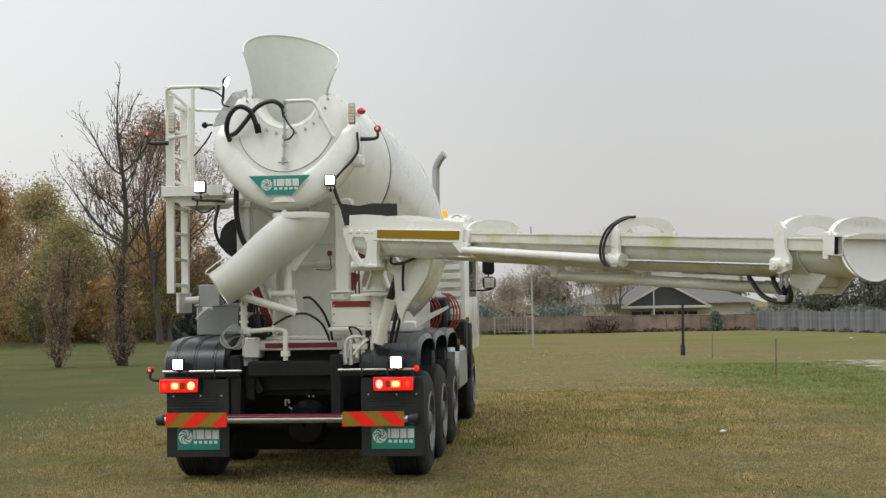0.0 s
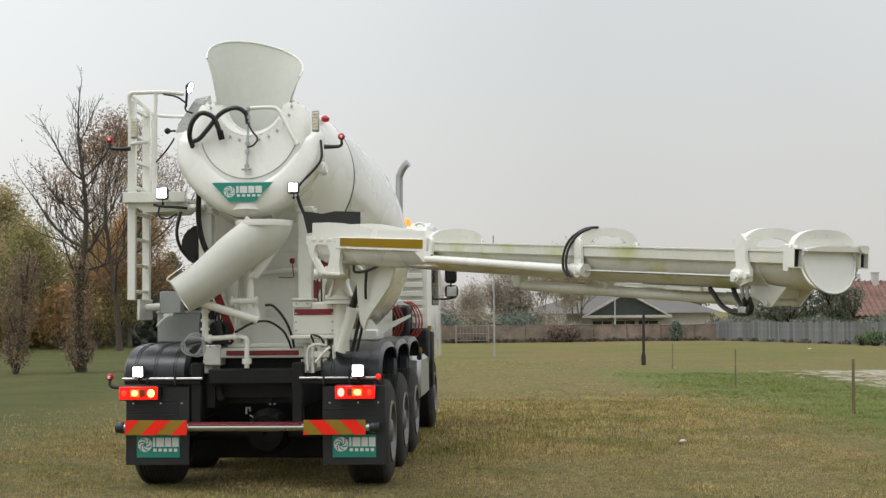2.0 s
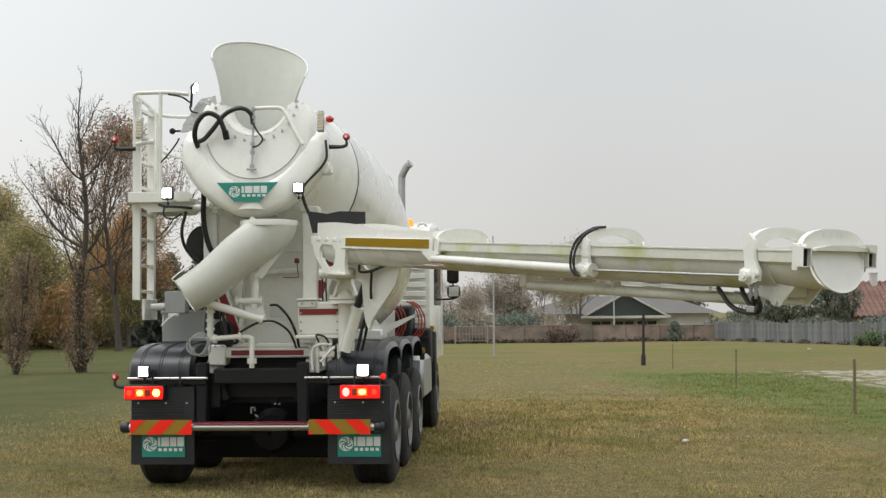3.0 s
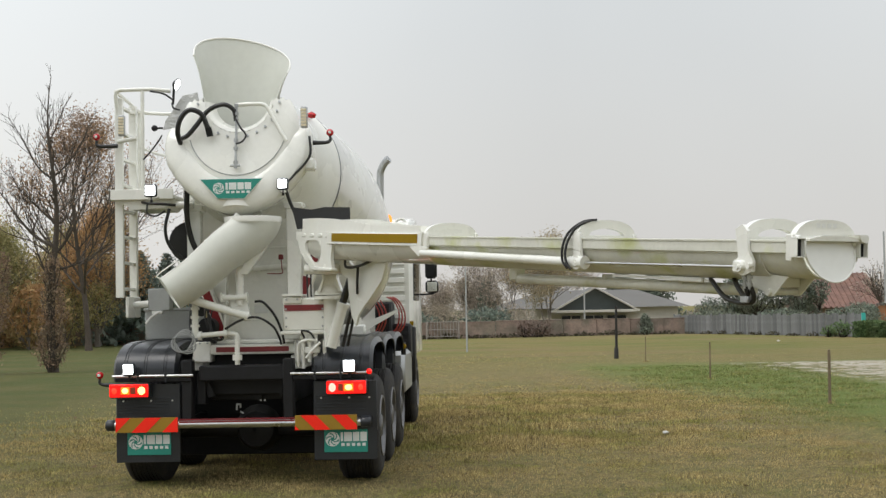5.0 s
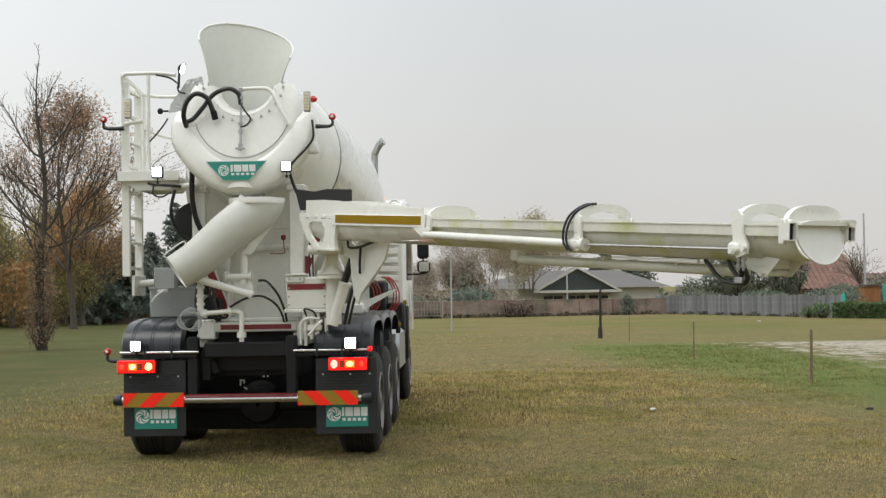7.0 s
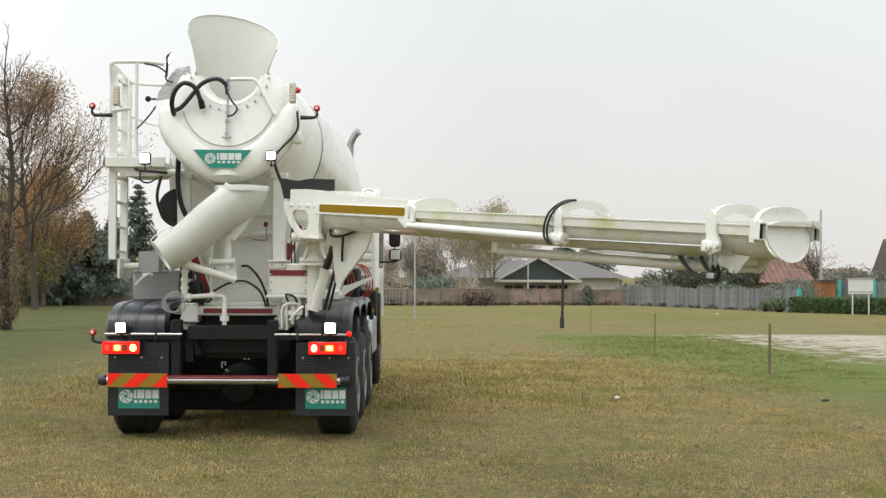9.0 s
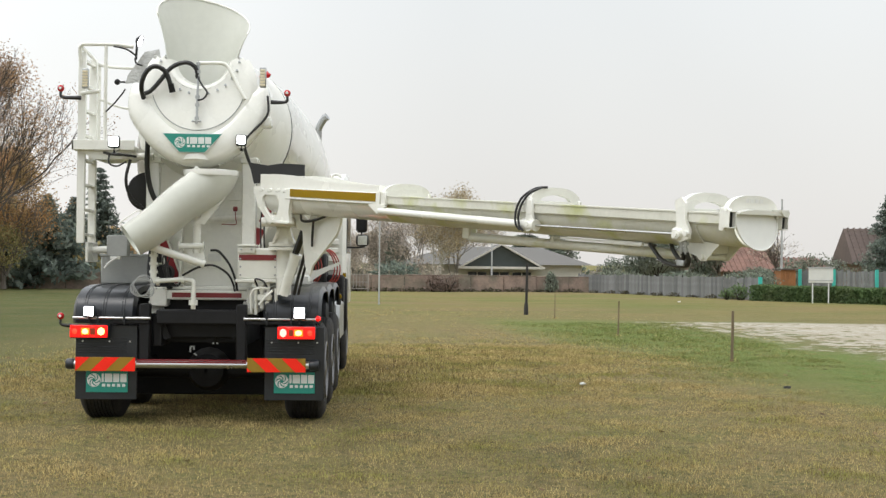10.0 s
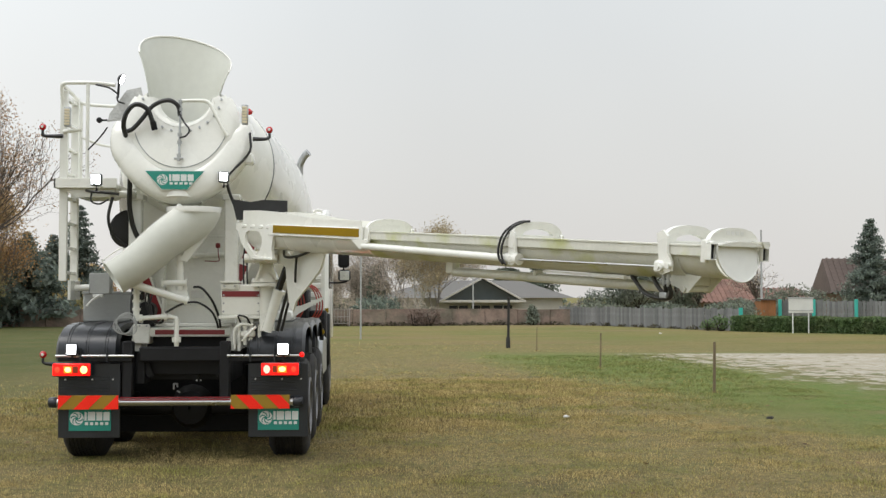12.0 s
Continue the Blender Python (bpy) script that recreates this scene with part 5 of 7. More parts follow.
def build_cab():
    bm = B()
    sec = [(6.15, 1.0), (6.15, 2.76), (6.25, 2.86), (7.2, 2.98), (8.0, 2.9), (8.35, 1.9), (8.4, 1.0)]
    rows = []
    for x in (-1.16, -1.12, 1.20, 1.25):
        inset = 0.05 if x in (-1.16, 1.25) else 0.0
        rows.append([bm.verts.new((x, y + (inset if y < 7 else -inset), z - (inset if z > 2 else 0))) for y, z in sec])
    for p, q in zip(rows, rows[1:]):
        n = len(p)
        for i in range(n):
            bm.faces.new((p[i], p[(i + 1) % n], q[(i + 1) % n], q[i]))
    bm.faces.new(rows[0])
    bm.faces.new(rows[-1])
    cab = P("cab", bm, WHITE, None, "white truck cab with louvred rear panel")
    for i in range(9):
        bm = B()
        z = 1.50 + i * 0.125
        prism(bm, [(0, 0), (0.03, 0.012), (0.03, 0.07), (0, 0.085)], 0.34, pose(1.14, 6.12, z, 90, 0, -90))
        P("louvre", bm, WHITE, cab)
    bm = B()
    box(bm, (1.20, 6.3, 1.75), (1.262, 7.6, 2.5), 0.02)
    P("side_window", bm, GLASS, cab)
    bm = B()
    box(bm, (1.16, 6.14, 0.62), (1.27, 6.5, 1.4), 0.03)
    P("lower_panel", bm, BLACK, cab)
    bm = B()
    box(bm, (-1.18, 6.14, 0.62), (-1.07, 6.5, 1.4), 0.03)
    P("lower_panel", bm, BLACK, cab)
    bm = B()
    box(bm, (1.205, 6.13, 1.405), (1.255, 6.16, 1.47), 0.004)
    P("reflector", bm, OCHRE, cab)
    bm = B()
    tube(bm, [(1.24, 7.9, 1.86), (1.36, 7.88, 1.86), (1.47, 7.86, 1.88), (1.50, 7.86, 1.95)], 0.014, 8)
    arm = P("mirror_arm", bm, BLACK, cab)
    bm = B()
    tube(bm, [(1.24, 7.9, 2.55), (1.42, 7.88, 2.56), (1.45, 7.86, 2.48)], 0.014, 8)
    P("mirror_arm", bm, BLACK, cab)
    bm = B()
    box(bm, (1.34, 7.84, 2.10), (1.52, 7.96, 2.50), 0.035)
    cyl(bm, (1.43, 7.9, 1.95), (1.43, 7.9, 2.12), 0.012, seg=8)
    P("mirror_housing", bm, BLACK, arm)
    bm = B()
    box(bm, (1.34, 7.84, 1.88), (1.54, 7.96, 2.07), 0.035)
    h = P("mirror_housing", bm, BLACK, arm)
    bm = B()
    box(bm, (1.37, 7.832, 1.90), (1.52, 7.84, 2.05), 0.004)
    P("mirror_glass", bm, MIRROR, h)
    bm = B()
    lathe(bm, (0.90, 6.45, 2.80), (0, 0, 1), [(0, 0.0), (0, 0.075), (0.05, 0.07), (0.05, 0.06), (0.14, 0.055), (0.18, 0.035), (0.19, 0)], 20)
    P("beacon", bm, AMBER, cab, "lit amber beacon on the cab roof")
    bm = B()
    tube(bm, [(0.95, 6.3, 2.75), (1.05, 6.3, 2.90), (1.15, 6.3, 2.88), (1.18, 6.3, 2.70)], 0.02, 8)
    P("roof_rail", bm, WHITE, cab)


build_cab()
bm = B()
box(bm, (1.02, 4.5, 0.55), (1.24, 5.9, 1.10), 0.05)
P("fuel_tank", bm, GALV, None, "silver side tank")
bm = B()
box(bm, (1.20, 4.4, 1.06), (1.26, 4.44, 1.22), 0.01)
side_lamp = P("side_lamp", bm, PLASTIC)
bm = B()
lathe(bm, (1.235, 4.40, 1.17), (0, -1, 0), [(0, 0.035), (0.015, 0.03), (0.02, 0)], 12)
P("lens", bm, OCHRE, side_lamp)
bm = B()
for y in (4.35, 5.0):
    box(bm, (-1.15, y + 0.1, 0.5), (-0.6, y + 0.6, 1.1), 0.03)
P("side_locker", bm, BLACK)

# ---- the swing-out telescopic chute on the turret ----
BOOM_YAW, SLOPE = radians(-55.55), 0.0648
_d = Vector((math.cos(BOOM_YAW), math.sin(BOOM_YAW), 0))
_n = Vector((-math.sin(BOOM_YAW), math.cos(BOOM_YAW), 0))
_x = (_d - Vector((0, 0, SLOPE))).normalized()
_z = _x.cross(_n).normalized()
# the chute turns on the turret's pin
_o = Vector((0.885, -0.10, 2.063)) + 2.168 * _x - 0.128 * _n + 0.252 * _z
BOOM = Matrix(((_x.x, _n.x, _z.x, _o.x), (_x.y, _n.y, _z.y, _o.y), (_x.z, _n.z, _z.z, _o.z), (0, 0, 0, 1)))
# where the third arch and the end arch stand along the chute
S3, S4 = 3.32, 3.665


def PB(name, bm, mat, parent=None, label=""):
    bmesh.ops.transform(bm, matrix=BOOM, verts=bm.verts)
    return P(name, bm, mat, parent, label)


def channel(s0, s1, r, z=-0.03, lip=0.03, thick=0.007, deep=1.0):
    """A half-round trough along the chute with straight lips."""
    bm = B()
    prof = [(-r, z + lip)] + [(-r * math.cos(math.pi * k / 18), z - deep * r * math.sin(math.pi * k / 18)) for k in range(19)] + [(r, z + lip)]
    rows = [[bm.verts.new((s0 + (s1 - s0) * i / 6, y, q)) for y, q in prof] for i in range(7)]
    skin(bm, rows, False)
    return shell(bm, thick)


def hoop(s, r, rise, hole, thick=0.035, drop=0.08):
    """An arched stiffening plate across the trough, with side brackets."""
    outer = [(math.copysign(r * abs(math.cos(math.pi * k / 24)) ** 0.8, 12 - k), rise * math.sin(math.pi * k / 24) ** 0.85) for k in range(25)]
    bm = B()
    m = Matrix(((0, 0, 1, s), (1, 0, 0, 0), (0, 1, 0, 0), (0, 0, 0, 1)))
    if hole:
        inner = [(hole * r * math.cos(math.pi * k / 24), 0.02 + hole * 0.62 * rise * math.sin(math.pi * k / 24)) for k in range(25)]
        tmp = bmesh.new()
        a, b = ([[tmp.verts.new((y, z, t)) for y, z in c] for c in (outer, inner)] for t in (0, thick))
        for k in range(24):
            tmp.faces.new((a[0][k], a[0][k + 1], a[1][k + 1], a[1][k]))
            tmp.faces.new((b[0][k], b[0][k + 1], b[1][k + 1], b[1][k]))
            tmp.faces.new((a[0][k], a[0][k + 1], b[0][k + 1], b[0][k]))
            tmp.faces.new((a[1][k], a[1][k + 1], b[1][k + 1], b[1][k]))
        for c in (0, -1):
            tmp.faces.new((a[0][c], a[1][c], b[1][c], b[0][c]))
        bmesh.ops.transform(tmp, matrix=m, verts=tmp.verts)
        join(bm, tmp)
        box(bm, (s + 0.001, -0.97 * r, -0.012), (s + thick - 0.001, 0.97 * r, 0.021), 0.003)
    else:
        prism(bm, outer, thick, m)
    for y in (-r, r - 0.03):
        box(bm, (s - 0.01, y, -drop), (s + thick + 0.02, y + 0.03, 0.03), 0.006)
    return bm


# base trough
chute = PB("telescopic_chute", channel(-2.05, 0.05, 0.185), WHITE, None, "long white telescopic half-round chute swung out behind")
for y0, y1 in ((-0.215, -0.17), (0.17, 0.215)):
    bm = B()
    box(bm, (-1.55, y0, -0.075), (0.0, y1, 0.022), 0.005)
    PB("base_rail", bm, WHITE, chute)
    bm = B()
    prism(bm, [(-2.07, 0.0), (-2.07, 0.125), (-1.75, 0.13), (-1.45, 0.122), (-1.15, 0.098), (-0.85, 0.074), (-0.45, 0.064), (-0.05, 0.06), (-0.05, 0.0)], 0.008, Matrix(((1, 0, 0, 0), (0, 0, 1, y0 + 0.02), (0, 1, 0, 0.02), (0, 0, 0, 1))))
    PB("side_sheet", bm, WHITE, chute)
bm = B()
box(bm, (-1.46, -0.2195, -0.052), (-0.05, -0.2155, 0.018), 0.001)
PB("ochre_tape", bm, OCHRE, chute, "ochre reflective strip")
for y in (-0.20, 0.17):
    bm = B()
    m = Matrix(((1, 0, 0, 0), (0, 0, 1, y), (0, 1, 0, 0), (0, 0, 0, 1)))
    prism(bm, [(-2.19, 0.03), (-1.46, 0.03), (-1.456, -0.045), (-2.19, -0.045)], 0.03, m)
    prism(bm, [(-2.157, -0.043), (-2.13, -0.10), (-2.09, -0.154), (-1.96, -0.25), (-1.834, -0.319), (-1.775, -0.284), (-1.90, -0.22), (-1.994, -0.153), (-2.01, -0.10), (-2.0, -0.068), (-1.95, -0.043)], 0.03, m)
    prism(bm, [(-1.76, -0.043), (-1.456, -0.043), (-1.49, -0.10), (-1.506, -0.20), (-1.48, -0.285), (-1.80, -0.285), (-1.72, -0.22), (-1.69, -0.16), (-1.69, -0.10)], 0.03, m)
    box(bm, (-1.84, y - 0.015, -0.305), (-1.47, y + 0.045, -0.28), 0.004)
    for s in (-2.08, -1.92, -1.76, -1.62):
        box(bm, (s, y - 0.006, -0.02), (s + 0.09, y + 0.036, 0.018), 0.008)
    PB("slewing_bracket", bm, WHITE, chute)
bm = B()
notch = [(-1.315, -0.165), (-1.36, -0.205), (-1.42, -0.24), (-1.50, -0.26), (-1.573, -0.264), (-1.64, -0.25), (-1.70, -0.22), (-1.75, -0.18), (-1.777, -0.146)]
prism(bm, notch + [(-1.80, -0.115), (-2.02, -0.115), (-2.02, -0.176), (-1.97, -0.24), (-1.88, -0.30), (-1.78, -0.345), (-1.68, -0.372), (-1.65, -0.53), (-1.60, -0.70), (-1.52, -0.78), (-1.47, -0.68), (-1.39, -0.615), (-1.30, -0.549), (-1.16, -0.44), (-1.07, -0.362), (-1.02, -0.26), (-0.996, -0.16)], 0.02, Matrix(((1, 0, 0, 0), (0, 0, 1, 0.06), (0, 1, 0, 0), (0, 0, 0, 1))))
tube(bm, [(a, 0.055, b) for a, b in notch], 0.009, 6, 1)
PB("cradle_plate", bm, WHITE, chute)

# second, third and last troughs
sec2 = PB("second_trough", channel(0.0, 1.92, 0.182, -0.035), CREAM, chute)
sec3 = PB("third_trough", channel(1.80, S3 + 0.1, 0.188, -0.04, deep=0.95), CREAM, chute)
sec4 = PB("end_trough", channel(S3 - 0.04, S4 + 0.04, 0.184, -0.04, deep=0.86), CREAM, chute)
for a, b, par in ((0.02, 1.90, sec2), (1.90, S3 + 0.05, sec3), (S3 + 0.03, S4, sec4)):
    for y0, y1 in ((-0.212, -0.182), (0.182, 0.212)):
        bm = B()
        box(bm, (a, y0, -0.066), (b, y1, 0.0), 0.004)
        box(bm, (a, y0 - 0.006, -0.008), (b, y1 + 0.006, 0.004), 0.002)
        PB("trough_rail", bm, CREAM, par)
        bm = B()
        prism(bm, [(a, -0.066), (b, -0.066), (b, -0.072), (a, -0.072)], 0.012, Matrix(((1, 0, 0, 0), (0, 0, 1, (y0 + y1) / 2), (0, 1, 0, 0), (0, 0, 0, 1))))
        PB("rail_foot", bm, CREAM, par)
for s, r, rise, hole in ((0.06, 0.232, 0.105, False), (1.89, 0.238, 0.118, 0.60), (S3, 0.238, 0.120, 0.58), (S4, 0.228, 0.112, 0.0)):
    PB("arch_plate", hoop(s, r, rise, hole), WHITE, chute)
# joint bracket under the first arch
bm = B()
m = Matrix(((1, 0, 0, 0), (0, 0, 1, -0.245), (0, 1, 0, 0), (0, 0, 0, 1)))
prism(bm, [(-0.12, -0.075), (0.02, -0.15), (0.06, -0.14), (0.14, -0.085), (0.05, -0.07), (0.06, 0.03), (0.0, 0.03), (0.0, -0.07)], 0.02, m)
PB("joint_bracket", bm, WHITE, chute)
# hydraulic cylinders on the near flank
bm = B()
cyl(bm, (0.04, -0.225, -0.125), (1.90, -0.215, -0.150), 0.030, seg=16)
ram = PB("extension_cylinder", bm, WHITE, chute)
bm = B()
cyl(bm, (1.85, -0.215, -0.150), (1.98, -0.215, -0.152), 0.042, seg=16)
cyl(bm, (1.925, -0.245, -0.152), (1.925, -0.17, -0.152), 0.044, seg=18)
cyl(bm, (1.925, -0.256, -0.152), (1.925, -0.24, -0.152), 0.024, seg=12)
cyl(bm, (1.925, -0.262, -0.152), (1.925, -0.25, -0.152), 0.011, seg=6)
PB("cylinder_clevis", bm, WHITE, chute)
bm = B()
prism(bm, [(1.87, 0.03), (1.91, 0.05), (1.945, 0.03), (1.955, -0.09), (1.975, -0.15), (1.925, -0.20), (1.875, -0.15), (1.885, -0.09)], 0.02, Matrix(((1, 0, 0, 0), (0, 0, 1, -0.235), (0, 1, 0, 0), (0, 0, 0, 1))))
PB("clevis_plate", bm, WHITE, chute)
bm = B()
cyl(bm, (1.97, -0.215, -0.152), (S3 + 0.02, -0.215, -0.142), 0.009, seg=12)
PB("piston_rod", bm, STEEL, chute)
bm = B()
prism(bm, [(S3 - 0.03, 0.06), (S3 + 0.02, 0.085), (S3 + 0.055, 0.05), (S3 + 0.06, -0.05), (S3 + 0.10, -0.11), (S3 + 0.095, -0.165), (S3 + 0.03, -0.19), (S3 - 0.03, -0.17), (S3 - 0.045, -0.12), (S3 - 0.005, -0.09)], 0.022, Matrix(((1, 0, 0, 0), (0, 0, 1, -0.24), (0, 1, 0, 0), (0, 0, 0, 1))))
PB("end_bracket", bm, WHITE, chute)
bm = B()
box(bm, (S3 - 0.035, -0.262, -0.178), (S3 + 0.045, -0.19, -0.105), 0.012)
cyl(bm, (S3 + 0.025, -0.275, -0.142), (S3 + 0.025, -0.18, -0.142), 0.027, seg=14)
cyl(bm, (S3 + 0.025, -0.285, -0.142), (S3 + 0.025, -0.27, -0.142), 0.014, seg=8)
cyl(bm, (S3 + 0.085, -0.265, -0.135), (S3 + 0.085, -0.23, -0.135), 0.016, seg=8)
PB("rod_end", bm, WHITE, chute)
# lower pipe under the trough
bm = B()
cyl(bm, (0.95, 0.02, -0.285), (S3 - 0.14, 0.02, -0.275), 0.034, seg=16)
box(bm, (0.88, -0.02, -0.30), (0.97, 0.06, -0.20), 0.01)
for s in (1.9, 2.6):
    box(bm, (s, -0.015, -0.265), (s + 0.04, 0.055, -0.225), 0.005)
PB("lower_cylinder", bm, CREAM, chute)
bm = B()
prism(bm, [(2.05, -0.222), (2.9, -0.222), (2.9, -0.238), (2.05, -0.238)], 0.03, Matrix(((1, 0, 0, 0), (0, 0, 1, -0.05), (0, 1, 0, 0), (0, 0, 0, 1))))
box(bm, (2.55, -0.07, -0.245), (2.86, -0.04, -0.215), 0.006)
PB("hose_tray", bm, BRIGHT_WHITE, chute)
# gusset below the last trough
bm = B()
for y in (-0.10, 0.10):
    prism(bm, [(S3 - 0.05, -0.10), (S3 + 0.03, -0.10), (S3 + 0.10, -0.18), (S3 + 0.22, -0.19), (S3 + 0.16, -0.25), (S3 + 0.12, -0.295), (S3 + 0.08, -0.30), (S3 + 0.04, -0.27), (S3 - 0.04, -0.25)], 0.012, Matrix(((1, 0, 0, 0), (0, 0, 1, y), (0, 1, 0, 0), (0, 0, 0, 1))))
cyl(bm, (S3 + 0.09, -0.12, -0.275), (S3 + 0.09, 0.13, -0.275), 0.018)
box(bm, (S3 + 0.11, -0.085, -0.25), (S3 + 0.125, 0.095, -0.17), 0.003)
PB("end_gusset", bm, CREAM, chute)
# the round flap that closes the end
HALF = 0.186
E0 = S4 + 0.04
bm = B()
prism(bm, [(-HALF, 0.0), (-HALF, -0.05)] + [(-HALF * math.cos(math.pi * k / 20), -0.045 - 0.165 * math.sin(math.pi * k / 20)) for k in range(1, 20)] + [(HALF, -0.05), (HALF, 0.0), (0.1, 0.010), (0, 0.014), (-0.1, 0.010)], 0.008, Matrix(((0, 0, 1, E0), (1, 0, 0, 0), (0, 1, 0, 0), (0, 0, 0, 1))))
for v in bm.verts:
    v.co.x += max(0.0, -v.co.z) * 0.24
rim = [(E0 + 0.012 + 0.24 * (0.045 + 0.165 * math.sin(math.pi * k / 20)), -HALF * math.cos(math.pi * k / 20), -0.045 - 0.165 * math.sin(math.pi * k / 20)) for k in range(21)]
tube(bm, rim, 0.005, 5, 1)
PB("end_flap", bm, BRIGHT_WHITE, chute, "white round end flap closing the chute")
for y, k in ((-0.252, -1), (0.222, 1)):
    bm = B()
    box(bm, (S4 - 0.01, y, -0.105), (S4 + 0.035, y + 0.028, 0.035), 0.005)
    # open square tube at the side
    for lo, hi in (((0.035, -0.032, -0.085), (0.085, -0.026, 0.015)), ((0.035, 0.026, -0.085), (0.085, 0.032, 0.015)), ((0.035, -0.032, 0.009), (0.085, 0.032, 0.015)), ((0.035, -0.032, -0.085), (0.085, 0.032, -0.079))):
        c = y + 0.014
        box(bm, (S4 + lo[0], c + lo[1], lo[2]), (S4 + hi[0], c + hi[1], hi[2]), 0.001)
    cyl(bm, (S4 + 0.06, y + 0.014 - k * 0.045, -0.012), (S4 + 0.06, y + 0.014 - k * 0.06, -0.012), 0.012, seg=8)
    PB("flap_bracket", bm, WHITE, chute)
    # black plug standing in for the dark inside of the tube
    bm = B()
    box(bm, (S4 + 0.036, y - 0.011, -0.078), (S4 + 0.06, y + 0.039, 0.008), 0.001)
    PB("dark_tube_fill", bm, BLACK, chute)
bm = B()
prism(bm, [(-0.188, 0.0), (-0.188, 0.010), (-0.1, 0.026), (0, 0.031), (0.1, 0.026), (0.188, 0.010), (0.188, 0.0)], 0.075, Matrix(((0, 0, 1, S4 + 0.02), (1, 0, 0, 0), (0, 1, 0, 0), (0, 0, 0, 1))))
PB("flap_hood", bm, WHITE, chute)
bm = B()
prism(bm, [(0.165, 0.035), (0.235, 0.035), (0.245, 0.015), (0.225, -0.01), (0.19, 0.0)], 0.10, Matrix(((0, 0, 1, S4 + 0.01), (1, 0, 0, 0), (0, 1, 0, 0), (0, 0, 0, 1))))
PB("hood_wing", bm, WHITE, chute)
# marking on the last arch, as plain bars
bm = B()
for k in range(4):
    box(bm, (S4 + 0.034, -0.075 + 0.042 * k, 0.068), (S4 + 0.0375, -0.048 + 0.042 * k, 0.092), 0.0)
PB("marking_bar", bm, SIGNWHITE, chute)


def boom_hose(pts, r=0.012):
    bm = B()
    tube(bm, pts, r, 9)
    PB("hose", bm, HOSE, chute)


boom_hose([(1.95, -0.10, 0.118), (1.90, -0.17, 0.105), (1.84, -0.235, 0.04), (1.815, -0.265, -0.05), (1.82, -0.27, -0.14), (1.86, -0.262, -0.19)], 0.0085)
boom_hose([(1.94, -0.15, 0.112), (1.90, -0.215, 0.075), (1.865, -0.255, 0.0), (1.855, -0.275, -0.08), (1.865, -0.275, -0.15), (1.90, -0.265, -0.195)], 0.0085)
boom_hose([(S3 - 0.46, 0.0, -0.225), (S3 - 0.38, -0.06, -0.235), (S3 - 0.26, -0.10, -0.305), (S3 - 0.13, -0.14, -0.335), (S3 + 0.02, -0.17, -0.335), (S3 + 0.055, -0.18, -0.30), (S3 + 0.05, -0.20, -0.25)], 0.014)
boom_hose([(S3 - 0.22, -0.05, -0.215), (S3 - 0.16, -0.09, -0.25), (S3 - 0.08, -0.13, -0.29), (S3 - 0.01, -0.17, -0.305), (S3 + 0.02, -0.19, -0.28), (S3 + 0.015, -0.20, -0.25)], 0.014)
bm = B()
for s in (S3 + 0.015, S3 + 0.05):
    cyl(bm, (s, -0.205, -0.26), (s, -0.215, -0.17), 0.010, seg=8)
    for z in (-0.245, -0.205):
        cyl(bm, (s, -0.207, z), (s, -0.209, z + 0.018), 0.017, seg=6)
cyl(bm, (S3 - 0.14, -0.02, -0.29), (S3 + 0.04, -0.15, -0.30), 0.006, seg=6)
cyl(bm, (S3 - 0.14, -0.02, -0.33), (S3 + 0.02, -0.15, -0.27), 0.006, seg=6)
cyl(bm, (S3 - 0.30, -0.02, -0.24), (S3 - 0.02, -0.12, -0.25), 0.007, seg=6)
box(bm, (S3 - 0.03, -0.20, -0.335), (S3 + 0.03, -0.13, -0.30), 0.004)
PB("hose_fittings", bm, GALV, chute)
boom_hose([(-1.62, 0.0, -0.22), (-1.5, -0.05, -0.27), (-1.35, -0.02, -0.26), (-1.2, 0.05, -0.2)], 0.012)
boom_hose([(-1.42, 0.02, -0.25), (-1.43, 0.02, -0.40), (-1.46, 0.04, -0.5)], 0.012)

# tilt cylinder from the turret to the chute
bm = B()
cyl(bm, (0.88, -0.02, 1.30), (1.0, -0.08, 1.68), 0.052, seg=18)
cyl(bm, (1.0, -0.08, 1.67), (1.01, -0.085, 1.70), 0.062, seg=18)
ram = P("tilt_cylinder", bm, WHITE, None, "white hydraulic tilt cylinder")
bm = B()
cyl(bm, (1.0, -0.08, 1.70), (1.09, -0.12, 1.95), 0.034, seg=14)
P("piston_rod", bm, material("dark_oiled_rod", (0.05, 0.05, 0.05), 0.25, metal=0.8, var=0.2), ram)
hose([(0.98, 0.06, 1.30), (1.03, 0.02, 1.5), (1.10, -0.02, 1.75), (1.12, -0.06, 1.95)], 0.016)
hose([(1.02, 0.08, 1.30), (1.07, 0.04, 1.5), (1.13, 0.0, 1.75), (1.14, -0.04, 1.95)], 0.013)
# black rubber apron between drum and chute
bm = B()
prism(bm, [(0.55, 2.585), (0.74, 2.555), (0.86, 2.575), (1.10, 2.565), (1.10, 2.40), (0.60, 2.38)], 0.012, pose(0, 0.0, 0, 90, 0, -8))
P("rubber_apron", bm, HOSE, None, "black rubber splash apron")

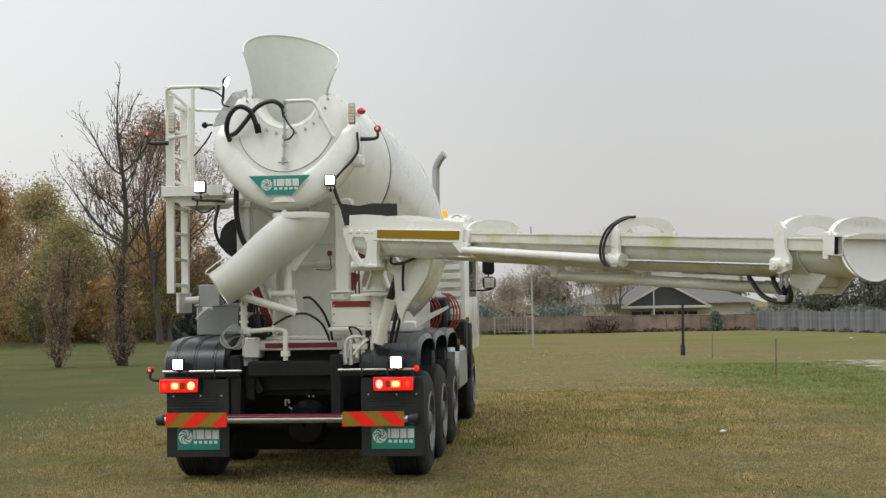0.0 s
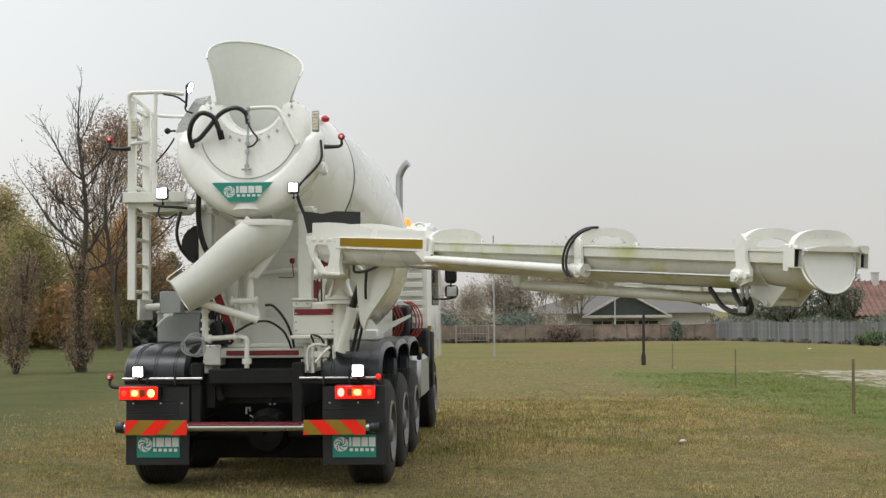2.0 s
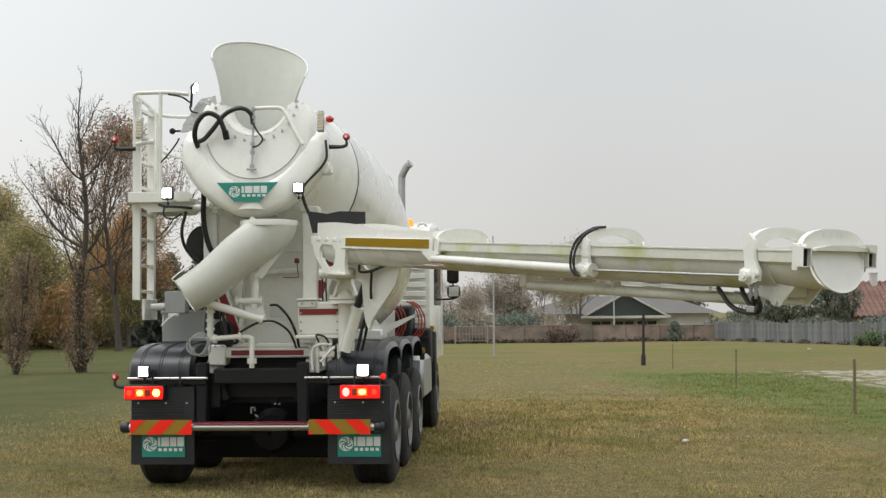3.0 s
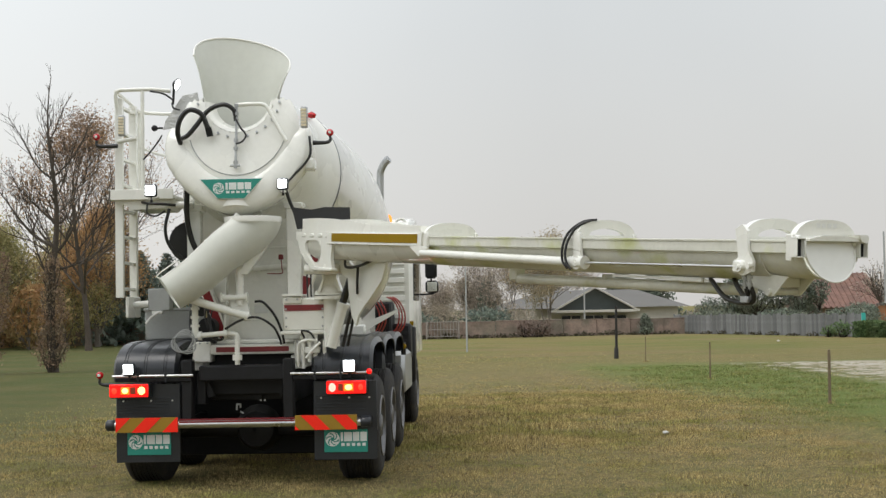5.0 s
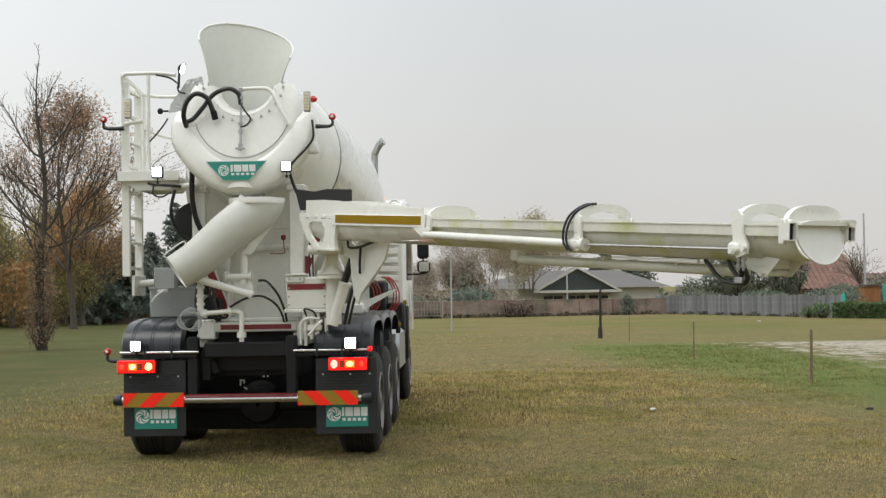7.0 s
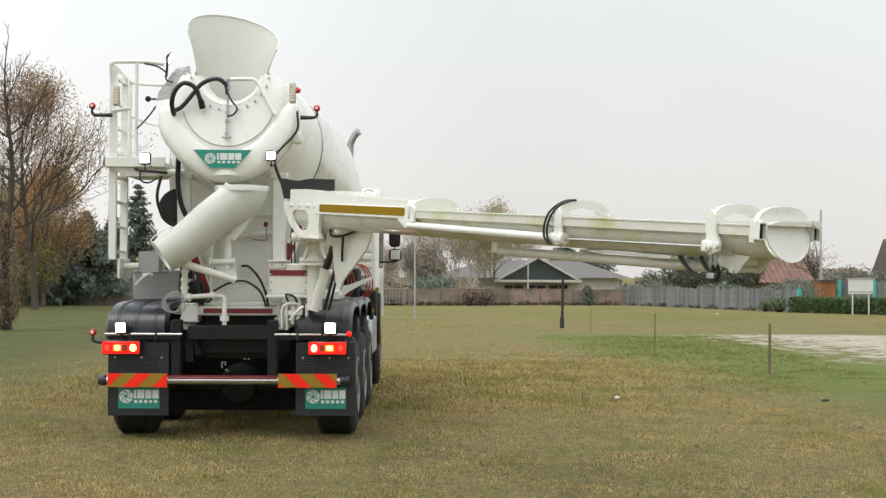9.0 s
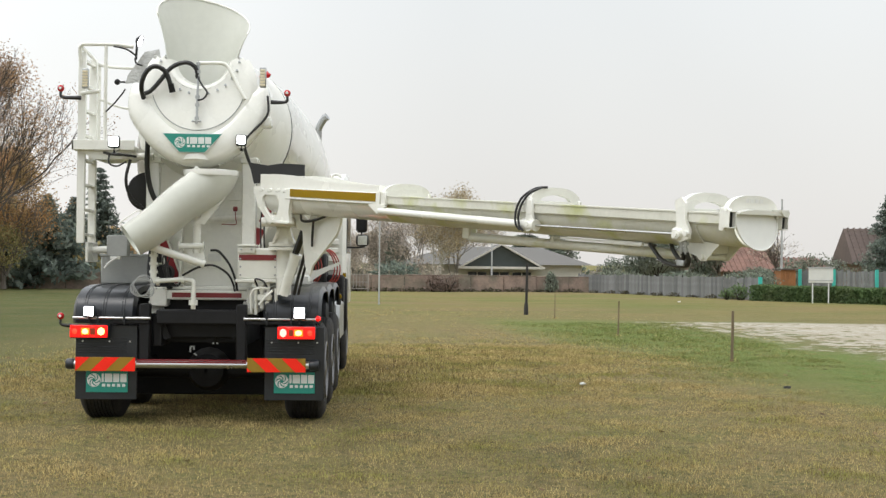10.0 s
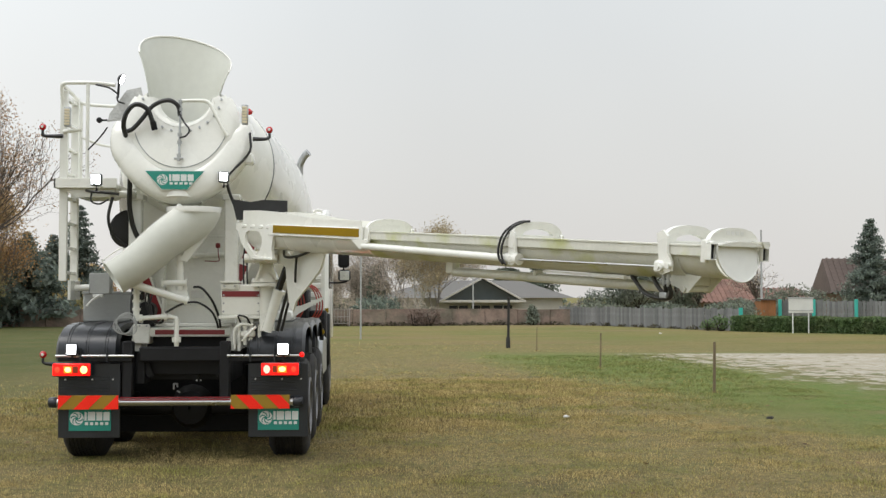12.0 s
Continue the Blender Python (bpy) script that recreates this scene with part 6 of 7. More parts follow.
# ---- posts, fences, buildings ----
def simple_post(x, y, h, r, mat, label, group=""):
    t = thing("post", (x, y, 0), label, "post", group)
    bm = B()
    lathe(bm, (x, y, -0.1), (0.015, 0.01, 1), [(0, r * 1.1), (0.1, r * 1.08), (0.1 + h * 0.5, r), (0.1 + h, r * 0.93), (0.1 + h + 0.01, 0.0)], 9)
    part("shaft", bm, mat, t)
    if h < 1.2:
        rnd = random.Random(int(x * 100))
        bm = B()
        for _ in range(60):
            a, q = rnd.uniform(0, math.tau), abs(rnd.gauss(0, 0.07))
            c = Vector((x + q * math.cos(a), y + q * math.sin(a), -0.02))
            d = Vector((rnd.gauss(0, 0.03), rnd.gauss(0, 0.03), rnd.uniform(0.04, 0.11)))
            w = Vector((math.cos(a + 1), math.sin(a + 1), 0)) * 0.005
            bm.faces.new([bm.verts.new(c - w), bm.verts.new(c + w), bm.verts.new(c + d)])
        tagged(part("grass_tuft", bm, BLADES, t, smooth=0), kind="stuff")
    return t


t = simple_post(6.16, 28.2, 1.62, 0.042, POST_BLACK, "tall dark tarred post standing in the meadow")
bm = B()
lathe(bm, (6.16, 28.2, -0.05), (0, 0, 1), [(0, 0.075), (0.35, 0.07), (0.42, 0.045)], 9)
part("base_sleeve", bm, POST_BLACK, t)
simple_post(7.09, 16.6, 0.80, 0.018, POST, "thin weathered wooden stake at the gravel edge", "stakes along the gravel")
simple_post(7.72, 9.06, 0.86, 0.025, POST, "weathered wooden stake at the gravel edge", "stakes along the gravel")
simple_post(6.75, 25.6, 0.72, 0.013, POST, "thin weathered wooden stake at the gravel edge", "stakes along the gravel")


def pole(x, y, h, r, label):
    t = thing("pole", (x, y, 0), label, "pole", "thin poles")
    bm = B()
    cyl(bm, (x, y, -0.2), (x, y, h), r, r * 0.75, seg=8)
    part("shaft", bm, POLE, t)


pole(1.35, 37.1, 4.6, 0.034, "thin grey metal pole in the meadow")
pole(7.9, 66.0, 3.4, 0.05, "thin grey metal pole behind the fence")
pole(24.7, 62.0, 5.6, 0.07, "tall grey metal pole beyond the hedge")

# pinkish fence along the far side of the field
fence = thing("brick_fence", (0, 61, 0), "low pinkish brick fence along the field", "fence", kind="structure")
x = -26.0
random.seed(4)
while x < 12.6:
    w = 1.9
    yy = 60.6 + 0.04 * (x + 2)
    bm = B()
    h = 0.86 + 0.05 * random.random()
    box(bm, (x, yy, -0.2), (x + w - 0.02, yy + 0.15, h), 0.01)
    part("panel", bm, BRICKF, fence)
    bm = B()
    box(bm, (x - 0.02, yy - 0.02, h), (x + w, yy + 0.17, h + 0.05), 0.01)
    part("coping", bm, BRICKF, fence)
    x += w
GX0, GX1 = -1.4, 0.41
t = thing("metal_gate", (GX0, 59.9, 0), "low faded metal lattice gate before the fence", "gate")
for i in range(10):
    bm = B()
    x = GX0 + (GX1 - GX0) * (i + 0.5) / 10
    box(bm, (x, 59.9, 0.12), (x + 0.022, 59.94, 0.93), 0.004)
    part("bar", bm, GATE, t)
for z in (0.12, 0.5, 0.93):
    bm = B()
    box(bm, (GX0, 59.89, z), (GX1, 59.96, z + 0.03), 0.004)
    part("rail", bm, GATE, t)
for x in (GX0, GX1):
    bm = B()
    box(bm, (x, 59.88, -0.2), (x + 0.06, 59.97, 1.0), 0.004)
    part("gate_post", bm, GATE, t)

# grey plank fence running towards the hedge
pf = thing("plank_fence", (16, 56, 0), "weathered grey plank fence behind the field", "fence", kind="structure")


def plank_run(a, b, h0):
    a, b = Vector(a), Vector(b)
    n = int((b - a).length / 0.16)
    ang = math.degrees(math.atan2((b - a).y, (b - a).x))
    me = None
    for i in range(n):
        c = a + (b - a) * (i + 0.5) / n
        if me is None:
            bm = B()
            box(bm, (-0.074, -0.012, -0.15), (0.074, 0.012, h0), 0.004)
            first = part("plank", bm, PLANK, pf)
            me = first.data
            ob = first
        else:
            ob = new("plank", me)
            ob.parent = pf
            ob.matrix_parent_inverse = pf.matrix_world.inverted()
        ob.matrix_basis = pose(c.x, c.y, random.uniform(-0.03, 0.03), 0, random.uniform(-1, 1), ang + random.uniform(-2, 2)) @ Matrix.Diagonal((1, 1, random.uniform(0.96, 1.05), 1))


plank_run((12.7, 62.2, 0), (19.3, 47.9, 0), 1.06)
plank_run((24.52, 58.2, 0), (36.0, 52.0, 0), 1.42)
for x, y in ((19.35, 47.8), (24.52, 58.02), (26.14, 57.15), (28.13, 56.07)):
    t = thing("teal_post", (x, y, 0), "teal painted fence post", "post", "teal posts")
    bm = B()
    box(bm, (x - 0.09, y - 0.05, -0.1), (x + 0.09, y + 0.05, 1.12 if x < 20 else 1.5), 0.01)
    part("shaft", bm, TEAL, t)
SX0, SX1 = 23.13, 23.98
t = thing("wooden_shed", (SX0, 57.0, 0), "small orange-brown wooden shed behind the hedge", "shed")
bm = B()
n = 6
for i in range(n):
    w = (SX1 - SX0) / n
    box(bm, (SX0 + i * w, 57.0, -0.2), (SX0 + (i + 0.95) * w, 57.05, 1.45), 0.01)
box(bm, (SX0, 57.05, -0.2), (SX1, 58.2, 1.4))
part("wall", bm, material("orange_wood", (0.30, 0.13, 0.05), 0.8, var=0.3), t)
bm = B()
box(bm, (SX0 - 0.1, 56.9, 1.45), (SX1 + 0.1, 58.3, 1.52))
part("roof", bm, ROOF_BROWN, t)

# information sign
t = thing("sign_board", (20.85, 43.6, 0), "blank white sign board on two legs", "sign")
for x in (20.49, 21.21):
    bm = B()
    cyl(bm, (x, 43.6, -0.2), (x, 43.6, 1.6), 0.03, seg=8)
    part("leg", bm, SIGNWHITE, t)
bm = B()
box(bm, (20.30, 43.56, 0.92), (21.40, 43.6, 1.58), 0.01)
part("board", bm, SIGNWHITE, t)
bm = B()
box(bm, (20.27, 43.54, 1.56), (21.43, 43.64, 1.62), 0.005)
box(bm, (20.27, 43.54, 1.02), (21.43, 43.56, 1.05), 0.003)
part("board_frame", bm, POLE, t)


def window(bm_f, bm_g, x, y, z, w, h):
    box(bm_f, (x - 0.06, y - 0.05, z - 0.06), (x + w + 0.06, y + 0.02, z), 0.01)
    box(bm_f, (x - 0.06, y - 0.05, z + h), (x + w + 0.06, y + 0.02, z + h + 0.06), 0.01)
    for a in (x - 0.06, x + w / 2 - 0.03, x + w):
        box(bm_f, (a, y - 0.05, z), (a + 0.06, y + 0.02, z + h), 0.01)
    box(bm_g, (x, y - 0.02, z), (x + w, y + 0.01, z + h), 0)


# low house with a glazed gable
def gable_house():
    t = thing("house", (12, 90, -1.2), "low pale house with grey roof and dark glazed gable", "house")
    bm = B()
    box(bm, (2.5, 90.3, -1.3), (17.0, 100, 1.58), 0.02)
    part("wall", bm, WALL, t)
    # hip roof
    bm = B()
    v = [bm.verts.new(p) for p in ((1.8, 89.6, 1.56), (17.9, 89.6, 1.56), (17.9, 100.6, 1.56), (1.8, 100.6, 1.56), (6.5, 95, 3.02), (14.2, 95, 3.02))]
    for f in ((0, 1, 5, 4), (1, 2, 5), (2, 3, 4, 5), (3, 0, 4), (0, 3, 2, 1)):
        bm.faces.new([v[i] for i in f])
    roof = part("roof", bm, ROOF_GREY, t, smooth=0)
    # gable porch
    bm = B()
    v = [bm.verts.new(p) for p in ((6.9, 87.6, 1.34), (10.3, 87.6, 3.22), (13.7, 87.6, 1.34), (6.9, 95, 1.34), (10.3, 95, 3.22), (13.7, 95, 1.34), (6.9, 87.6, 1.2), (10.3, 87.6, 3.08), (13.7, 87.6, 1.2), (6.9, 95, 1.2), (10.3, 95, 3.08), (13.7, 95, 1.2))]
    for f in ((0, 1, 4, 3), (1, 2, 5, 4), (6, 7, 10, 9), (7, 8, 11, 10), (0, 1, 7, 6), (1, 2, 8, 7), (0, 3, 9, 6), (2, 5, 11, 8)):
        bm.faces.new([v[i] for i in f])
    part("porch_roof", bm, ROOF_GREY, t, smooth=0)
    bm = B()
    prism(bm, [(7.3, 1.4), (13.3, 1.4), (10.3, 3.03)], 0.05, pose(0, 88.2, 0, 90))
    part("gable_glass", bm, GABLE, t, "dark glazed gable")
    bm = B()
    for k in (-1, 1):
        dx = Vector((k * 3.4, 0, -1.88))
        ang = math.degrees(math.atan2(1.88, 3.4)) * k
        m = Matrix.Translation(Vector((10.3, 87.55, 3.15)) + dx / 2) @ pose(0, 0, 0, 0, ang, 0)
        box(bm, (-dx.length / 2, -0.03, -0.08), (dx.length / 2, 0.03, 0.06), 0.01, m)
    box(bm, (6.9, 87.55, 1.20), (13.7, 87.62, 1.40), 0.01)
    part("barge_board", bm, WALL, t)
    for x in (7.8, 9.6, 11.4):
        bf, bg = B(), B()
        window(bf, bg, x, 90.25, 0.0, 1.5, 0.95)
        frame_part = part("window_frame", bf, WALL, t)
        part("pane", bg, GLASS, frame_part)


gable_house()


def roofed_house(x0, x1, y0, y1, base, eave, ridge, wall, roofm, label, chimney=None, hip=1.2):
    t = thing("house", ((x0 + x1) / 2, y0, base), label, "house")
    bm = B()
    box(bm, (x0, y0, base), (x1, y1, eave), 0.02)
    part("wall", bm, wall, t)
    ym, o = (y0 + y1) / 2, 0.4
    bm = B()
    v = [bm.verts.new(p) for p in ((x0 - o, y0 - o, eave - 0.1), (x1 + o, y0 - o, eave - 0.1), (x1 + o, y1 + o, eave - 0.1), (x0 - o, y1 + o, eave - 0.1), (x0 + hip, ym, ridge), (x1 - 0.2, ym, ridge))]
    for f in ((0, 1, 5, 4), (1, 2, 5), (2, 3, 4, 5), (3, 0, 4), (0, 3, 2, 1)):
        bm.faces.new([v[i] for i in f])
    roof = part("roof", bm, roofm, t, smooth=0)
    bm = B()
    n = int((x1 - x0) / 0.35)
    for i in range(n):
        for j in range(9):
            f0, f1 = j / 9, (j + 1) / 9
            xa = (x0 - o) + (x1 - x0 + 2 * o) * i / n
            ins = (hip + 0.4) * f0
            if xa < x0 - o + ins or xa > x1 - ins * 0.4:
                continue
            c0 = Vector((xa, y0 - o + (ym - y0 + o) * f0, eave - 0.1 + (ridge - eave + 0.1) * f0 + 0.03))
            c1 = Vector((xa, y0 - o + (ym - y0 + o) * f1, eave - 0.1 + (ridge - eave + 0.1) * f1 + 0.015))
            cyl(bm, c0, c1, 0.095, 0.085, seg=6)
    tagged(part("tiling", bm, roofm, roof), kind="stuff")
    if chimney:
        bm = B()
        cx, cz = chimney
        box(bm, (cx, ym - 0.7, ridge - 1.2), (cx + 0.5, ym - 0.2, cz), 0.02)
        box(bm, (cx - 0.06, ym - 0.76, cz), (cx + 0.56, ym - 0.14, cz + 0.1), 0.02)
        part("chimney", bm, WALL, roof)
    k = max(1, int((x1 - x0) / 2.2))
    for i in range(k):
        bf, bg = B(), B()
        window(bf, bg, x0 + 0.6 + i * 2.2, y0, eave - 1.25, 0.9, 1.0)
        frame_part = part("window_frame", bf, WALL, t)
        part("pane", bg, GLASS, frame_part)


roofed_house(27.4, 32.6, 88, 97, -1.2, 1.3, 3.95, WALL_BROWN, ROOF_RED, "house with terracotta tile roof behind hedge", (30.0, 4.55), hip=0.0)
roofed_house(34.0, 38.5, 93, 100, -1.2, 1.2, 2.4, WALL, ROOF_RED, "low house with terracotta tile roof")
roofed_house(31.4, 39.0, 68, 71.5, 0, 1.95, 4.15, WALL_BROWN, ROOF_BROWN, "brown house with steep brown tiled roof", None, hip=-0.3)

# ---- trees and hedges ----
class Twigs:
    """Collects branch tubes and leaf cards of one plant as plain lists."""

    def __init__(self):
        self.v, self.f, self.lv, self.lf, self.bv, self.bf = [], [], [], [], [], []

    def limb(self, p, q, r0, r1, seg=5):
        d = (q - p)
        if d.length < 1e-5:
            return
        u, w = frame_of(d)
        vs, fs = (self.v, self.f) if r0 > 0.045 else (self.bv, self.bf)
        b = len(vs)
        for c, r in ((p, r0), (q, r1)):
            for k in range(seg):
                a = k * math.tau / seg
                vs.append(c + r * (math.cos(a) * u + math.sin(a) * w))
        for k in range(seg):
            j = (k + 1) % seg
            fs.append((b + k, b + j, b + seg + j, b + seg + k))

    def leaf(self, c, size, rnd):
        u = Vector((rnd.gauss(0, 1), rnd.gauss(0, 1), rnd.gauss(0, 1))).normalized()
        w = u.cross(Vector((rnd.gauss(0, 1), rnd.gauss(0, 1), rnd.gauss(0, 1)))).normalized()
        b = len(self.lv)
        for s, t in ((-1.2, 0), (0, -0.55), (1.2, 0.1), (0.1, 0.55)):
            self.lv.append(c + size * (s * u + t * w))
        self.lf.append((b, b + 1, b + 2, b + 3))

    def out(self, t, bark, leaves):
        for name, v, f, m in (("trunk" if t["category"] == "tree" else "stem", self.v, self.f, bark), ("branchwork", self.bv, self.bf, bark), ("crown", self.lv, self.lf, leaves)):
            if f and m:
                me = bpy.data.meshes.new(name)
                me.from_pydata([tuple(x) for x in v], [], f)
                finish(me, m, 0)
                ob = new(name, me)
                if name in ("stem", "branchwork", "crown"):
                    tagged(ob, kind="stuff")
                ob.parent = t
                ob.matrix_parent_inverse = t.matrix_world.inverted()


def grow(tw, rnd, p, d, length, r, depth, spread, up, leaf, tips, wander=0.16, ratio=0.72):
    steps = 4 if depth > 1 else 3
    for i in range(steps):
        d = (d + Vector((rnd.gauss(0, wander), rnd.gauss(0, wander), rnd.gauss(0, wander) + up * 0.1))).normalized()
        q = p + d * length / steps
        tw.limb(p, q, r * (1 - 0.30 * i / steps), r * (1 - 0.30 * (i + 1) / steps), 7 if r > 0.05 else 4 if r > 0.012 else 3)
        if depth > 0 and i >= 1:
            for _ in range(1 if rnd.random() < 0.75 else 2):
                a = rnd.uniform(0, math.tau)
                u, w = frame_of(d)
                side = math.cos(a) * u + math.sin(a) * w
                grow(tw, rnd, q, (d + side * spread * rnd.uniform(0.6, 1.3) + Vector((0, 0, up * 0.3))).normalized(), length * rnd.uniform(ratio - 0.15, ratio + 0.1), r * rnd.uniform(0.4, 0.6), depth - 1, spread, up, leaf, tips, wander, ratio)
        p = q
    tips.append((p, d))
    if leaf and depth <= 1:
        for _ in range(leaf[0]):
            tw.leaf(p + Vector((rnd.gauss(0, leaf[2]), rnd.gauss(0, leaf[2]), rnd.gauss(0, leaf[2]))), leaf[1] * rnd.uniform(0.6, 1.4), rnd)
    if depth > 0:
        grow(tw, rnd, p, d, length * ratio, r * 0.66, depth - 1, spread, up, leaf, tips, wander, ratio)


def tree(x, y, height, label, bark, leaves, seed, trunk=0.28, depth=4, spread=0.8, up=0.4, leaf=None, r=None, group="", lean=(0, 0), z=0.0, wander=0.14):
    rnd = random.Random(seed)
    t = thing("tree", (x, y, z), label, "tree", group)
    tw = Twigs()
    r = r or height * 0.02
    p = Vector((x, y, z - 0.1))
    d = Vector((lean[0], lean[1], 1)).normalized()
    h = height * trunk
    q = p
    for i in range(5):
        n = q + (d + Vector((rnd.gauss(0, 0.05), rnd.gauss(0, 0.05), 0))).normalized() * h / 5
        tw.limb(q, n, r * (1.25 if i == 0 else 1.0 - 0.05 * i), r * (0.95 - 0.05 * i), 9)
        q = n
    first = height * (1 - trunk) / 2.75
    tips = []
    for k in range(4):
        a = k * math.tau / 4 + rnd.uniform(-0.5, 0.5)
        v = Vector((math.cos(a) * spread * (0.35 if k == 0 else 0.75), math.sin(a) * spread * 0.75, 1)).normalized()
        grow(tw, rnd, q - Vector((0, 0, h * 0.06 * k)), v, first * rnd.uniform(0.8, 1.1), r * 0.62, depth - 1, spread, up, leaf, tips, wander)
    tw.out(t, bark, leaves)
    return t


def bush_mass(name, label, category, spots, leaves, n, size, seed, kind="", group="", twigs=None):
    """Leaf cards in several soft lobes; a few stems inside."""
    rnd = random.Random(seed)
    x0, y0 = spots[0][0], spots[0][1]
    t = thing(name, (x0, y0, 0), label, category, group, kind)
    tw = Twigs()
    for cx, cy, cz, rx, ry, rz in spots:
        for _ in range(8):
            a, b = rnd.uniform(0, math.tau), rnd.uniform(0.2, 0.9)
            tw.limb(Vector((cx, cy, cz - rz)), Vector((cx + rx * b * math.cos(a), cy + ry * b * math.sin(a), cz + rz * rnd.uniform(-0.2, 0.8))), 0.05, 0.01, 4)
        k = int(n * rx * rz)
        for _ in range(k):
            v = Vector((rnd.gauss(0, 1), rnd.gauss(0, 1), rnd.gauss(0, 1))).normalized()
            f = rnd.uniform(0.55, 1.0) * (0.8 + 0.35 * noise.noise((v.x * 2 + cx, v.y * 2, v.z * 2.5 + cy)))
            tw.leaf(Vector((cx + v.x * rx * f, cy + v.y * ry * f, cz + v.z * rz * f)), size * rnd.uniform(0.6, 1.5), rnd)
    tw.out(t, twigs or BARK_DARK, leaves)
    return t


def conifer(x, y, height, width, label, leaves, seed, z=0.0, group="conifers", cards=5200, tiers=20, fine=0.8):
    rnd = random.Random(seed)
    t = thing("conifer", (x, y, z), label, "tree", group)
    tw = Twigs()
    tw.limb(Vector((x, y, z - 0.1)), Vector((x, y, z + height)), height * 0.022, 0.02, 8)
    per = max(1, cards // (tiers * 9 * 7))
    for i in range(tiers):
        f = i / (tiers - 1)
        zz = z + height * (0.06 + 0.92 * f)
        reach = width * (1 - f) ** 0.85 + 0.12
        for k in range(9):
            a = rnd.uniform(0, math.tau)
            ln = reach * rnd.uniform(0.6, 1.15)
            d = Vector((math.cos(a), math.sin(a), rnd.uniform(-0.15, 0.12)))
            p = Vector((x, y, zz))
            q = p + d * ln
            tw.limb(p, q, 0.035 * (1 - f) + 0.01, 0.008, 3)
            for s in range(7):
                c = p + (q - p) * (0.25 + 0.78 * s / 6)
                for _ in range(per + 1):
                    tw.leaf(c + Vector((rnd.gauss(0, 0.13), rnd.gauss(0, 0.13), rnd.gauss(-0.05, 0.08))) * (0.6 + ln * 0.4), fine * (0.10 + 0.06 * ln), rnd)
    tw.out(t, BARK, leaves)
    return t


def leader_tree(x, y, height, label, bark, leaves, seed, start=0.3, reach=0.42, rise=0.9, depth=2, leaf=None, r=0.15, group="", z=0.0, nodes=15, two=0.5, wander=0.13):
    """A tree whose trunk runs on to the top, with limbs set along it."""
    rnd = random.Random(seed)
    t = thing("tree", (x, y, z), label, "tree", group)
    tw = Twigs()
    p = Vector((x, y, z - 0.1))
    d = Vector((0, 0, 1))
    tips = []
    az = rnd.uniform(0, 6)
    for i in range(nodes):
        f0, f1 = i / nodes, (i + 1) / nodes
        d = (d + Vector((rnd.gauss(0, 0.05 + 0.05 * f0), rnd.gauss(0, 0.05 + 0.05 * f0), 0.12))).normalized()
        q = p + d * height / nodes
        ra, rb = (r * max(0.06, (1 - f) ** 0.85) * (1.25 if f == 0 else 1) for f in (f0, f1))
        tw.limb(p, q, ra, rb, 8)
        if f1 > start and i < nodes - 1:
            for _ in range(2 if rnd.random() < two else 1):
                az += 2.4 + rnd.uniform(-0.5, 0.5)
                ln = height * reach * (1.1 - f1) * rnd.uniform(0.65, 1.15) + 0.3
                v = Vector((math.cos(az), math.sin(az), rise * rnd.uniform(0.6, 1.4))).normalized()
                grow(tw, rnd, q, v, ln * 0.55, max(0.014, rb * rnd.uniform(0.42, 0.62)), depth, 0.55, 0.9, leaf, tips, wander, 0.66)
        p = q
    tw.out(t, bark, leaves)
    return t


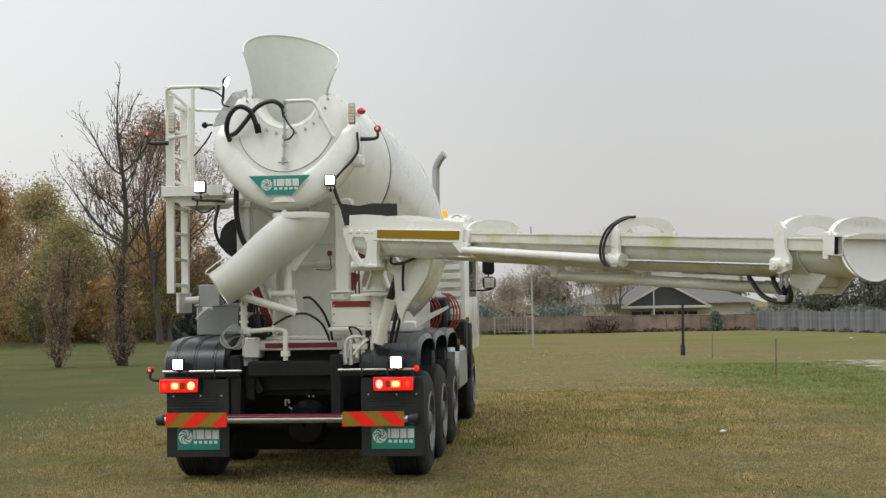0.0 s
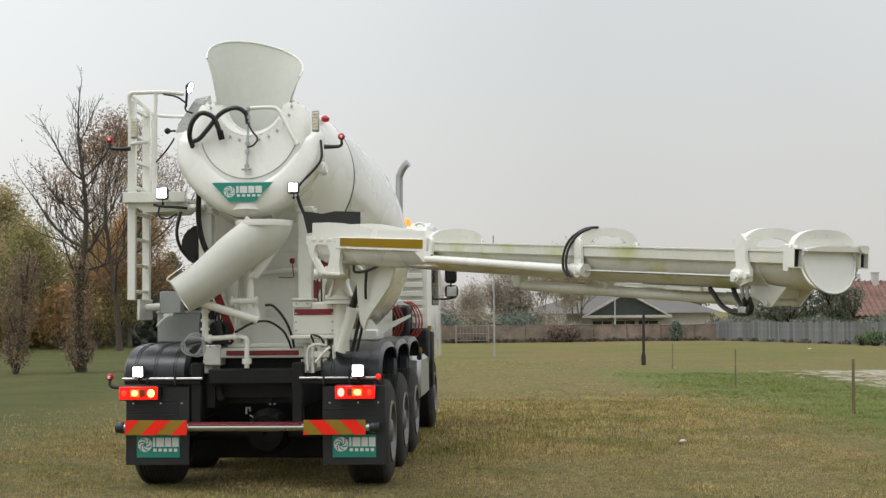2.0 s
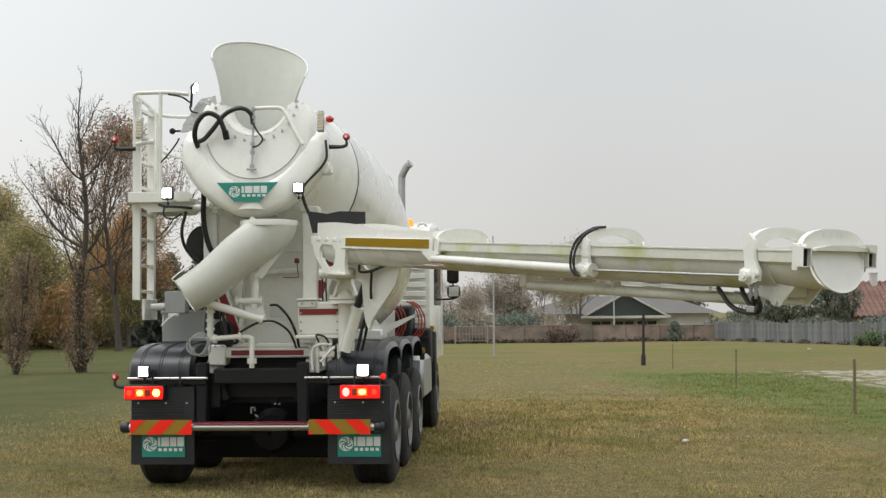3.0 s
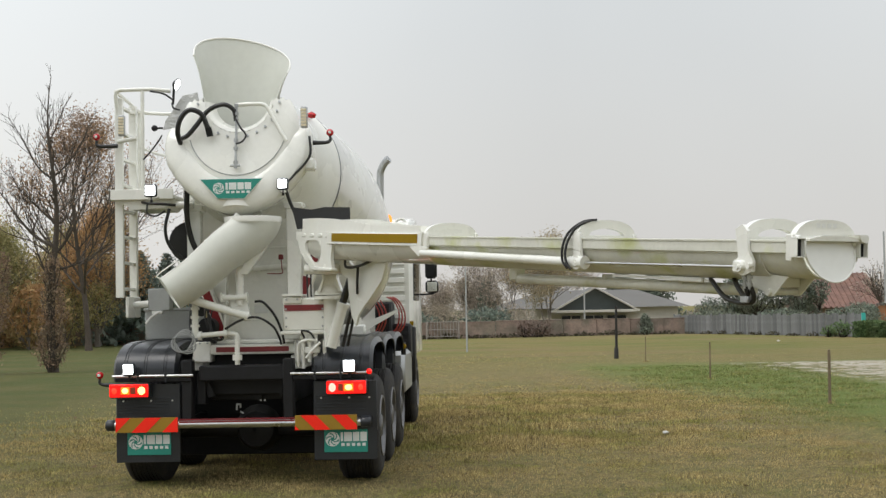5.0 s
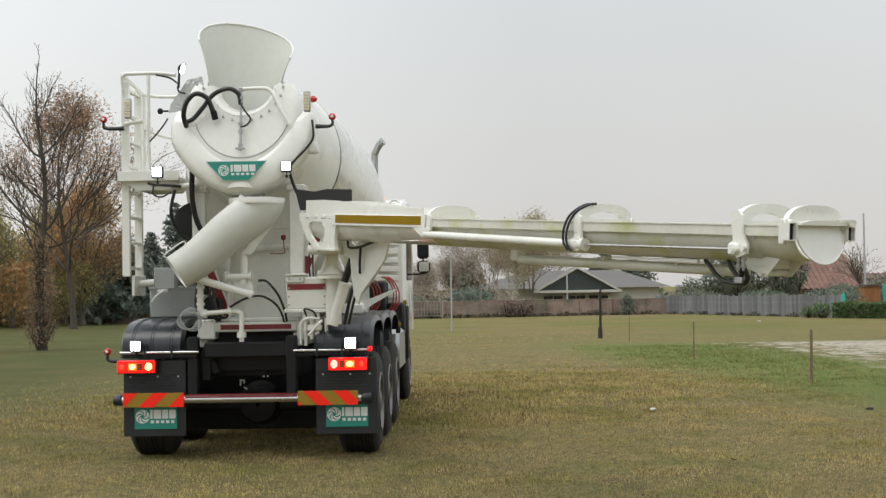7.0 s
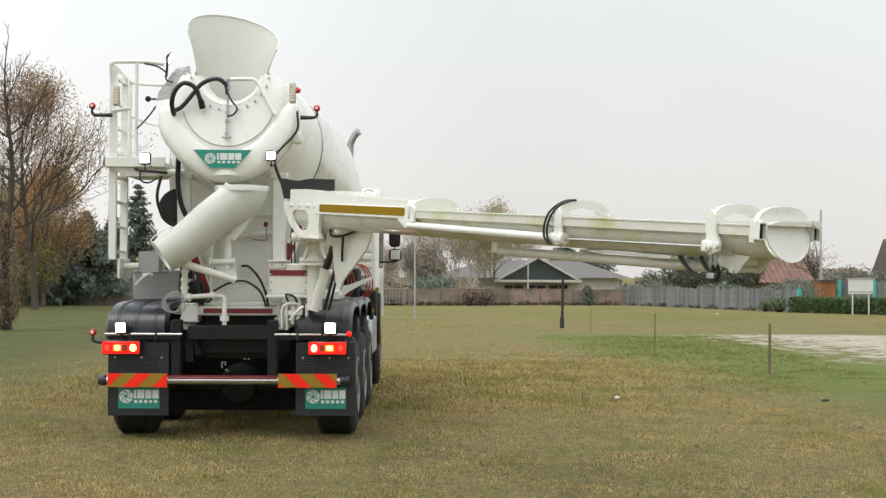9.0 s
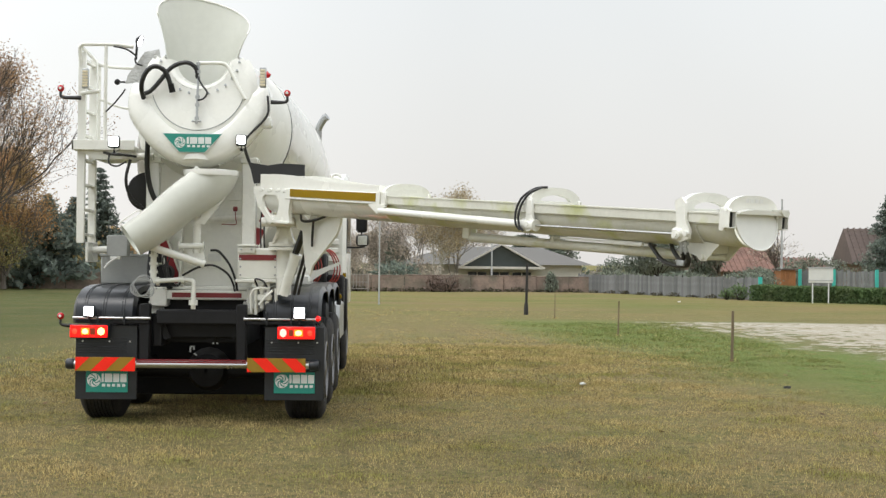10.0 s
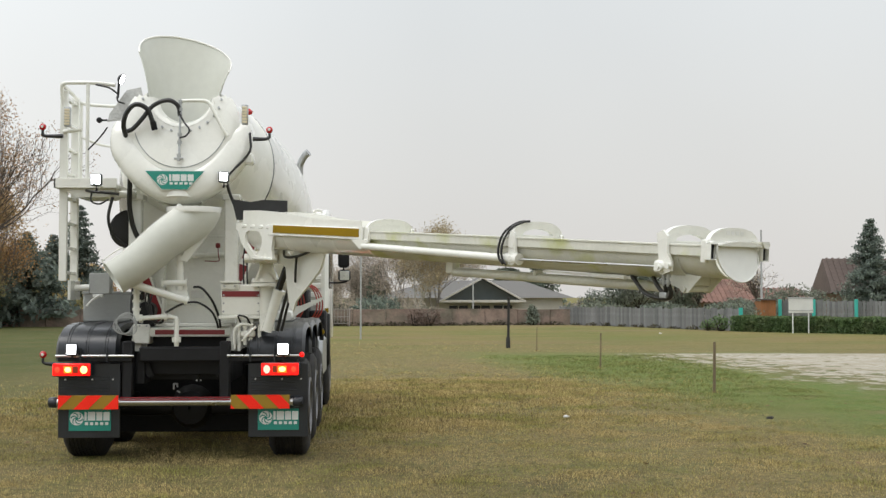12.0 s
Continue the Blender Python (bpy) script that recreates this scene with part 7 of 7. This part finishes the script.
def bare_tree(x, y, height, label, seed):
    """A bare tree: a wavering leader and a few long upswept limbs, all set with short twigs."""
    rnd = random.Random(seed)
    t = thing("tree", (x, y, 0), label, "tree")
    tw = Twigs()
    tips = []

    def sprigs(p, d, r, n, ln):
        for _ in range(n):
            u, w = frame_of(d)
            a = rnd.uniform(0, math.tau)
            v = (d * 0.7 + (math.cos(a) * u + math.sin(a) * w) * rnd.uniform(0.5, 1.0) + Vector((0, 0, 0.5))).normalized()
            grow(tw, rnd, p, v, ln * rnd.uniform(0.5, 1.2), max(0.008, r * 0.5), 1, 0.6, 1.0, None, tips, 0.2, 0.65)

    def line(pts, r0, r1, twig_from, n, ln):
        for k in range(len(pts) - 1):
            f0, f1 = k / (len(pts) - 1), (k + 1) / (len(pts) - 1)
            ra, rb = r0 + (r1 - r0) * f0, r0 + (r1 - r0) * f1
            tw.limb(pts[k], pts[k + 1], ra, rb, 8 if ra > 0.04 else 5)
            if f1 >= twig_from:
                sprigs(pts[k + 1], (pts[k + 1] - pts[k]).normalized(), rb, n, ln * (1.15 - 0.6 * f1))

    def leader(h):
        return Vector((x + 0.14 * math.sin(h * 1.05 + 2.9), y + 0.1 * math.sin(h * 0.8), h))

    line([leader(height * k / 16 - 0.1) for k in range(17)], 0.145, 0.010, 0.45, 2, 0.6)
    # where a limb leaves the trunk, its reach sideways and in depth, its rise, its thickness
    for h, dx, dy, dz, r in ((3.0, 1.6, 0.3, 0.8, 0.045), (3.5, 1.25, -0.5, 2.2, 0.06), (3.7, -2.15, 0.2, 2.3, 0.065), (5.7, -1.2, -0.3, 1.8, 0.042),
                             (5.8, 1.05, 0.3, 1.7, 0.042), (6.2, -0.4, 0.5, 1.7, 0.03), (6.9, 0.55, -0.3, 0.9, 0.024), (4.4, -0.95, -1.1, 1.5, 0.035),
                             (4.7, 0.6, 1.3, 1.6, 0.035), (3.3, -0.7, 1.1, 1.3, 0.03), (2.6, -0.55, -0.3, 2.3, 0.05), (5.2, 0.75, -0.8, 1.3, 0.028)):
        a = leader(h)
        pts = []
        for k in range(9):
            f = k / 8
            wob = 0.07 * f * math.sin(5 * f + h * 3)
            pts.append(a + Vector((dx * f ** 0.85 + wob, dy * f, dz * (0.55 * f + 0.45 * f * f) + wob)))
        line(pts, r * 0.85, 0.008, 0.25, 2, 0.7)
    tw.out(t, BARK, None)
    return t


bare_tree(-10.63, 25.7, 8.9, "tall bare grey tree with upswept branches", 3)
bush_mass("trunk_shoots", "dry brown shoots round the bare tree's foot", "shrub", [(-10.65, 25.6, 0.8, 0.62, 0.5, 0.95), (-10.6, 25.6, 1.9, 0.55, 0.45, 1.1), (-10.6, 25.6, 2.9, 0.35, 0.35, 0.8), (-12.1, 24.4, 0.7, 0.55, 0.45, 0.8), (-12.0, 24.4, 1.9, 0.75, 0.5, 1.2), (-11.9, 24.5, 2.9, 0.6, 0.5, 0.9)], LEAF_SHOOT, 2300, 0.034, 3, twigs=BARK)
leader_tree(-17.1, 49.3, 10.6, "autumn oak with thinning rust-brown leaves", BARK_OAK, LEAF_OAK, 21, start=0.22, reach=0.66, rise=0.72, depth=3, r=0.165, leaf=(7, 0.048, 0.30), two=0.9, wander=0.18)
leader_tree(-19.2, 57.5, 7.2, "rust-orange autumn tree at the field's edge", BARK_PALE, LEAF_RUST, 27, start=0.12, reach=0.50, rise=0.5, depth=3, r=0.16, leaf=(10, 0.055, 0.40), two=0.8, group="trees at the field's edge")
leader_tree(-24.6, 46.5, 7.4, "rust-orange autumn tree at the field's edge", BARK_PALE, LEAF_RUST, 28, start=0.14, reach=0.50, rise=0.55, depth=3, r=0.17, leaf=(9, 0.055, 0.40), two=0.8, group="trees at the field's edge")
leader_tree(-26.3, 56.0, 8.2, "yellow-olive autumn tree at the field's edge", BARK_PALE, LEAF_OLIVE, 22, start=0.12, reach=0.46, rise=0.6, depth=3, r=0.18, leaf=(9, 0.062, 0.42), two=0.8, group="trees at the field's edge")
leader_tree(-23.3, 53.0, 5.8, "olive autumn tree at the field's edge", BARK_PALE, LEAF_OLIVE, 23, start=0.10, reach=0.52, rise=0.5, depth=3, r=0.16, leaf=(9, 0.060, 0.42), two=0.8, group="trees at the field's edge")
leader_tree(-21.8, 62.0, 6.2, "olive autumn tree at the field's edge", BARK_PALE, LEAF_OLIVE, 25, start=0.10, reach=0.55, rise=0.5, depth=3, r=0.16, leaf=(9, 0.066, 0.42), two=0.8, group="trees at the field's edge")
bush_mass("shrub_belt", "rust and olive undergrowth along the field", "shrubs", [(-30, 60, 1.6, 4, 2, 2.2), (-24, 64, 1.5, 4, 2, 2.0), (-18, 66, 1.4, 4, 2, 1.8), (-36, 60, 1.6, 4, 2, 2.4)], LEAF_OLIVE, 420, 0.13, 5, kind="stuff", twigs=BARK_PALE)
bush_mass("shrub_belt", "tall olive thicket behind the meadow", "shrubs", [(-40, 66, 2.4, 4.5, 2, 3.8), (-34, 64, 2.4, 4.2, 2, 3.4), (-22, 70, 2.2, 4.2, 2, 3.2), (-47, 66, 2.6, 4.5, 2, 4.2)], LEAF_OLIVE, 420, 0.12, 15, kind="stuff", twigs=BARK_PALE)
bush_mass("shrub_belt", "tall rust-brown thicket behind the meadow", "shrubs", [(-28, 62, 2.0, 3.6, 2, 3.2), (-17, 72, 1.8, 3.4, 2, 2.6)], LEAF_RUST, 420, 0.11, 16, kind="stuff", twigs=BARK_PALE)
bush_mass("shrub_belt", "rust-brown undergrowth under the trees", "shrubs", [(-21, 52, 2.0, 2.4, 2, 2.0), (-27, 50, 2.0, 2.6, 2, 2.2)], LEAF_RUST, 330, 0.11, 6, kind="stuff", twigs=BARK_PALE)
rnd = random.Random(91)
bush_mass("shrub_belt", "hazy olive thicket closing the field's edge", "shrubs", [(-33 + 3.2 * k, 57.5 + 2 * rnd.random(), 1.3, 2.2, 1.2, 2.3 + 1.0 * rnd.random()) for k in range(4)], LEAF_OLIVE, 520, 0.085, 92, kind="stuff", twigs=BARK)
bush_mass("shrub_belt", "hazy rust-brown thicket closing the field's edge", "shrubs", [(-31 + 3.2 * k, 55.5 + 2 * rnd.random(), 0.9, 1.9, 1.0, 1.5 + 0.8 * rnd.random()) for k in range(4)], LEAF_RUST, 480, 0.08, 93, kind="stuff", twigs=BARK)
bush_mass("shrub_belt", "ochre and olive undergrowth beside the oak", "shrubs", [(-20.4, 55.5, 1.7, 2.3, 1.2, 1.8), (-22.8, 56.5, 1.6, 2.3, 1.2, 1.7), (-18.6, 56.0, 2.3, 1.3, 1.0, 1.6), (-25.4, 54.0, 1.5, 2.2, 1.2, 1.6)], LEAF_OLIVE, 620, 0.062, 29, kind="stuff", twigs=BARK_PALE)
conifer(-17.7, 60.5, 5.3, 3.0, "broad blue-green spruce at the field's edge", LEAF_BLUE, 31)
conifer(-16.25, 67.0, 7.3, 2.1, "dark green spruce at the field's edge", LEAF_SPRUCE, 32)
conifer(-18.6, 70.0, 5.6, 1.9, "dark green spruce at the field's edge", LEAF_SPRUCE, 33)
bush_mass("far_hedge", "dark hedge behind the fence", "hedge", [(-10, 70, 0.6, 4, 1.5, 1.6), (-4, 71, 0.6, 4, 1.5, 1.5), (2.0, 70, 0.8, 2.2, 1.5, 1.2)], LEAF_BLUE, 420, 0.1, 7, kind="stuff")
# bare trees behind the pinkish fence
random.seed(9)
for i, (x, y, h, lv) in enumerate(((3.4, 84, 7.6, LEAF_TWIG), (5.0, 80, 8.3, LEAF_TAN), (6.4, 83, 8.0, LEAF_TAN), (1.0, 86, 5.4, LEAF_TWIG), (-1.5, 88, 5.4, LEAF_TWIG), (-6.0, 88, 6.5, LEAF_TWIG), (8.5, 104, 7.5, LEAF_TWIG))):
    tree(x, y, h, "half-bare tree with a haze of dry twigs", BIRCH if i == 1 else BARK_PALE, lv, 40 + i, trunk=0.18, depth=5, spread=0.5, up=0.6, r=0.075, leaf=(5, 0.055, 0.24), group="bare trees behind the fence", z=-1.2)
conifer(1.89, 84, 5.2, 1.1, "slim dark conifer behind the fence", LEAF_FAR, 35, z=-1.2, tiers=14)
bush_mass("far_scrub", "grey-brown bare scrub behind the fence", "shrubs", [(-1, 78, 0.6, 3.4, 1.6, 2.1), (3.6, 76, 0.5, 2.6, 1.5, 2.0), (-7, 80, 0.8, 4, 2, 2.6), (5.6, 66, 0.5, 1.8, 0.6, 0.7)], LEAF_TWIG, 380, 0.055, 8, kind="stuff", twigs=BARK_PALE)
bush_mass("garden_bush", "small dark evergreen bush at the fence", "shrub", [(10.9, 60.3, 0.55, 0.52, 0.4, 0.55), (10.9, 60.2, 0.25, 0.5, 0.4, 0.3), (10.85, 60.3, 0.95, 0.35, 0.3, 0.35)], LEAF_FAR, 1500, 0.055, 9)
bush_mass("fence_shrub", "bare reddish-brown shrub against the brick fence", "shrub", [(4.14, 60.2, 0.5, 0.7, 0.35, 0.62), (5.04, 60.2, 0.5, 0.8, 0.35, 0.55), (4.69, 60.2, 0.3, 1.1, 0.35, 0.35)], material("reddish_twigs", (0.19, 0.135, 0.11), 0.9, var=0.3, island=0.4), 900, 0.05, 19)
bush_mass("verge_growth", "dark weeds along the foot of the fences", "weeds", [(-3.0 + 1.5 * k, 60.45 + 0.04 * k, 0.06, 1.0, 0.2, 0.16 + 0.06 * (k % 3)) for k in range(11)] + [(13.4 + 0.62 * k, 60.2 - 1.35 * k, 0.06, 0.5, 0.4, 0.14 + 0.05 * (k % 3)) for k in range(9)], material("dark_weeds", (0.085, 0.075, 0.045), 0.9, var=0.3, island=0.5), 900, 0.05, 20, kind="stuff")
# pines and broad evergreens to the east, in foliage paled for haze
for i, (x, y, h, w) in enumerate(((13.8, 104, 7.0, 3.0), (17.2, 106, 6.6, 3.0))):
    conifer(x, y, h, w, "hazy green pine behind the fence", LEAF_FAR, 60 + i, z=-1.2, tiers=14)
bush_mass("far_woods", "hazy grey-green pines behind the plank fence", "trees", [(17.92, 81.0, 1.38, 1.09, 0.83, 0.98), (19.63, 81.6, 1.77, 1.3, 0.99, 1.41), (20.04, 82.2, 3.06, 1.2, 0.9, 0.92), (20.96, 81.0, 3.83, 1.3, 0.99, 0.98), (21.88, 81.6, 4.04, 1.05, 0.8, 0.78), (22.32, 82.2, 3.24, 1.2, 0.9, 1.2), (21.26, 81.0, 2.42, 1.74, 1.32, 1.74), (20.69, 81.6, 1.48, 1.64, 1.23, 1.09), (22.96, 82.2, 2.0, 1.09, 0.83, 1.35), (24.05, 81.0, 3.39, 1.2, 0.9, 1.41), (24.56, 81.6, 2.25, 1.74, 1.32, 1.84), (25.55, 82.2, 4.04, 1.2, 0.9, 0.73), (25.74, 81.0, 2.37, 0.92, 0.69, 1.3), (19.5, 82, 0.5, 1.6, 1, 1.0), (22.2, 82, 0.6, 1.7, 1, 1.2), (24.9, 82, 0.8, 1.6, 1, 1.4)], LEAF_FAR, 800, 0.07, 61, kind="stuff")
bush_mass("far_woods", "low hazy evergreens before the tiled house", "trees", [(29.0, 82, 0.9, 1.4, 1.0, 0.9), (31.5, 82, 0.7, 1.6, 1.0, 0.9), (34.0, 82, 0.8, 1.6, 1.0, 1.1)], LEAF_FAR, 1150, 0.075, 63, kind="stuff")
# horizon belt: pale leaf colours imitate haze over the distance
rnd = random.Random(77)
bush_mass("far_woods", "hazy far belt of trees along the horizon", "trees", [(-34 + 5.0 * k, 132 + 3 * rnd.random(), -0.2, 3.6, 1.5, 1.9 + 1.6 * rnd.random()) for k in range(24)], leafy(material("haze_lightened_far_trees", (0.25, 0.26, 0.22), 0.9, var=0.3, island=0.3, second=(0.32, 0.28, 0.23), mix_scale=0.2)), 260, 0.16, 78, kind="stuff")
bush_mass("hedge_bush", "low dark bush at the hedge's end", "shrub", [(18.3, 47.6, 0.4, 0.55, 0.5, 0.5), (17.9, 48.4, 0.3, 0.5, 0.5, 0.35)], LEAF_HEDGE, 1500, 0.05, 62)
conifer(31.3, 62.0, 6.3, 2.0, "blue-green cedar beside the brown house", LEAF_BLUE, 71, cards=14000, tiers=24, fine=0.5)
tree(27.6, 72.0, 4.6, "bare tree between the houses", BARK, LEAF_TWIG, 72, trunk=0.2, depth=4, spread=0.7, up=0.4, r=0.08, leaf=(2, 0.055, 0.15))
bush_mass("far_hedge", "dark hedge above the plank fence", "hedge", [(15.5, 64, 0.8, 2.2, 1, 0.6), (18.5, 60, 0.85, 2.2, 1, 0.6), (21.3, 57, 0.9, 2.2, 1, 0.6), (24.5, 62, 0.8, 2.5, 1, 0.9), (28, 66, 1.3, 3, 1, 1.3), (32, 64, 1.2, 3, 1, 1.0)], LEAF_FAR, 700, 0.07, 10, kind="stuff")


def clipped_hedge():
    rnd = random.Random(12)
    t = thing("hedge", (19, 47, 0), "clipped green hedge along the gravel yard", "hedge")
    tw = Twigs()
    a, b = Vector((19.0, 47.3, 0)), Vector((27.2, 37.8, 0))
    n = (b - a).length
    d = (b - a).normalized()
    w = Vector((-d.y, d.x, 0))
    for _ in range(26000):
        s = rnd.uniform(0, n)
        h = 0.68 + 0.07 * noise.noise((s * 0.8, 0, 3)) + 0.04 * rnd.random()
        k = rnd.random()
        if k < 0.45:
            c = a + d * s + w * rnd.uniform(-0.5, 0.5) + Vector((0, 0, h))
        else:
            c = a + d * s + w * ((-0.5 if k < 0.9 else 0.5) + rnd.gauss(0, 0.05)) + Vector((0, 0, rnd.uniform(0, h)))
        tw.leaf(c, 0.05 * rnd.uniform(0.7, 1.5), rnd)
    tw.out(t, BARK_DARK, LEAF_HEDGE)
    # solid core, coloured dark for the shade between the leaves
    bm = B()
    m = Matrix(((d.x, w.x, 0, a.x), (d.y, w.y, 0, a.y), (0, 0, 1, 0), (0, 0, 0, 1)))
    box(bm, (0.1, -0.42, 0), (n, 0.42, 0.60), 0.06, m)
    part("shaded_core", bm, material("hedge_shade", (0.03, 0.05, 0.02), 0.9, var=0.4, grain=10), t)


clipped_hedge()


# ---- grass ----
def grass_patch(name, label, boxes, mat, seed, hmin, hmax, accept=None):
    rng = np.random.default_rng(seed)
    vs, n = [], 0
    for x0, x1, y0, y1, count in boxes:
        x = rng.uniform(x0, x1, count)
        y = rng.uniform(y0, y1, count)
        tufts = count // 28
        pick = rng.integers(0, tufts, count // 2)
        x[: count // 2] = rng.uniform(x0, x1, tufts)[pick] + rng.normal(0, 0.035, count // 2)
        ty = rng.uniform(y0, y1, tufts)
        y[: count // 2] = ty[pick] + rng.normal(0, 0.035, count // 2)
        clump = np.sin(x * 3.1 + 1.3 * np.sin(y * 2.3)) * np.sin(y * 2.7 + 1.1 * np.sin(x * 1.9))
        keep = rng.uniform(-2.1, 1, count) < clump
        if accept is not None:
            keep &= accept(x, y)
        x, y, clump = x[keep], y[keep], clump[keep]
        k = len(x)
        h = rng.uniform(hmin, hmax, k) * (0.8 + 0.5 * np.clip(clump, 0, 1))
        a = rng.uniform(0, 2 * np.pi, k)
        lean = rng.uniform(0.2, 1.7, k) * h
        la = rng.uniform(0, 2 * np.pi, k)
        w = rng.uniform(0.0025, 0.0065, k) * (1 + np.maximum(0, y - 4) * 0.06)
        z0 = np.full(k, -0.03)
        tri = np.stack([np.stack([x - w * np.cos(a), y - w * np.sin(a), z0], 1), np.stack([x + w * np.cos(a), y + w * np.sin(a), z0], 1),
                        np.stack([x + lean * np.cos(la), y + lean * np.sin(la), h], 1)], 1)
        vs.append(tri.reshape(-1, 3))
    v = np.concatenate(vs)
    n = len(v) // 3
    me = bpy.data.meshes.new(name)
    me.vertices.add(len(v))
    me.vertices.foreach_set("co", v.astype(np.float32).ravel())
    me.loops.add(3 * n)
    me.loops.foreach_set("vertex_index", np.arange(3 * n, dtype=np.int32))
    me.polygons.add(n)
    me.polygons.foreach_set("loop_start", np.arange(0, 3 * n, 3, dtype=np.int32))
    me.update()
    me.validate()
    me.materials.append(mat)
    return tagged(new(name, me), label, "grass", kind="stuff")


def off_gravel(x, y):
    return ~((x > 9.5 + 0.12 * (y - 8)) & (y > 8) & (y < 24))


def lush_edge(x, y):
    edge = 8.3 - 0.16 * y + 0.5 * np.sin(y * 1.7) + 0.4 * np.sin(y * 0.63 + 1)
    soft = 0.5 + 0.5 * np.sin(x * 91.7 + y * 57.3)
    return off_gravel(x, y) & (x - edge > 1.6 * soft - 0.6)


def fading(x, y):
    thin = np.clip((34 - y) / 22, 0, 1) * np.clip((x + 6.5) / 5, 0, 1)
    hash01 = np.modf(np.abs(np.sin(x * 127.1 + y * 311.7) * 437.5))[0]
    green = np.clip((x + 0.16 * y - 7.9 + 0.5 * np.sin(y * 1.7) + 0.4 * np.sin(x * 2.3 + y)) / 1.4, 0, 0.85) * (y > 1.5) * (y < 25)
    return off_gravel(x, y) & (hash01 < thin * (1 - green))


grass_patch("grass", "short worn straw and green grass blades", [(-12, -4, -2.5, 8, 80000), (-4, 4.5, -4.5, 5, 330000), (4.5, 9, -4.5, 5, 180000), (-4, 10, 5, 13, 200000), (-12, 12, 8, 20, 150000), (-12, 12, 20, 34, 110000)], BLADES, 5, 0.008, 0.034, fading)
grass_patch("grass", "lush green grass along the gravel edge", [(5.6, 11.5, 1, 10, 120000), (4.8, 9.8, 10, 23, 44000)], LUSH, 6, 0.012, 0.045, lush_edge)

# litter and fallen leaves
for x, y, s, mat, what, cat in ((4.51, 4.6, 0.042, PAPER, "crumpled white paper scrap on the grass", "litter"), (7.19, 4.26, 0.05, POST_BLACK, "dark clod lying on the grass", "clod"), (14.5, 43.5, 0.07, PAPER, "white paper scrap in the far field", "litter")):
    t = thing("litter", (x, y, 0), what, cat)
    bm = B()
    bmesh.ops.create_icosphere(bm, subdivisions=2, radius=s, matrix=pose(x, y, 0.03))
    for v in bm.verts:
        v.co += Vector((0.9, 0.6, 0.5)) * s * noise.noise(v.co * 22)
        v.co.z = 0.02 + (v.co.z - 0.02) * 0.45
    part("scrap", bm, mat, t, smooth=0)

rnd = random.Random(58)
tw = Twigs()
for _ in range(260):
    x, y = rnd.uniform(-4.5, 9.5), rnd.uniform(-4.0, 9.0)
    c = Vector((x, y, 0.025 + 0.015 * rnd.random()))
    a, k = rnd.uniform(0, math.tau), rnd.uniform(0.014, 0.030)
    u, w = Vector((math.cos(a), math.sin(a), rnd.uniform(-0.3, 0.3))), Vector((-math.sin(a), math.cos(a), rnd.uniform(-0.4, 0.4)))
    b = len(tw.lv)
    for p, q in ((-1.3, 0.0), (-0.4, -0.6), (0.6, -0.5), (1.3, 0.05), (0.5, 0.6), (-0.5, 0.55)):
        tw.lv.append(c + k * (p * u + q * w))
    tw.lf.append(tuple(range(b, b + 6)))
me = bpy.data.meshes.new("fallen_leaves")
me.from_pydata([tuple(v) for v in tw.lv], [], tw.lf)
finish(me, leafy(material("fallen_dry_leaves", (0.20, 0.11, 0.055), 0.85, var=0.3, island=0.6, second=(0.09, 0.07, 0.04), mix_scale=1.5), 0.25), 0)
tagged(new("fallen_leaves", me), "dry brown fallen leaves scattered over the grass", "leaves", kind="stuff")
